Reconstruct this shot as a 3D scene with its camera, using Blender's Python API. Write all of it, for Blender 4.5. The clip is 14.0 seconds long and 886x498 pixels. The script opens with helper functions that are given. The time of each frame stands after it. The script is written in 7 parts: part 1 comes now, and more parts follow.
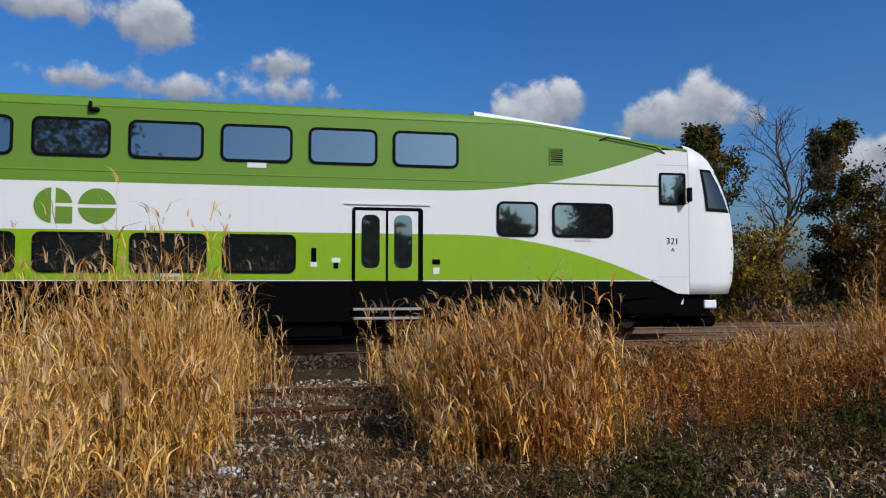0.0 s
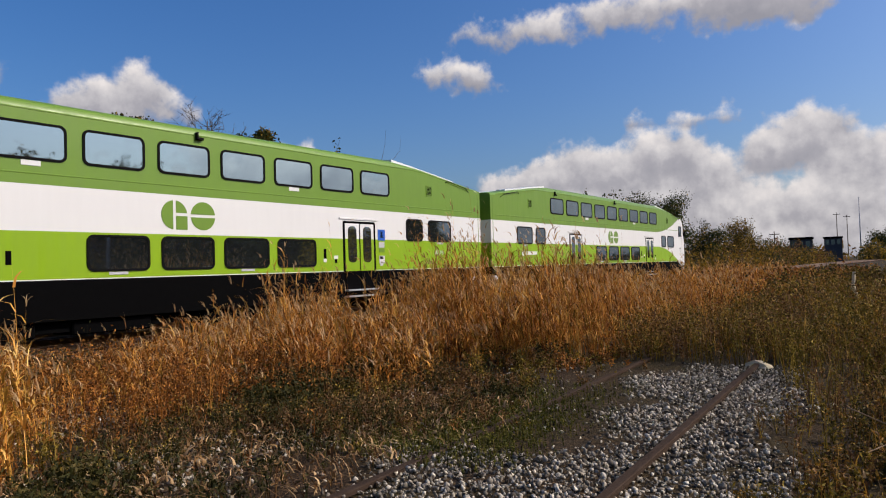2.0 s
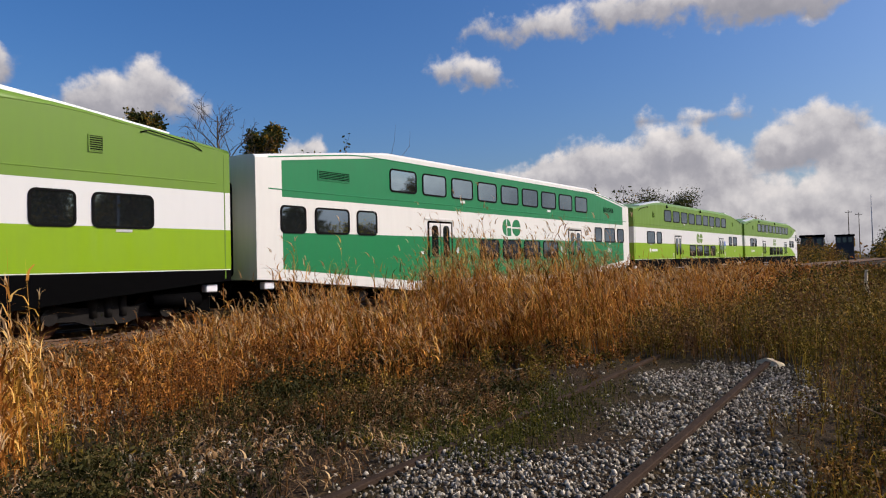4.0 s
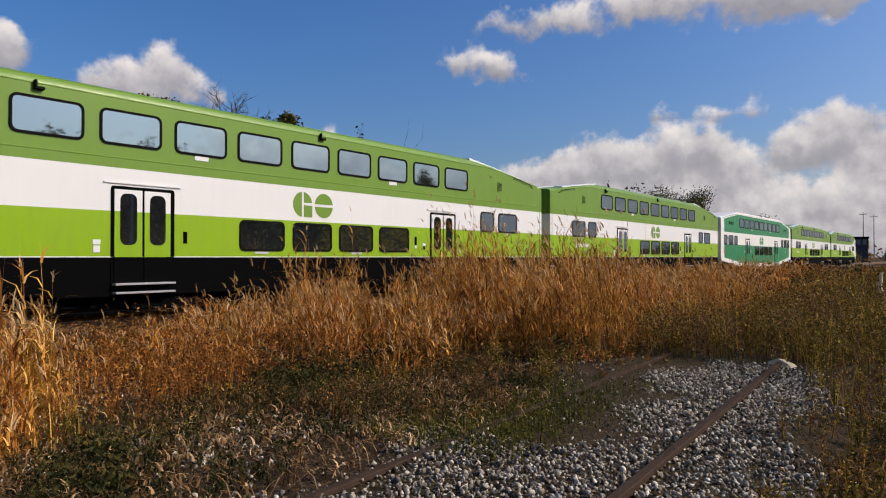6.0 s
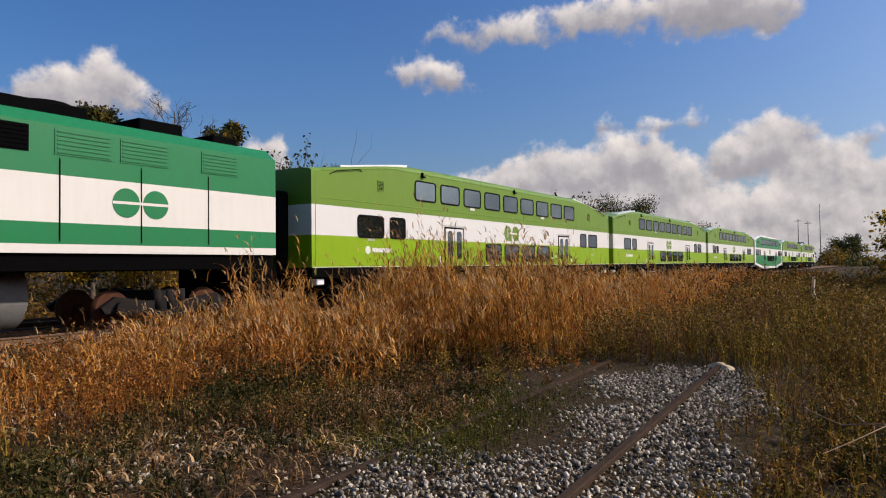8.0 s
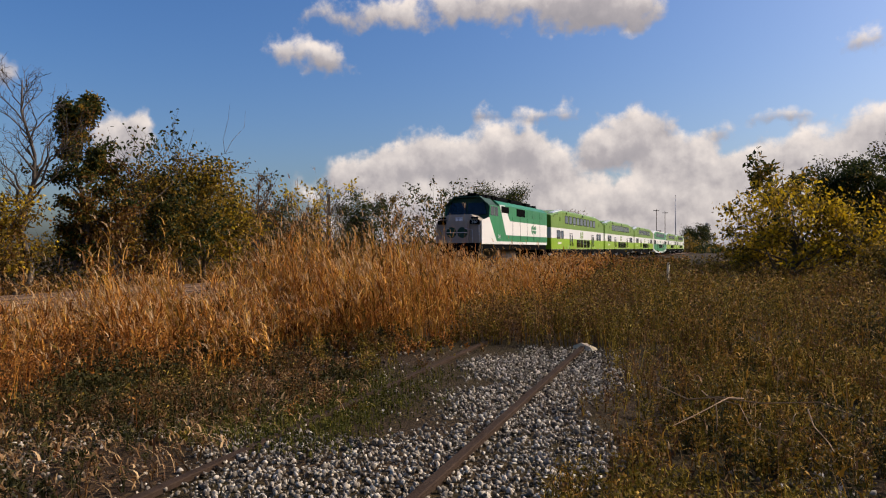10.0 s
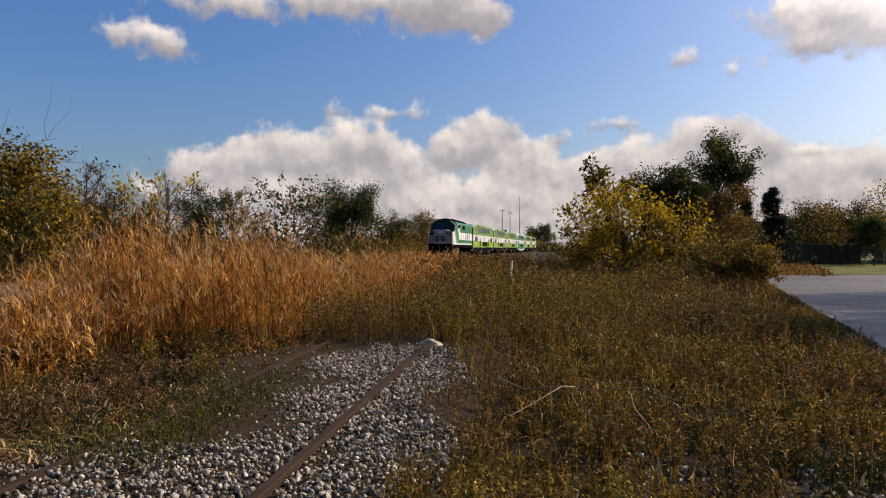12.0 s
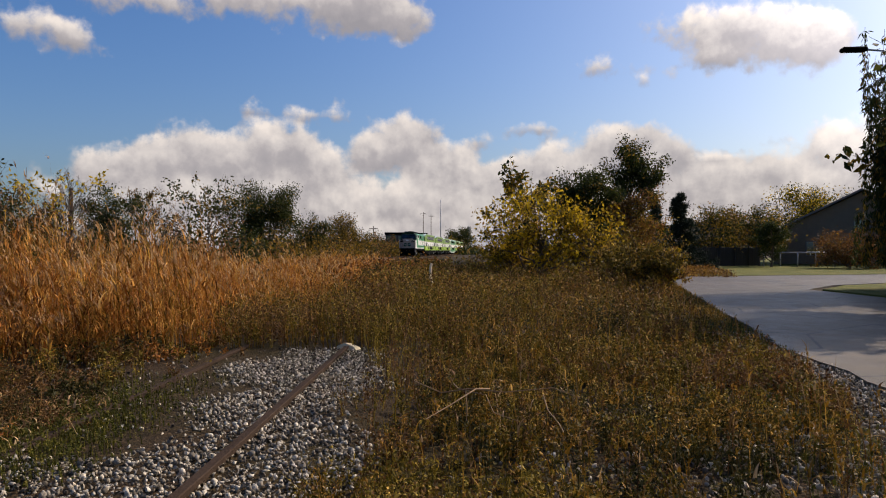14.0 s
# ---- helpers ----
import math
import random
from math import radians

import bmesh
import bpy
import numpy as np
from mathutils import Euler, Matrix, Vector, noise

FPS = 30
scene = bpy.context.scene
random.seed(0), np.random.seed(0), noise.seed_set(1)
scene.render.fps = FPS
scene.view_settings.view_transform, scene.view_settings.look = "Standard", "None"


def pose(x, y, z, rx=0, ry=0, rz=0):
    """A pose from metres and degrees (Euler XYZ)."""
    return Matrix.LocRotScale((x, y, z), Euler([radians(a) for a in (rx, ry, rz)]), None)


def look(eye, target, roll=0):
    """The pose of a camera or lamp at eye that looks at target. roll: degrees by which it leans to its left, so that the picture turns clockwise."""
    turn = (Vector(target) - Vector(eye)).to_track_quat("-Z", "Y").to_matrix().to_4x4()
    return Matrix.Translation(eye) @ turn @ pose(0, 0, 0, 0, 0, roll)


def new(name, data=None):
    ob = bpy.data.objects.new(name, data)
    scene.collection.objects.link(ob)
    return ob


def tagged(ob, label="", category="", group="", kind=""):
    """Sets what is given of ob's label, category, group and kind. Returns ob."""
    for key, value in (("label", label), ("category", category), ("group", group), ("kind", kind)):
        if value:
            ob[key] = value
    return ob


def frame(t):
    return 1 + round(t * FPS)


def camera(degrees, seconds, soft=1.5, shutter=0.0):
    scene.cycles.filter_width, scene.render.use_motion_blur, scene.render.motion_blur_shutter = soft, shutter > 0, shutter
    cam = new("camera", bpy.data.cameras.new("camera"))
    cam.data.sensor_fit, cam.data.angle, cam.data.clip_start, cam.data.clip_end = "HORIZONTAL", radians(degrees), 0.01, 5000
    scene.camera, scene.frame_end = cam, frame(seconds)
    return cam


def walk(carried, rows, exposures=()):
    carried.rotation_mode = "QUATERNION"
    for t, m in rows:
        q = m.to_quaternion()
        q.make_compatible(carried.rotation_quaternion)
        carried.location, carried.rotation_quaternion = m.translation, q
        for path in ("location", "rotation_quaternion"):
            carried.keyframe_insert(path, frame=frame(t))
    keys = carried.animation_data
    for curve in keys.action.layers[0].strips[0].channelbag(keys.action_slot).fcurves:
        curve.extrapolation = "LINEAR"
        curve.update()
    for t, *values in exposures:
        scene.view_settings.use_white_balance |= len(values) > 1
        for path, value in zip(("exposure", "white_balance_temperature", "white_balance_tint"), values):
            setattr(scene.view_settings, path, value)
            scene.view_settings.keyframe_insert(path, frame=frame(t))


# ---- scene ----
# x runs with the main line in the sense of the train's travel, y away from the eye towards it, z = 0 is the main rail's top.
cam = camera(65.05, 14.0, soft=1.1)


def eye_pose(x, y, z, yaw, pitch, roll):
    a, p = radians(yaw), radians(pitch)
    eye = Vector((x, y, z))
    way = Vector((math.cos(a) * math.cos(p), math.sin(a) * math.cos(p), math.sin(p)))
    return look(eye, eye + way, roll)


PATH = [
    (0, -0.179, 0.063, 1.302, 79.21, 2.69, 0.02), (0.2, -0.119, 0.090, 1.296, 67.48, 2.63, -0.39),
    (0.3, -0.097, 0.052, 1.298, 60.95, 2.58, -0.36), (0.4, -0.080, 0.017, 1.299, 56.14, 2.41, -0.64),
    (0.5, -0.082, 0.015, 1.322, 50.63, 2.53, -1.17), (0.6, -0.069, 0.007, 1.316, 46.41, 2.24, -0.89),
    (0.8, -0.045, -0.011, 1.310, 40.14, 1.96, -1.38), (1, -0.031, -0.031, 1.312, 36.79, 1.76, -1.24),
    (1.5, -0.011, -0.026, 1.311, 33.80, 1.48, -1.10), (2, -0.021, -0.025, 1.314, 35.13, 1.60, -1.74),
    (2.5, -0.007, -0.003, 1.308, 33.70, 0.92, -1.79), (3, -0.004, -0.006, 1.314, 34.32, 1.15, -2.01),
    (3.2, -0.013, -0.006, 1.309, 34.88, 1.44, -2.49), (5.3, -0.031, 0.006, 1.311, 37.33, 0.67, 0.26),
    (5.5, -0.016, 0.019, 1.308, 37.25, 0.80, 0.05), (6, -0.022, 0.023, 1.303, 36.70, 0.70, -0.06),
    (6.5, -0.007, 0.007, 1.308, 36.05, 0.67, -0.25), (7, -0.000, 0.009, 1.311, 34.98, 0.31, -0.48),
    (7.2, 0.009, 0.003, 1.309, 34.48, 0.64, -0.75), (9.3, 0.021, -0.022, 1.300, 29.33, 0.61, -0.46),
    (9.5, 0.020, -0.018, 1.304, 28.38, 0.21, -0.70), (10, 0.049, -0.030, 1.302, 22.62, 0.08, -0.30),
    (10.5, 0.061, -0.040, 1.296, 18.15, 0.21, -0.04), (11, 0.079, -0.046, 1.295, 15.46, 0.38, -0.12),
    (11.5, 0.090, -0.060, 1.286, 12.14, 0.06, -0.07), (12, 0.120, -0.066, 1.280, 10.41, -0.11, -0.05),
    (12.5, 0.135, -0.079, 1.281, 8.16, 0.32, -0.41), (13, 0.122, -0.094, 1.278, 7.32, 0.18, -0.57),
    (13.5, 0.137, -0.105, 1.277, 6.33, -0.17, -0.47), (14, 0.146, -0.108, 1.284, 3.92, 0.12, -0.11)]
walk(cam, [(r[0], eye_pose(*r[1:])) for r in PATH], [(0, -0.5, 6000, 9), (0.6, -0.34, 6250, 10), (1.4, -0.2, 6750, 15), (3.0, -0.24, 6850, 15), (7.2, -0.22, 7000, 16), (9.3, -0.15, 7350, 17), (11, -0.08, 7450, 17), (14, -0.14, 7400, 16)])

# ---- light ----
SUN_AZ, SUN_EL = -58.0, 36.0
world = bpy.data.worlds.new("sky")
scene.world = world
world.use_nodes = True
wn = world.node_tree.nodes
sky = wn.new("ShaderNodeTexSky")
sky.sky_type = "NISHITA"
sky.sun_disc = False
sky.sun_elevation = radians(SUN_EL)
sky.sun_rotation = radians(90 - SUN_AZ)
sky.air_density, sky.dust_density, sky.ozone_density = 1.0, 3.2, 2.6
wn["Background"].inputs["Strength"].default_value = 0.138
tint = wn.new("ShaderNodeMix")
tint.data_type, tint.blend_type = "RGBA", "MULTIPLY"
tint.inputs[0].default_value = 1.0
tint.inputs[7].default_value = (0.80, 0.97, 1.20, 1.0)
vivid = wn.new("ShaderNodeHueSaturation")
vivid.inputs["Saturation"].default_value = 1.36
world.node_tree.links.new(sky.outputs[0], vivid.inputs["Color"])
world.node_tree.links.new(vivid.outputs[0], tint.inputs[6])
world.node_tree.links.new(tint.outputs[2], wn["Background"].inputs["Color"])
sun = new("sun", bpy.data.lights.new("sun", "SUN"))
sun.data.energy, sun.data.angle, sun.data.color = 5.0, radians(0.53), (1.0, 0.94, 0.85)
sa, se = radians(SUN_AZ), radians(SUN_EL)
sun_way = Vector((math.cos(sa) * math.cos(se), math.sin(sa) * math.cos(se), math.sin(se)))
sun.matrix_world = look(sun_way * 100, (0, 0, 0))
scene.view_settings.exposure = 0.0

# ---- materials ----
class Mat:
    """A node material with short hands for its nodes."""
    def __init__(self, name, rough=0.6, metal=0.0, spec=0.5):
        self.m = bpy.data.materials.new(name)
        self.m.use_nodes = True
        self.n, self.l = self.m.node_tree.nodes, self.m.node_tree.links
        self.b = self.n["Principled BSDF"]
        self.b.inputs["Roughness"].default_value = rough
        self.b.inputs["Metallic"].default_value = metal
        self.b.inputs["Specular IOR Level"].default_value = spec

    def node(self, kind, operation="", feature="", interpolation_type=""):
        nd = self.n.new(kind)
        if operation:
            nd.operation = operation
        if feature:
            nd.feature = feature
        if interpolation_type:
            nd.interpolation_type = interpolation_type
        return nd

    def put(self, sock, v):
        if isinstance(v, bpy.types.NodeSocket):
            self.l.new(v, sock)
        else:
            sock.default_value = v

    def coords(self):
        return self.node("ShaderNodeTexCoord").outputs["Object"]

    def position(self):
        return self.node("ShaderNodeNewGeometry").outputs["Position"]

    def island(self):
        return self.node("ShaderNodeNewGeometry").outputs["Random Per Island"]

    def noise(self, co, scale, detail=3.0, rough=0.55):
        nd = self.node("ShaderNodeTexNoise")
        self.l.new(co, nd.inputs["Vector"])
        nd.inputs["Scale"].default_value, nd.inputs["Detail"].default_value, nd.inputs["Roughness"].default_value = scale, detail, rough
        return nd.outputs["Fac"]

    def math(self, op, a, b=0.0, c=0.0, clamp=False):
        nd = self.node("ShaderNodeMath", operation=op)
        nd.use_clamp = clamp
        for i, v in enumerate((a, b, c)):
            self.put(nd.inputs[i], v)
        return nd.outputs[0]

    def ramp(self, fac, stops):
        nd = self.node("ShaderNodeValToRGB")
        e = nd.color_ramp.elements
        while len(e) < len(stops):
            e.new(0.5)
        for el, (p, c) in zip(e, stops):
            el.position, el.color = p, (*c, 1)
        self.l.new(fac, nd.inputs[0])
        return nd.outputs[0]

    def mix(self, fac, a, b, kind="MIX"):
        nd = self.node("ShaderNodeMix")
        nd.data_type, nd.blend_type = "RGBA", kind
        self.put(nd.inputs[0], fac)
        for i, v in ((6, a), (7, b)):
            self.put(nd.inputs[i], (*v, 1) if isinstance(v, tuple) and len(v) == 3 else v)
        return nd.outputs[2]

    def colour(self, c):
        self.put(self.b.inputs["Base Color"], (*c, 1) if isinstance(c, tuple) and len(c) == 3 else c)
        return self

    def bump(self, h, strength=0.3, distance=0.01):
        nd = self.node("ShaderNodeBump")
        nd.inputs["Strength"].default_value, nd.inputs["Distance"].default_value = strength, distance
        self.l.new(h, nd.inputs["Height"])
        self.l.new(nd.outputs[0], self.b.inputs["Normal"])
        return self


def paint(name, base, rough=0.35, dirt=0.25):
    """Sheet-metal paint: slight waviness, streaks of road dirt."""
    m = Mat(name, rough, 0.0, 0.32)
    co = m.coords()
    st = m.node("ShaderNodeMapping")
    st.inputs["Scale"].default_value = (3.0, 3.0, 0.35)
    m.l.new(co, st.inputs[0])
    streak = m.noise(st.outputs[0], 2.2, 5)
    patch = m.noise(co, 0.55, 3)
    d = m.math("MULTIPLY", m.math("MULTIPLY", streak, patch), dirt * 2.2, clamp=True)
    m.colour(m.mix(d, base, tuple(c * 0.55 + 0.02 for c in base)))
    m.put(m.b.inputs["Roughness"], m.math("MULTIPLY_ADD", streak, 0.4, rough - 0.22))
    m.bump(m.noise(co, 1.1, 3), 0.22, 0.03)
    return m.m


def plain(name, base, rough=0.6, metal=0.0, vary=0.35, scale=6.0, bump=0.15, spec=0.4):
    m = Mat(name, rough, metal, spec)
    co = m.coords()
    f = m.noise(co, scale, 5)
    m.colour(m.mix(f, tuple(c * (1 - vary) for c in base), tuple(min(1, c * (1 + vary)) for c in base)))
    m.bump(m.noise(co, scale * 6, 3), bump, 0.01)
    return m.m


def blades(name, stops, trans=0.35, rough=0.6, patch=0.35):
    """Thin leaves: each its own tint, patches of tint over metres, light through them."""
    m = Mat(name, rough, 0.0, 0.12)
    pos = m.position()
    f = m.math("ADD", m.math("MULTIPLY", m.island(), 1 - patch), m.math("MULTIPLY", m.noise(pos, 0.45, 2), patch * 1.0))
    col = m.ramp(f, [(p, tuple(0.86 * v for v in c)) for p, c in stops])
    m.colour(col)
    t = m.node("ShaderNodeBsdfTranslucent")
    m.l.new(col, t.inputs[0])
    s = m.node("ShaderNodeMixShader")
    s.inputs[0].default_value = trans
    m.l.new(m.b.outputs[0], s.inputs[1])
    m.l.new(t.outputs[0], s.inputs[2])
    m.l.new(s.outputs[0], m.n["Material Output"].inputs[0])
    return m.m


UPPER_GREEN = paint("apple_green_paint", (0.122, 0.228, 0.020), 0.4)
LIME = paint("lime_paint", (0.203, 0.352, 0.0025), 0.4)
WHITE = paint("white_paint", (0.635, 0.63, 0.615), 0.4, 0.14)
OLD_GREEN = paint("deep_green_paint", (0.0035, 0.175, 0.058), 0.38)
OLD_WHITE = paint("old_white_paint", (0.67, 0.65, 0.605), 0.45, 0.25)
# old white with grime, its base also darkened for the nose front's shade
GRIMY_SHADED_WHITE = paint("grimy_shaded_white_paint", (0.38, 0.315, 0.25), 0.6, 0.5)
# the deep green again, darkened in its colour for the cab front's shade
OLD_GREEN_SHADED = paint("shaded_green_paint", (0.006, 0.05, 0.025), 0.6, 0.5)
BLACK = plain("sooty_black_paint", (0.0022, 0.0022, 0.0024), 0.8, spec=0.02)
BOGIE_GREY = plain("sooty_bogie_steel", (0.016, 0.014, 0.013), 0.8, 0.0, 0.5, 5.0, 0.4, 0.1)
RUBBER = plain("black_rubber", (0.005, 0.005, 0.005), 0.7, spec=0.05)
SILVER = plain("brushed_aluminium", (0.62, 0.62, 0.63), 0.35, 0.8, 0.15)
ROOF_METAL = plain("pale_roof_metal", (0.7, 0.71, 0.7), 0.35, 0.3, 0.12)
STEEL = plain("worn_rail_steel", (0.14, 0.085, 0.055), 0.6, 0.1, 0.3, spec=0.2)
RUST = plain("rusty_steel", (0.075, 0.032, 0.019), 0.9, 0.0, 0.5, 9.0, 0.6, 0.1)
OLD_RAIL = plain("weathered_rail", (0.045, 0.029, 0.020), 0.9, 0.0, 0.5, 7.0, 0.6, 0.06)
TIE_WOOD = plain("creosoted_wood", (0.052, 0.033, 0.022), 0.95, 0.0, 0.5, 5.0, 0.8, 0.05)
PALE_WOOD = plain("split_pale_wood", (0.74, 0.60, 0.38), 0.85, 0.0, 0.3, 8.0, 0.6)
BARK = plain("grey_brown_bark", (0.085, 0.066, 0.05), 0.95, 0.0, 0.45, 7.0, 0.9)
GREY_PLATE = plain("grey_paint", (0.42, 0.42, 0.43), 0.5, 0.0, 0.1)
LAMP_GLASS = plain("lamp_glass", (0.75, 0.75, 0.78), 0.1, 0.0, 0.05)


def window_glass(name="dark_coach_glass", ior=2.35):
    m = Mat(name, 0.03, 0.0, 0.9)
    co = m.coords()
    m.colour(m.mix(m.noise(co, 0.8, 2), (0.006, 0.007, 0.008), (0.02, 0.022, 0.022)))
    m.b.inputs["IOR"].default_value = ior
    m.b.inputs["Specular Tint"].default_value = (0.68, 0.88, 1.0, 1.0)
    m.bump(m.noise(co, 0.9, 1), 0.03, 0.05)
    return m.m


GLASS = window_glass()
CAB_GLASS = window_glass("dark_cab_glass", 1.5)


def ground_material():
    m = Mat("dry_soil_and_thatch", 0.95, 0.0, 0.1)
    pos = m.position()
    a, b, c = m.noise(pos, 0.35, 4), m.noise(pos, 3.0, 5, 0.7), m.noise(pos, 30.0, 4, 0.7)
    soil = m.ramp(c, [(0.3, (0.012, 0.008, 0.005)), (0.5, (0.04, 0.025, 0.014)), (0.72, (0.14, 0.085, 0.04))])
    green = m.ramp(c, [(0.3, (0.011, 0.009, 0.004)), (0.6, (0.045, 0.034, 0.013)), (0.8, (0.12, 0.082, 0.035))])
    m.colour(m.mix(m.ramp(m.math("ADD", m.math("MULTIPLY", a, 0.6), m.math("MULTIPLY", b, 0.4)), [(0.42, (0, 0, 0)), (0.58, (1, 1, 1))]), soil, green))
    m.bump(m.math("ADD", b, m.math("MULTIPLY", c, 0.4)), 0.9, 0.05)
    return m.m


def lawn_material():
    m = Mat("mown_lawn", 0.9, 0.0, 0.15)
    pos = m.position()
    f = m.math("ADD", m.math("MULTIPLY", m.noise(pos, 0.5, 3), 0.6), m.math("MULTIPLY", m.noise(pos, 25.0, 4), 0.4))
    m.colour(m.ramp(f, [(0.3, (0.05, 0.062, 0.010)), (0.5, (0.11, 0.115, 0.02)), (0.7, (0.22, 0.17, 0.04))]))
    m.bump(m.noise(pos, 40.0, 3), 0.8, 0.04)
    return m.m


def asphalt_material():
    m = Mat("worn_asphalt", 0.85, 0.0, 0.25)
    pos = m.position()
    big, mid, fine = m.noise(pos, 0.25, 4), m.noise(pos, 2.0, 5, 0.65), m.noise(pos, 90.0, 3)
    v = m.node("ShaderNodeTexVoronoi", feature="DISTANCE_TO_EDGE")
    v.inputs["Scale"].default_value = 0.45
    m.l.new(pos, v.inputs["Vector"])
    crack = m.math("LESS_THAN", v.outputs[0], 0.012)
    f = m.math("ADD", m.math("MULTIPLY", big, 0.5), m.math("ADD", m.math("MULTIPLY", mid, 0.3), m.math("MULTIPLY", fine, 0.2)))
    col = m.ramp(f, [(0.3, (0.046, 0.036, 0.026)), (0.5, (0.090, 0.071, 0.051)), (0.7, (0.165, 0.132, 0.096))])
    m.colour(m.mix(crack, col, (0.03, 0.03, 0.03)))
    m.put(m.b.inputs["Roughness"], m.math("MULTIPLY_ADD", mid, 0.55, 0.28))
    m.bump(m.math("ADD", fine, m.math("MULTIPLY", mid, 0.5)), 0.5, 0.01)
    return m.m


def stone_material(name, stops, bump=0.5):
    m = Mat(name, 0.9, 0.0, 0.12)
    pos = m.position()
    col = m.ramp(m.island(), stops)
    m.colour(m.mix(m.math("MULTIPLY", m.noise(pos, 60.0, 4, 0.7), 0.6), col, (0.06, 0.05, 0.045)))
    m.bump(m.noise(pos, 90.0, 3), bump, 0.01)
    return m.m


def gravel_bed_material():
    m = Mat("gravel_bed", 0.95, 0.0, 0.03)
    pos = m.position()
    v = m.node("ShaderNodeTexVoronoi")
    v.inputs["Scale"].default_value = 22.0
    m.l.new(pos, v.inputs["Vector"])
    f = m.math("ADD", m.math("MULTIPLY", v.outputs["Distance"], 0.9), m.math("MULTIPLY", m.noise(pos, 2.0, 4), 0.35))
    # gaps between stones are shaded in the colour, following the bump's hollows
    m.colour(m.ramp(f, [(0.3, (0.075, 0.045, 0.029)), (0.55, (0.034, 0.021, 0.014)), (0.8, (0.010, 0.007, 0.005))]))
    m.bump(m.math("SUBTRACT", 1.0, v.outputs["Distance"]), 1.0, 0.04)
    return m.m


GROUND = ground_material()
LAWN = lawn_material()
ASPHALT = asphalt_material()
BED = gravel_bed_material()
STONE = stone_material("pale_crushed_stone", [(0.0, (0.05, 0.038, 0.026)), (0.5, (0.31, 0.262, 0.195)), (1.0, (0.80, 0.70, 0.55))])
BALLAST = stone_material("rusty_ballast_stone", [(0.0, (0.025, 0.014, 0.009)), (0.6, (0.07, 0.042, 0.027)), (1.0, (0.16, 0.105, 0.072))])
REED = blades("golden_reed", [(0.12, (0.13, 0.042, 0.008)), (0.4, (0.50, 0.195, 0.03)), (0.65, (0.86, 0.42, 0.08)), (0.95, (0.98, 0.68, 0.24))], 0.2)
STRAW = blades("pale_straw_reed", [(0.12, (0.20, 0.095, 0.025)), (0.4, (0.54, 0.27, 0.06)), (0.65, (0.84, 0.51, 0.15)), (0.95, (0.95, 0.70, 0.29))], 0.15)
REED_HEAD = blades("reed_plume", [(0.2, (0.36, 0.19, 0.08)), (0.6, (0.62, 0.38, 0.17)), (0.95, (0.82, 0.64, 0.38))], 0.3)
REED_GREEN = blades("turning_reed", [(0.15, (0.07, 0.04, 0.008)), (0.5, (0.33, 0.165, 0.02)), (0.9, (0.68, 0.37, 0.065))], 0.22)
RUSSET = blades("russet_grass", [(0.15, (0.10, 0.030, 0.008)), (0.5, (0.38, 0.135, 0.024)), (0.9, (0.68, 0.30, 0.06))], 0.25)
# the brightest stop paints sunlit highlights onto some of the leaves
WEED = blades("weed_leaf", [(0.1, (0.03, 0.024, 0.005)), (0.38, (0.10, 0.068, 0.010)), (0.58, (0.25, 0.145, 0.02)), (0.72, (0.38, 0.17, 0.025)), (0.84, (0.76, 0.48, 0.12))], 0.25)
WEED_DARK = blades("dark_weed_leaf", [(0.1, (0.012, 0.016, 0.004)), (0.5, (0.046, 0.044, 0.010)), (0.8, (0.105, 0.078, 0.02)), (0.95, (0.34, 0.27, 0.1))], 0.2)
WEED_BROWN = blades("browning_weed", [(0.1, (0.04, 0.017, 0.008)), (0.5, (0.165, 0.078, 0.026)), (0.8, (0.30, 0.165, 0.05)), (0.95, (0.52, 0.35, 0.14))], 0.25)
TURF = blades("short_grass", [(0.1, (0.03, 0.036, 0.006)), (0.5, (0.09, 0.09, 0.016)), (0.9, (0.24, 0.18, 0.045))], 0.25)
MOSS = blades("low_green_turf", [(0.1, (0.02, 0.024, 0.005)), (0.5, (0.08, 0.085, 0.012)), (0.9, (0.22, 0.185, 0.03))], 0.25)
# here too the top stop is a leaf highlight put into the colour
WEED_OLIVE = blades("olive_weed_leaf", [(0.1, (0.028, 0.023, 0.005)), (0.45, (0.115, 0.085, 0.011)), (0.7, (0.29, 0.19, 0.024)), (0.9, (0.66, 0.47, 0.10))], 0.28)
THATCH = blades("dead_thatch", [(0.1, (0.06, 0.026, 0.010)), (0.5, (0.27, 0.145, 0.06)), (0.9, (0.68, 0.46, 0.23))], 0.1)
TWIG = plain("dry_twig", (0.28, 0.18, 0.10), 0.9, 0.0, 0.3, 20.0)
LEAF_DARK = blades("dark_green_leaf", [(0.1, (0.014, 0.022, 0.007)), (0.5, (0.04, 0.055, 0.013)), (0.9, (0.10, 0.10, 0.022))], 0.35)
LEAF_OLIVE = blades("olive_gold_leaf", [(0.1, (0.035, 0.026, 0.008)), (0.4, (0.15, 0.098, 0.016)), (0.7, (0.34, 0.20, 0.025)), (0.95, (0.54, 0.32, 0.042))], 0.4)
LEAF_YELLOW = blades("yellow_leaf", [(0.1, (0.09, 0.075, 0.010)), (0.35, (0.32, 0.21, 0.012)), (0.65, (0.66, 0.43, 0.02)), (0.95, (0.82, 0.62, 0.06))], 0.42)
LEAF_BROWN = blades("brown_leaf", [(0.1, (0.05, 0.026, 0.010)), (0.5, (0.18, 0.08, 0.022)), (0.9, (0.34, 0.17, 0.045))], 0.4)
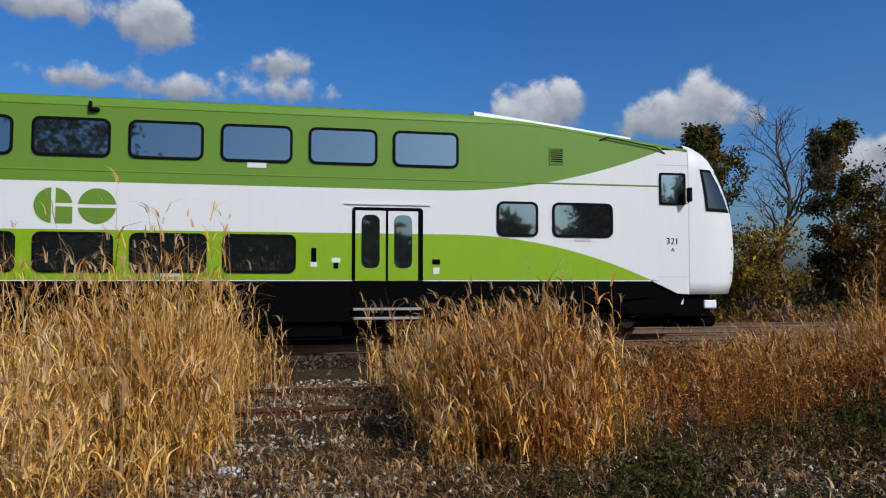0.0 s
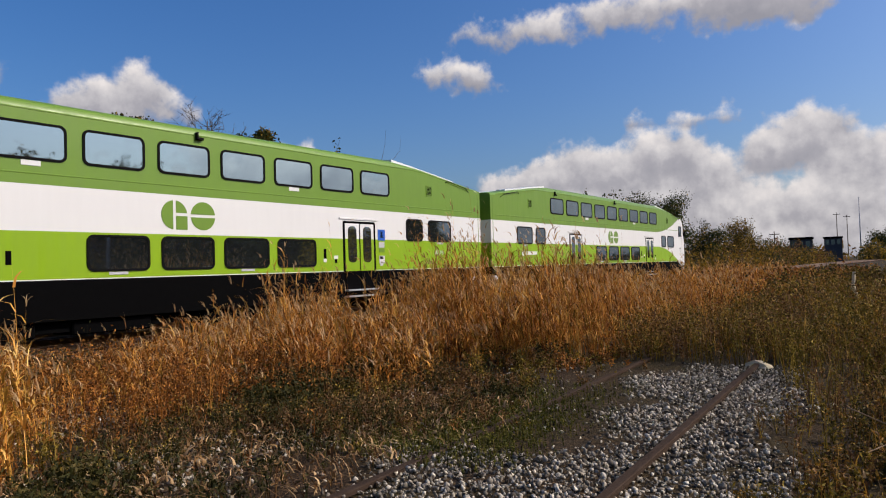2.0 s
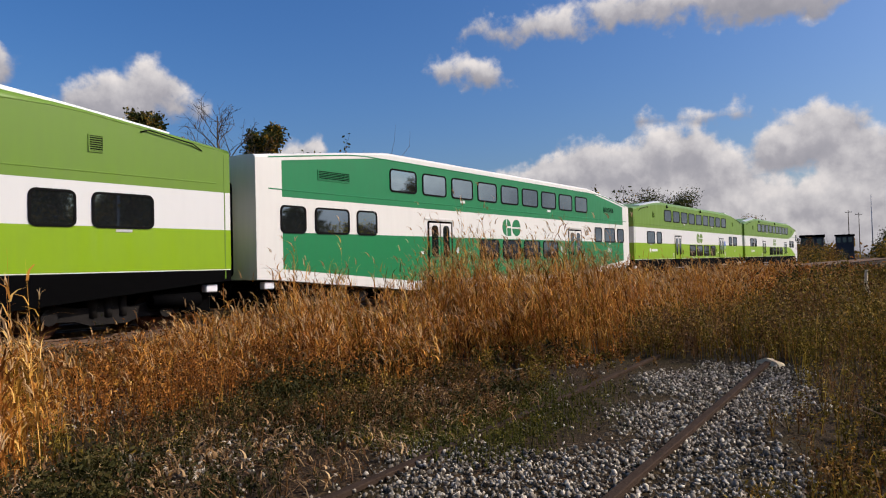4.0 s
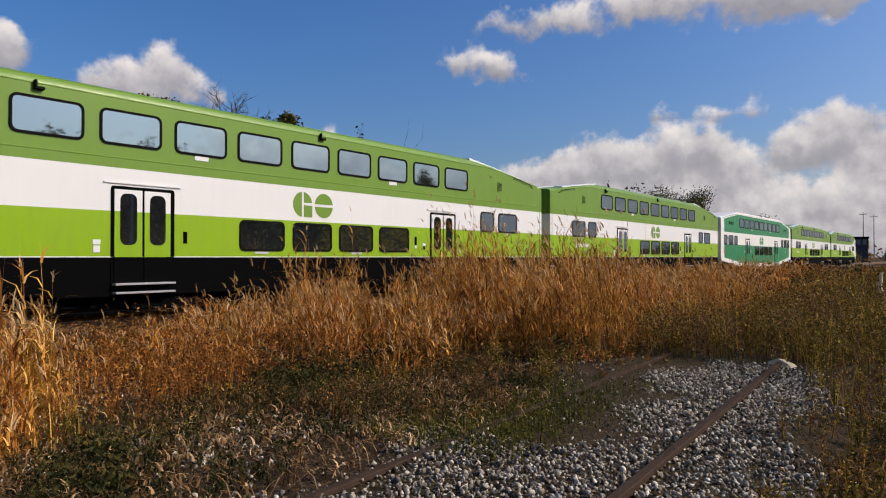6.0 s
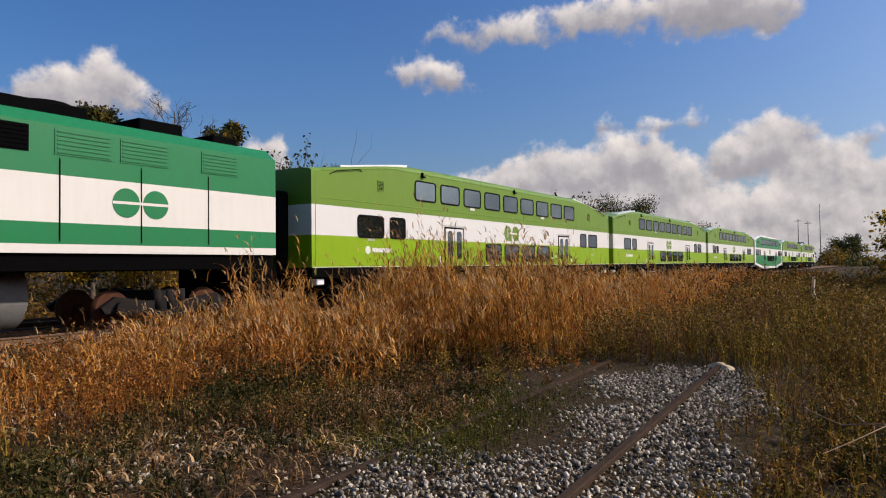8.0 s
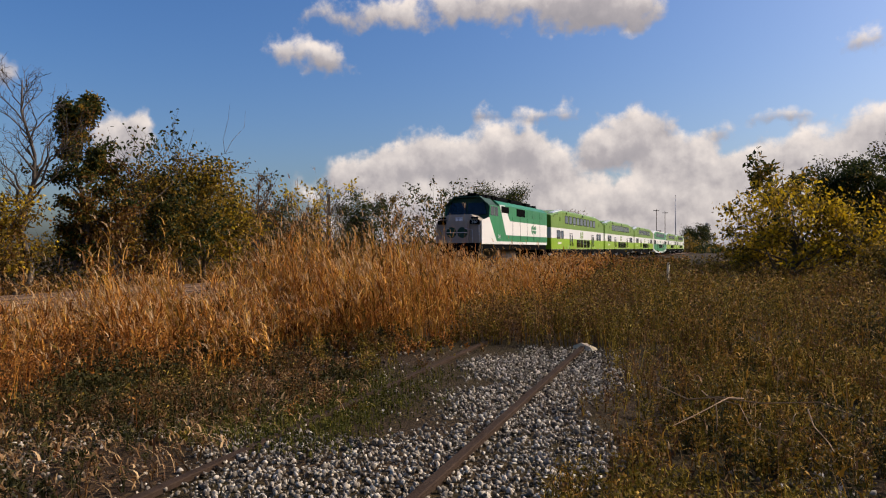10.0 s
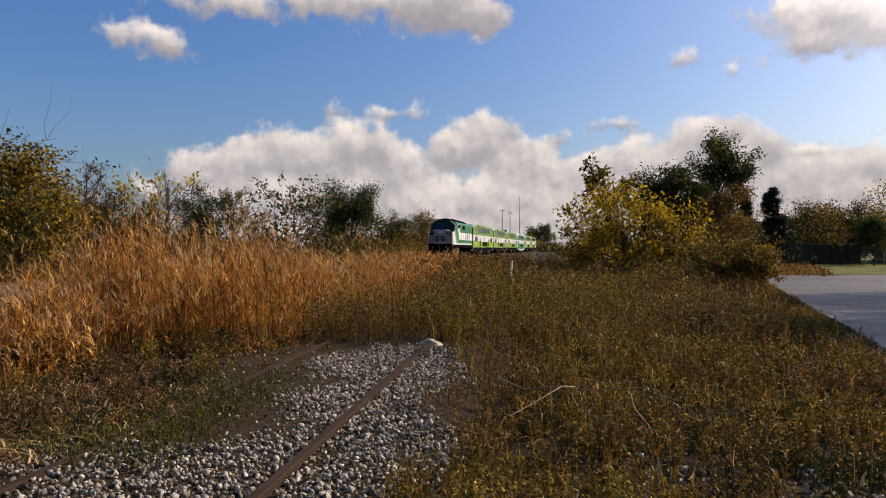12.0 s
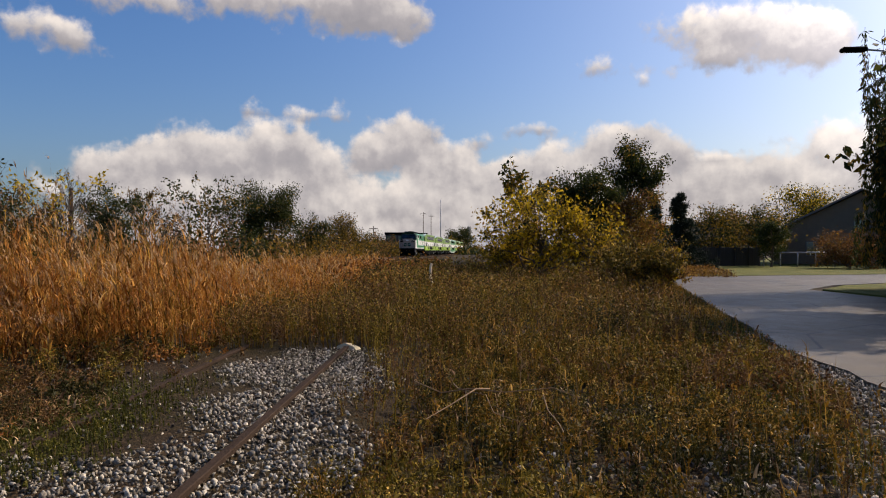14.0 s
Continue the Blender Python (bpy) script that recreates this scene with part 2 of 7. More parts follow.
NEEDLE = blades("spruce_needle", [(0.1, (0.010, 0.017, 0.010)), (0.9, (0.035, 0.05, 0.026))], 0.1)
BRICK_WALL = plain("grey_beige_cladding", (0.19, 0.135, 0.09), 0.9, 0.0, 0.15, 2.0)
SHINGLE = plain("brown_grey_shingles", (0.16, 0.135, 0.12), 0.95, 0.0, 0.3, 5.0, 0.6)
DARK_PLASTIC = plain("dark_fence_board", (0.022, 0.02, 0.018), 0.8, 0.0, 0.4, 4.0)
BAG = plain("pale_blue_plastic_film", (0.55, 0.66, 0.78), 0.3, 0.0, 0.2, 14.0, 0.8)
SHED_DARK = plain("dark_sheet_metal", (0.03, 0.034, 0.045), 0.6, 0.0, 0.3, 1.0)
CONCRETE = plain("pale_concrete", (0.46, 0.40, 0.33), 0.9, 0.0, 0.1, 0.2)


# ---- mesh helpers ----
def part(name, bm, material, parent, label=""):
    me = bpy.data.meshes.new(name)
    bm.normal_update()
    bm.to_mesh(me)
    bm.free()
    for m in (material if isinstance(material, (list, tuple)) else [material]):
        me.materials.append(m)
    ob = new(name, me)
    ob.parent = parent
    return tagged(ob, label)


def share(ob, m, parent):
    """Another object on the same mesh."""
    o = new(ob.name.split(".")[0], ob.data)
    o.parent = parent
    o.matrix_basis = m
    return o


def empty(name, m, label, category, group=""):
    ob = new(name)
    ob.empty_display_size = 0.2
    ob.matrix_basis = m
    return tagged(ob, label, category, group)


def arrays(name, verts, tris, mats, index=None, smooth=False):
    """A mesh object out of numpy arrays of corners and triangles."""
    me = bpy.data.meshes.new(name)
    me.vertices.add(len(verts))
    me.vertices.foreach_set("co", np.ascontiguousarray(verts, dtype=np.float32).ravel())
    n = len(tris)
    me.loops.add(3 * n)
    me.loops.foreach_set("vertex_index", np.ascontiguousarray(tris, dtype=np.int32).ravel())
    me.polygons.add(n)
    me.polygons.foreach_set("loop_start", np.arange(0, 3 * n, 3, dtype=np.int32))
    for m in mats:
        me.materials.append(m)
    if index is not None:
        me.polygons.foreach_set("material_index", np.ascontiguousarray(index, dtype=np.int32))
    if smooth:
        me.polygons.foreach_set("use_smooth", np.ones(n, dtype=bool))
    me.update(calc_edges=True)
    return new(name, me)


def box(bm, x0, x1, y0, y1, z0, z1, mat=0, bevel=0.0):
    vs = [bm.verts.new((x, y, z)) for x in (x0, x1) for y in (y0, y1) for z in (z0, z1)]
    fs = []
    for q in ((0, 1, 3, 2), (4, 6, 7, 5), (0, 4, 5, 1), (2, 3, 7, 6), (0, 2, 6, 4), (1, 5, 7, 3)):
        f = bm.faces.new([vs[i] for i in q])
        f.material_index = mat
        fs.append(f)
    if bevel:
        es = list({e for f in fs for e in f.edges})
        for f in bmesh.ops.bevel(bm, geom=es, offset=bevel, segments=1, affect="EDGES")["faces"]:
            f.material_index = mat
    return vs


def rod(bm, pts, r, sides=6, mat=0):
    """A round bar along points; r is one radius or one for each point."""
    rs = r if isinstance(r, (list, tuple)) else [r] * len(pts)
    rings = []
    for i, p in enumerate(pts):
        p = Vector(p)
        d = (Vector(pts[min(i + 1, len(pts) - 1)]) - Vector(pts[max(i - 1, 0)])).normalized()
        u = d.orthogonal().normalized()
        w = d.cross(u)
        rings.append([bm.verts.new(p + rs[i] * (u * math.cos(2 * math.pi * k / sides) + w * math.sin(2 * math.pi * k / sides))) for k in range(sides)])
    for a, b in zip(rings, rings[1:]):
        for k in range(sides):
            f = bm.faces.new((a[k], a[(k + 1) % sides], b[(k + 1) % sides], b[k]))
            f.smooth, f.material_index = True, mat
    for ring in (rings[0][::-1], rings[-1]):
        bm.faces.new(ring).material_index = mat


def rounded(w, h, r, n=4):
    """The outline of a rounded rectangle, round its middle."""
    out = []
    for cx, cy, a0 in ((w / 2 - r, h / 2 - r, 0), (-w / 2 + r, h / 2 - r, 90), (-w / 2 + r, -h / 2 + r, 180), (w / 2 - r, -h / 2 + r, 270)):
        for k in range(n + 1):
            a = radians(a0 + 90 * k / n)
            out.append((cx + r * math.cos(a), cy + r * math.sin(a)))
    return out


def slab(bm, outline, y0, y1, mat=0):
    """An outline in x and z given depth from y0 to y1."""
    a = [bm.verts.new((x, y0, z)) for x, z in outline]
    b = [bm.verts.new((x, y1, z)) for x, z in outline]
    n = len(a)
    faces = [bm.faces.new(a), bm.faces.new(b[::-1])]
    faces += [bm.faces.new((a[i], b[i], b[(i + 1) % n], a[(i + 1) % n])) for i in range(n)]
    for f in faces:
        f.material_index = mat


def rim(bm, outer, inner, y0, y1):
    """A frame between two outlines with the same count of corners, front at y0."""
    o0, i0, o1, i1 = ([bm.verts.new((x, y, z)) for x, z in ol] for ol, y in ((outer, y0), (inner, y0), (outer, y1), (inner, y1)))
    n = len(o0)
    for i in range(n):
        j = (i + 1) % n
        for q in ((o0[i], o0[j], i0[j], i0[i]), (o0[i], o1[i], o1[j], o0[j]), (i0[i], i0[j], i1[j], i1[i])):
            bm.faces.new(q)


def lettering(text, size, material, parent, m, label):
    cu = bpy.data.curves.new("lettering", "FONT")
    cu.body, cu.size, cu.extrude, cu.align_x, cu.align_y = text, size, 0.002, "CENTER", "CENTER"
    tmp = new("tmp", cu)
    me = bpy.data.meshes.new_from_object(tmp.evaluated_get(bpy.context.evaluated_depsgraph_get()))
    bpy.data.objects.remove(tmp)
    me.materials.clear()
    me.materials.append(material)
    ob = new("lettering", me)
    ob.parent, ob.matrix_basis = parent, m
    return tagged(ob, label)

# ---- backdrop of clouds ----
# each puff: azimuth and height of its middle in degrees, its half width and half height
BANK = [(30.1, 6.1, 2.3, 1.8), (26.9, 6.6, 3.2, 2.1), (23.9, 7.6, 2.6, 2.3), (20.7, 6.8, 3.6, 2.5), (17.1, 8.1, 3.3, 2.4), (14.3, 6.4, 3.5, 2.3), (6.9, 9.2, 2.9, 2.0), (9.0, 8.0, 3.3, 1.9), (4.1, 6.9, 3.2, 2.3), (1.1, 8.6, 1.1, 1.0),
        (2.3, 6.4, 2.7, 2.1), (-1.3, 5.8, 3.3, 1.7), (-5.7, 6.4, 3.7, 2.1), (-9.5, 7.7, 2.9, 2.2), (-11.8, 8.6, 2.2, 1.6), (-13.7, 7.1, 2.3, 2.1), (-16.2, 5.3, 2.2, 1.6), (-18.7, 5.5, 2.1, 1.4), (-21.2, 5.9, 2.2, 1.7)]
BELLY = [(20.7, 4.1, 12.2, 2.8), (5.0, 3.6, 14.8, 3.1), (-9.5, 4.1, 11.5, 3.1), (-21.8, 3.9, 7.3, 2.6), (0.0, 1.0, 38.0, 3.0), (-27.0, 6.5, 4.0, 3.0), (-33.0, 5.0, 9.0, 4.5), (-48.0, 6.0, 12.0, 5.0)]
HIGH = [(18.2, 11.1, 1.1, 0.4), (14.3, 10.8, 2.2, 0.5), (-2.9, 9.8, 1.2, 0.4), (-9.1, 14.3, 1.7, 0.7), (-12.1, 13.0, 0.5, 0.5), (34.5, 15.5, 2.7, 0.9), (32.3, 15.2, 2.0, 0.9), (-17.3, 6.9, 1.5, 0.3),
        (18.9, 19.3, 5.9, 1.5), (11.1, 19.4, 6.1, 2.1), (6.9, 18.6, 2.1, 1.4), (27.7, 18.7, 5.5, 1.2), (-18.0, 16.5, 5.4, 1.8), (-17.3, 14.7, 2.2, 1.0), (-23.0, 15.2, 4.0, 2.6)]
EAST = [(71.7, 13.9, 3.4, 2.2), (69.1, 14.7, 2.0, 1.7), (59.9, 13.2, 3.5, 2.0), (58.6, 14.3, 2.0, 1.4), (63.1, 12.5, 2.2, 1.3), (56.2, 12.5, 1.6, 1.3), (47.4, 8.3, 2.4, 2.4), (102.2, 19.2, 3.4, 1.9), (109.1, 19.3, 3.9, 1.3), (107.2, 14.8, 3.3, 0.9),
        (99.7, 14.8, 4.5, 1.0), (92.8, 17.1, 2.0, 1.1), (91.9, 15.0, 3.3, 1.0)]
BEHIND = [(-75.0, 25.0, 9.0, 4.0), (-130.0, 16.0, 14.0, 6.0), (-165.0, 9.0, 18.0, 6.0), (150.0, 13.0, 16.0, 6.0)]


def cloud_material():
    """Cumulus whose bulk and height within the puff are stored on the sheet; billows are added here."""
    m = Mat("cumulus")
    m.n.remove(m.b)
    unit = m.node("ShaderNodeVectorMath", operation="NORMALIZE")
    m.l.new(m.coords(), unit.inputs[0])
    way = unit.outputs[0]
    bulk, level = m.node("ShaderNodeAttribute"), m.node("ShaderNodeAttribute")
    bulk.attribute_name, level.attribute_name = "bulk", "level"
    shift = m.node("ShaderNodeVectorMath", operation="ADD")
    m.l.new(way, shift.inputs[0])
    shift.inputs[1].default_value = tuple(0.010 * v for v in (sun_way + Vector((0, 0, 0.6))))
    big, lit = m.noise(way, 26.0, 7.0, 0.55), m.noise(shift.outputs[0], 26.0, 7.0, 0.55)
    soft = m.noise(way, 9.0, 3.0, 0.5)
    dens = m.math("ADD", bulk.outputs["Fac"], m.math("MULTIPLY", m.math("SUBTRACT", big, 0.5), 3.0))
    cover = m.node("ShaderNodeMapRange", interpolation_type="SMOOTHSTEP")
    m.l.new(dens, cover.inputs[0])
    for i, v in ((1, -0.1), (2, 0.75), (3, 0.0), (4, 0.97)):
        cover.inputs[i].default_value = v
    relief = m.math("MULTIPLY", m.math("SUBTRACT", big, lit), 0.8)
    light = m.math("ADD", m.math("ADD", 0.50, relief), m.math("ADD", m.math("MULTIPLY", level.outputs["Fac"], 0.42), m.math("MULTIPLY", m.math("SUBTRACT", soft, 0.5), 0.5)))
    col = m.ramp(light, [(0.1, (0.36, 0.375, 0.43)), (0.40, (0.47, 0.48, 0.53)), (0.66, (0.70, 0.71, 0.74)), (0.95, (0.97, 0.96, 0.95))])
    em = m.node("ShaderNodeEmission")
    m.l.new(col, em.inputs[0])
    # thin cloud scatters more light forwards, so it is brighter near the sun
    dot = m.node("ShaderNodeVectorMath", operation="DOT_PRODUCT")
    m.l.new(way, dot.inputs[0])
    dot.inputs[1].default_value = tuple(sun_way)
    near = m.node("ShaderNodeMapRange", interpolation_type="SMOOTHSTEP")
    m.l.new(dot.outputs["Value"], near.inputs[0])
    for i, v in ((1, 0.70), (2, 0.9), (3, 0.97), (4, 2.3)):
        near.inputs[i].default_value = v
    m.l.new(near.outputs[0], em.inputs[1])
    tr = m.node("ShaderNodeBsdfTransparent")
    mx = m.node("ShaderNodeMixShader")
    m.l.new(cover.outputs[0], mx.inputs[0])
    m.l.new(tr.outputs[0], mx.inputs[1])
    m.l.new(em.outputs[0], mx.inputs[2])
    m.l.new(mx.outputs[0], m.n["Material Output"].inputs[0])
    return m.m


def cloud_backdrop():
    """A far ring of cumulus from below the horizon up to 33 degrees, all the way round."""
    az = np.concatenate([np.arange(-60, 120, 0.4), np.arange(120, 300, 3.0)])
    el = np.arange(-2, 33.1, 0.4)
    A, E = np.meshgrid(az, el, indexing="ij")
    total, weight, level = np.zeros(A.shape), np.full(A.shape, 1e-6), np.zeros(A.shape)
    for puffs, firm in ((BANK, 1.0), (BELLY, 0.8), (HIGH, 0.75), (EAST, 0.85), (BEHIND, 0.8)):
        for a, e, ra, re in puffs:
            u, v = ((A - a + 180) % 360 - 180) / ra, (E - e) / re
            s = (1.04 - np.hypot(u, v)) * min(re, 2.2) * firm
            total += np.exp(np.clip(s, -3, 3) * 2.6) - math.exp(-7.8)
            w = np.clip(s + 0.3, 0, None) ** 2
            weight += w
            level += w * np.clip(v, -1.2, 1.2)
    bulk = np.log(total + math.exp(-7.8)) / 2.6
    a, e = np.radians(A), np.radians(E)
    V = 4000 * np.stack([np.cos(e) * np.cos(a), np.cos(e) * np.sin(a), np.sin(e)], 2).reshape(-1, 3)
    na, ne = A.shape
    i, j = np.meshgrid(np.arange(na), np.arange(ne - 1), indexing="ij")
    p, q = (i * ne + j).ravel(), (((i + 1) % na) * ne + j).ravel()
    T = np.concatenate([np.stack([p, p + 1, q + 1], 1), np.stack([p, q + 1, q], 1)])
    ob = arrays("backdrop", V, T, [cloud_material()], smooth=True)
    for name, values in (("bulk", bulk), ("level", level / weight)):
        ob.data.attributes.new(name, "FLOAT", "POINT").data.foreach_set("value", np.ascontiguousarray(values, dtype=np.float32).ravel())
    tagged(ob, "white and grey cumulus clouds in a blue sky", "clouds", kind="structure")


cloud_backdrop()


# ---- ground, roads, tracks ----
BEND = 1 / 15500.0


def bend(x):
    """How far the main line has swung towards -y at x."""
    return -max(x - 32.0, 0.0) ** 2 * BEND / 2


def heading(x):
    return math.degrees(math.atan(-max(x - 32.0, 0.0) * BEND))


MAIN, SECOND, SIDING = 15.36, 19.30, 9.25


def road_edge(x):
    return np.minimum(-2.5 - 0.18 * x, -4.35)


PROFILE = [(-400, -0.3), (-40, -0.25), (-14, -0.22), (-3.0, -0.22), (0.4, -0.20), (1.0, -0.115), (3.6, -0.125), (4.4, -0.15), (6.0, -0.28), (7.8, -0.295), (10.6, -0.295), (11.0, -0.36), (11.9, -0.5), (12.6, -0.42), (13.6, -0.26), (21.2, -0.26), (22.2, -0.5), (24.5, -0.55), (40, -0.4), (400, -0.3)]


def ground_height(x, y):
    y = y - bend(x)
    z = float(np.interp(y, [p[0] for p in PROFILE], [p[1] for p in PROFILE]))
    return z + 0.05 * (noise.noise((x * 0.35, y * 0.35, 0.0))) * (0 if 13 < y < 21.5 or (0.9 < y < 4.5 and 0 < x < 12) else 1)


def build_ground():
    xs = np.concatenate([[-3500, -900, -300, -120, -60], np.arange(-40, 60, 1.0), np.arange(60, 160, 5), [180, 220, 300, 450, 700, 1200, 2200, 4200]])
    ys = np.concatenate([[-3500, -900, -300, -120, -60, -40], np.arange(-30, 0, 1.5), np.arange(0, 28, 0.5), [30, 35, 45, 70, 120, 300, 900, 3500]])
    V = np.array([(x, y + bend(min(x, 400)), ground_height(min(x, 400), y + bend(min(x, 400)))) for x in xs for y in ys])
    nx, ny = len(xs), len(ys)
    i = (np.arange(nx - 1)[:, None] * ny + np.arange(ny - 1)).ravel()
    T = np.concatenate([np.stack([i, i + ny, i + ny + 1], 1), np.stack([i, i + ny + 1, i + 1], 1)])
    tagged(arrays("ground", V, T, [GROUND], smooth=True), "dry weedy soil beside the railway", "ground", kind="structure")


build_ground()


def sheet(name, outline, z, material, label, category, thick=0.03):
    """A paved or mown patch, a thin slab on the ground."""
    bm = bmesh.new()
    top = [bm.verts.new((x, y, z)) for x, y in outline]
    low = [bm.verts.new((x, y, z - thick)) for x, y in outline]
    n = len(top)
    bm.faces.new(top)
    for i in range(n):
        bm.faces.new((top[i], low[i], low[(i + 1) % n], top[(i + 1) % n]))
    return tagged(part(name, bm, material, None), label, category, kind="structure")


def ragged(points, step=0.7, amp=0.16):
    out = []
    for (x0, y0), (x1, y1) in zip(points, points[1:]):
        k = max(1, int(math.hypot(x1 - x0, y1 - y0) / step))
        for i in range(k):
            x, y = x0 + (x1 - x0) * i / k, y0 + (y1 - y0) * i / k
            out.append((x + amp * noise.noise((x * 1.3, y * 1.3, 3)), y + amp * noise.noise((x * 1.3, y * 1.3, 7))))
    return out + [points[-1]]


def build_road():
    left = ragged([(-60, road_edge(-60)), (0, road_edge(0)), (10.2, road_edge(10.2)), (20, road_edge(20)), (30, road_edge(30)), (36, -9.6)])
    out = left + [(39, -10.4), (42.5, -23), (55, -60), (48, -62), (35.5, -25), (32.5, -18.5), (29.5, -14.0), (26.4, -11.7), (20, -12.1), (10, -10.8), (-60, -11.0)]
    sheet("road", out, -0.165, ASPHALT, "cracked grey asphalt road with a side street", "road", 0.08)
    sheet("lawn", [(26.2, -12.1), (29.2, -14.3), (32.1, -18.8), (35.1, -25.3), (47, -62), (0, -62), (0, -16), (20, -12.5)], -0.15, LAWN, "mown grass corner beside the road", "lawn", 0.1)
    sheet("verge", [(36.3, -9.4), (39.3, -10.2), (42.8, -23), (55.3, -60), (120, -60), (120, -6), (60, -4)], -0.16, LAWN, "rough grass verge across the street", "lawn", 0.1)


build_road()


def rail_mesh(x0, x1, name, material, parent, y, z, follow=True, base=True):
    """A flat-bottomed rail: foot, web and head, swept along x; z is its top."""
    sec = [(-0.075, -0.17), (0.075, -0.17), (0.075, -0.155), (0.012, -0.13), (0.012, -0.045), (0.036, -0.035), (0.036, -0.006), (0.028, 0), (-0.028, 0), (-0.036, -0.006), (-0.036, -0.035), (-0.012, -0.045), (-0.012, -0.13), (-0.075, -0.155)]
    bm = bmesh.new()
    xs = [x0 + (x1 - x0) * k / 60 for k in range(61)] if follow else [x0, x1]
    rings = []
    for x in xs:
        dy = bend(x) if follow else 0
        rings.append([bm.verts.new((x, y(x) + dy + a if callable(y) else y + dy + a, z + b)) for a, b in sec])
    n = len(sec)
    for a, b in zip(rings, rings[1:]):
        for k in range(n):
            bm.faces.new((a[k], a[(k + 1) % n], b[(k + 1) % n], b[k]))
    bm.faces.new(rings[0][::-1])
    bm.faces.new(rings[-1])
    return part(name, bm, material, parent)


def track(name, centre, z, x0, x1, rail_mat, label):
    """Two rails and their sleepers; the nearest sleepers are parts of their own."""
    t = empty(name, Matrix(), label, "railway track")
    for s in (-0.752, 0.752):
        rail_mesh(x0, x1, "rail", rail_mat, t, centre + s, z)
    bm = bmesh.new()
    box(bm, -0.115, 0.115, -1.29, 1.29, -0.17, 0.0, 0, 0.012)
    first = part("sleeper", bm, TIE_WOOD, t)
    first.matrix_basis = pose(-20, centre, z - 0.168)
    k = 0
    x = -20 + 0.53
    while x < 60:
        share(first, pose(x + random.uniform(-0.03, 0.03), centre + bend(x) + random.uniform(-0.04, 0.04), z - 0.168 + random.uniform(-0.012, 0.004), 0, 0, random.uniform(-1.5, 1.5)), t)
        x += 0.53
    bm = bmesh.new()
    while x < 200:
        box(bm, x - 0.115, x + 0.115, centre + bend(x) - 1.29, centre + bend(x) + 1.29, z - 0.33, z - 0.168)
        x += 0.53
    tagged(part("far_sleepers", bm, TIE_WOOD, t), kind="stuff")
    return t


track("main_track", MAIN, 0.0, -60, 900, STEEL, "main line track with bright worn rails on ballast")
track("second_track", SECOND, 0.0, -60, 900, STEEL, "second main line track beyond the first")
track("siding", SIDING, -0.18, -30, 60, RUST, "rusty overgrown siding half buried in soil")


def ballast_bed():
    """The raised shoulder of stone that carries both main tracks."""
    sec = [(12.6, -0.5), (13.7, -0.215), (21.0, -0.215), (22.1, -0.54)]
    bm = bmesh.new()
    rings = [[bm.verts.new((x, y + bend(x), z)) for y, z in sec] for x in [-60 + 10 * k for k in range(97)]]
    for a, b in zip(rings, rings[1:]):
        for k in range(3):
            bm.faces.new((a[k], b[k], b[k + 1], a[k + 1]))
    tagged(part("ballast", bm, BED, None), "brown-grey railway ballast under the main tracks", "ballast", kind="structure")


ballast_bed()


def spur_y(s):
    """The disused spur's rail on one side (s = 0 right, 1 left)."""
    return lambda x: 1.42 + 0.05 * x + s * 1.505


def spur():
    t = empty("spur_track", Matrix(), "disused rusty spur rails ending in the weeds", "railway track")
    rail_mesh(-6, 9.75, "rail", OLD_RAIL, t, spur_y(0), -0.045, True)
    rail_mesh(-6, 12.0, "rail", OLD_RAIL, t, spur_y(1), -0.078, True)
    bm = bmesh.new()
    box(bm, -0.115, 0.115, -1.2, 1.2, -0.16, 0.0, 0, 0.012)
    first = part("sleeper", bm, TIE_WOOD, t)
    first.matrix_basis = pose(-5.5, 2.0, -0.215)
    for k in range(1, 27):
        x = -5.5 + 0.58 * k
        share(first, pose(x, 2.17 + 0.05 * x, -0.215 + random.uniform(-0.02, 0.005), 0, 0, 3 + random.uniform(-2, 2)), t)
    bm = bmesh.new()
    slab(bm, [(-0.17, 0.0), (0.16, 0.0), (0.19, 0.09), (0.06, 0.16), (-0.1, 0.13), (-0.2, 0.06)], -0.07, 0.08)
    ob = part("wood_block", bm, PALE_WOOD, None)
    ob.matrix_basis = pose(9.93, 1.9, -0.2, 8, -6, 65)
    tagged(ob, "broken pale timber block at the end of the rail", "wood block")


spur()


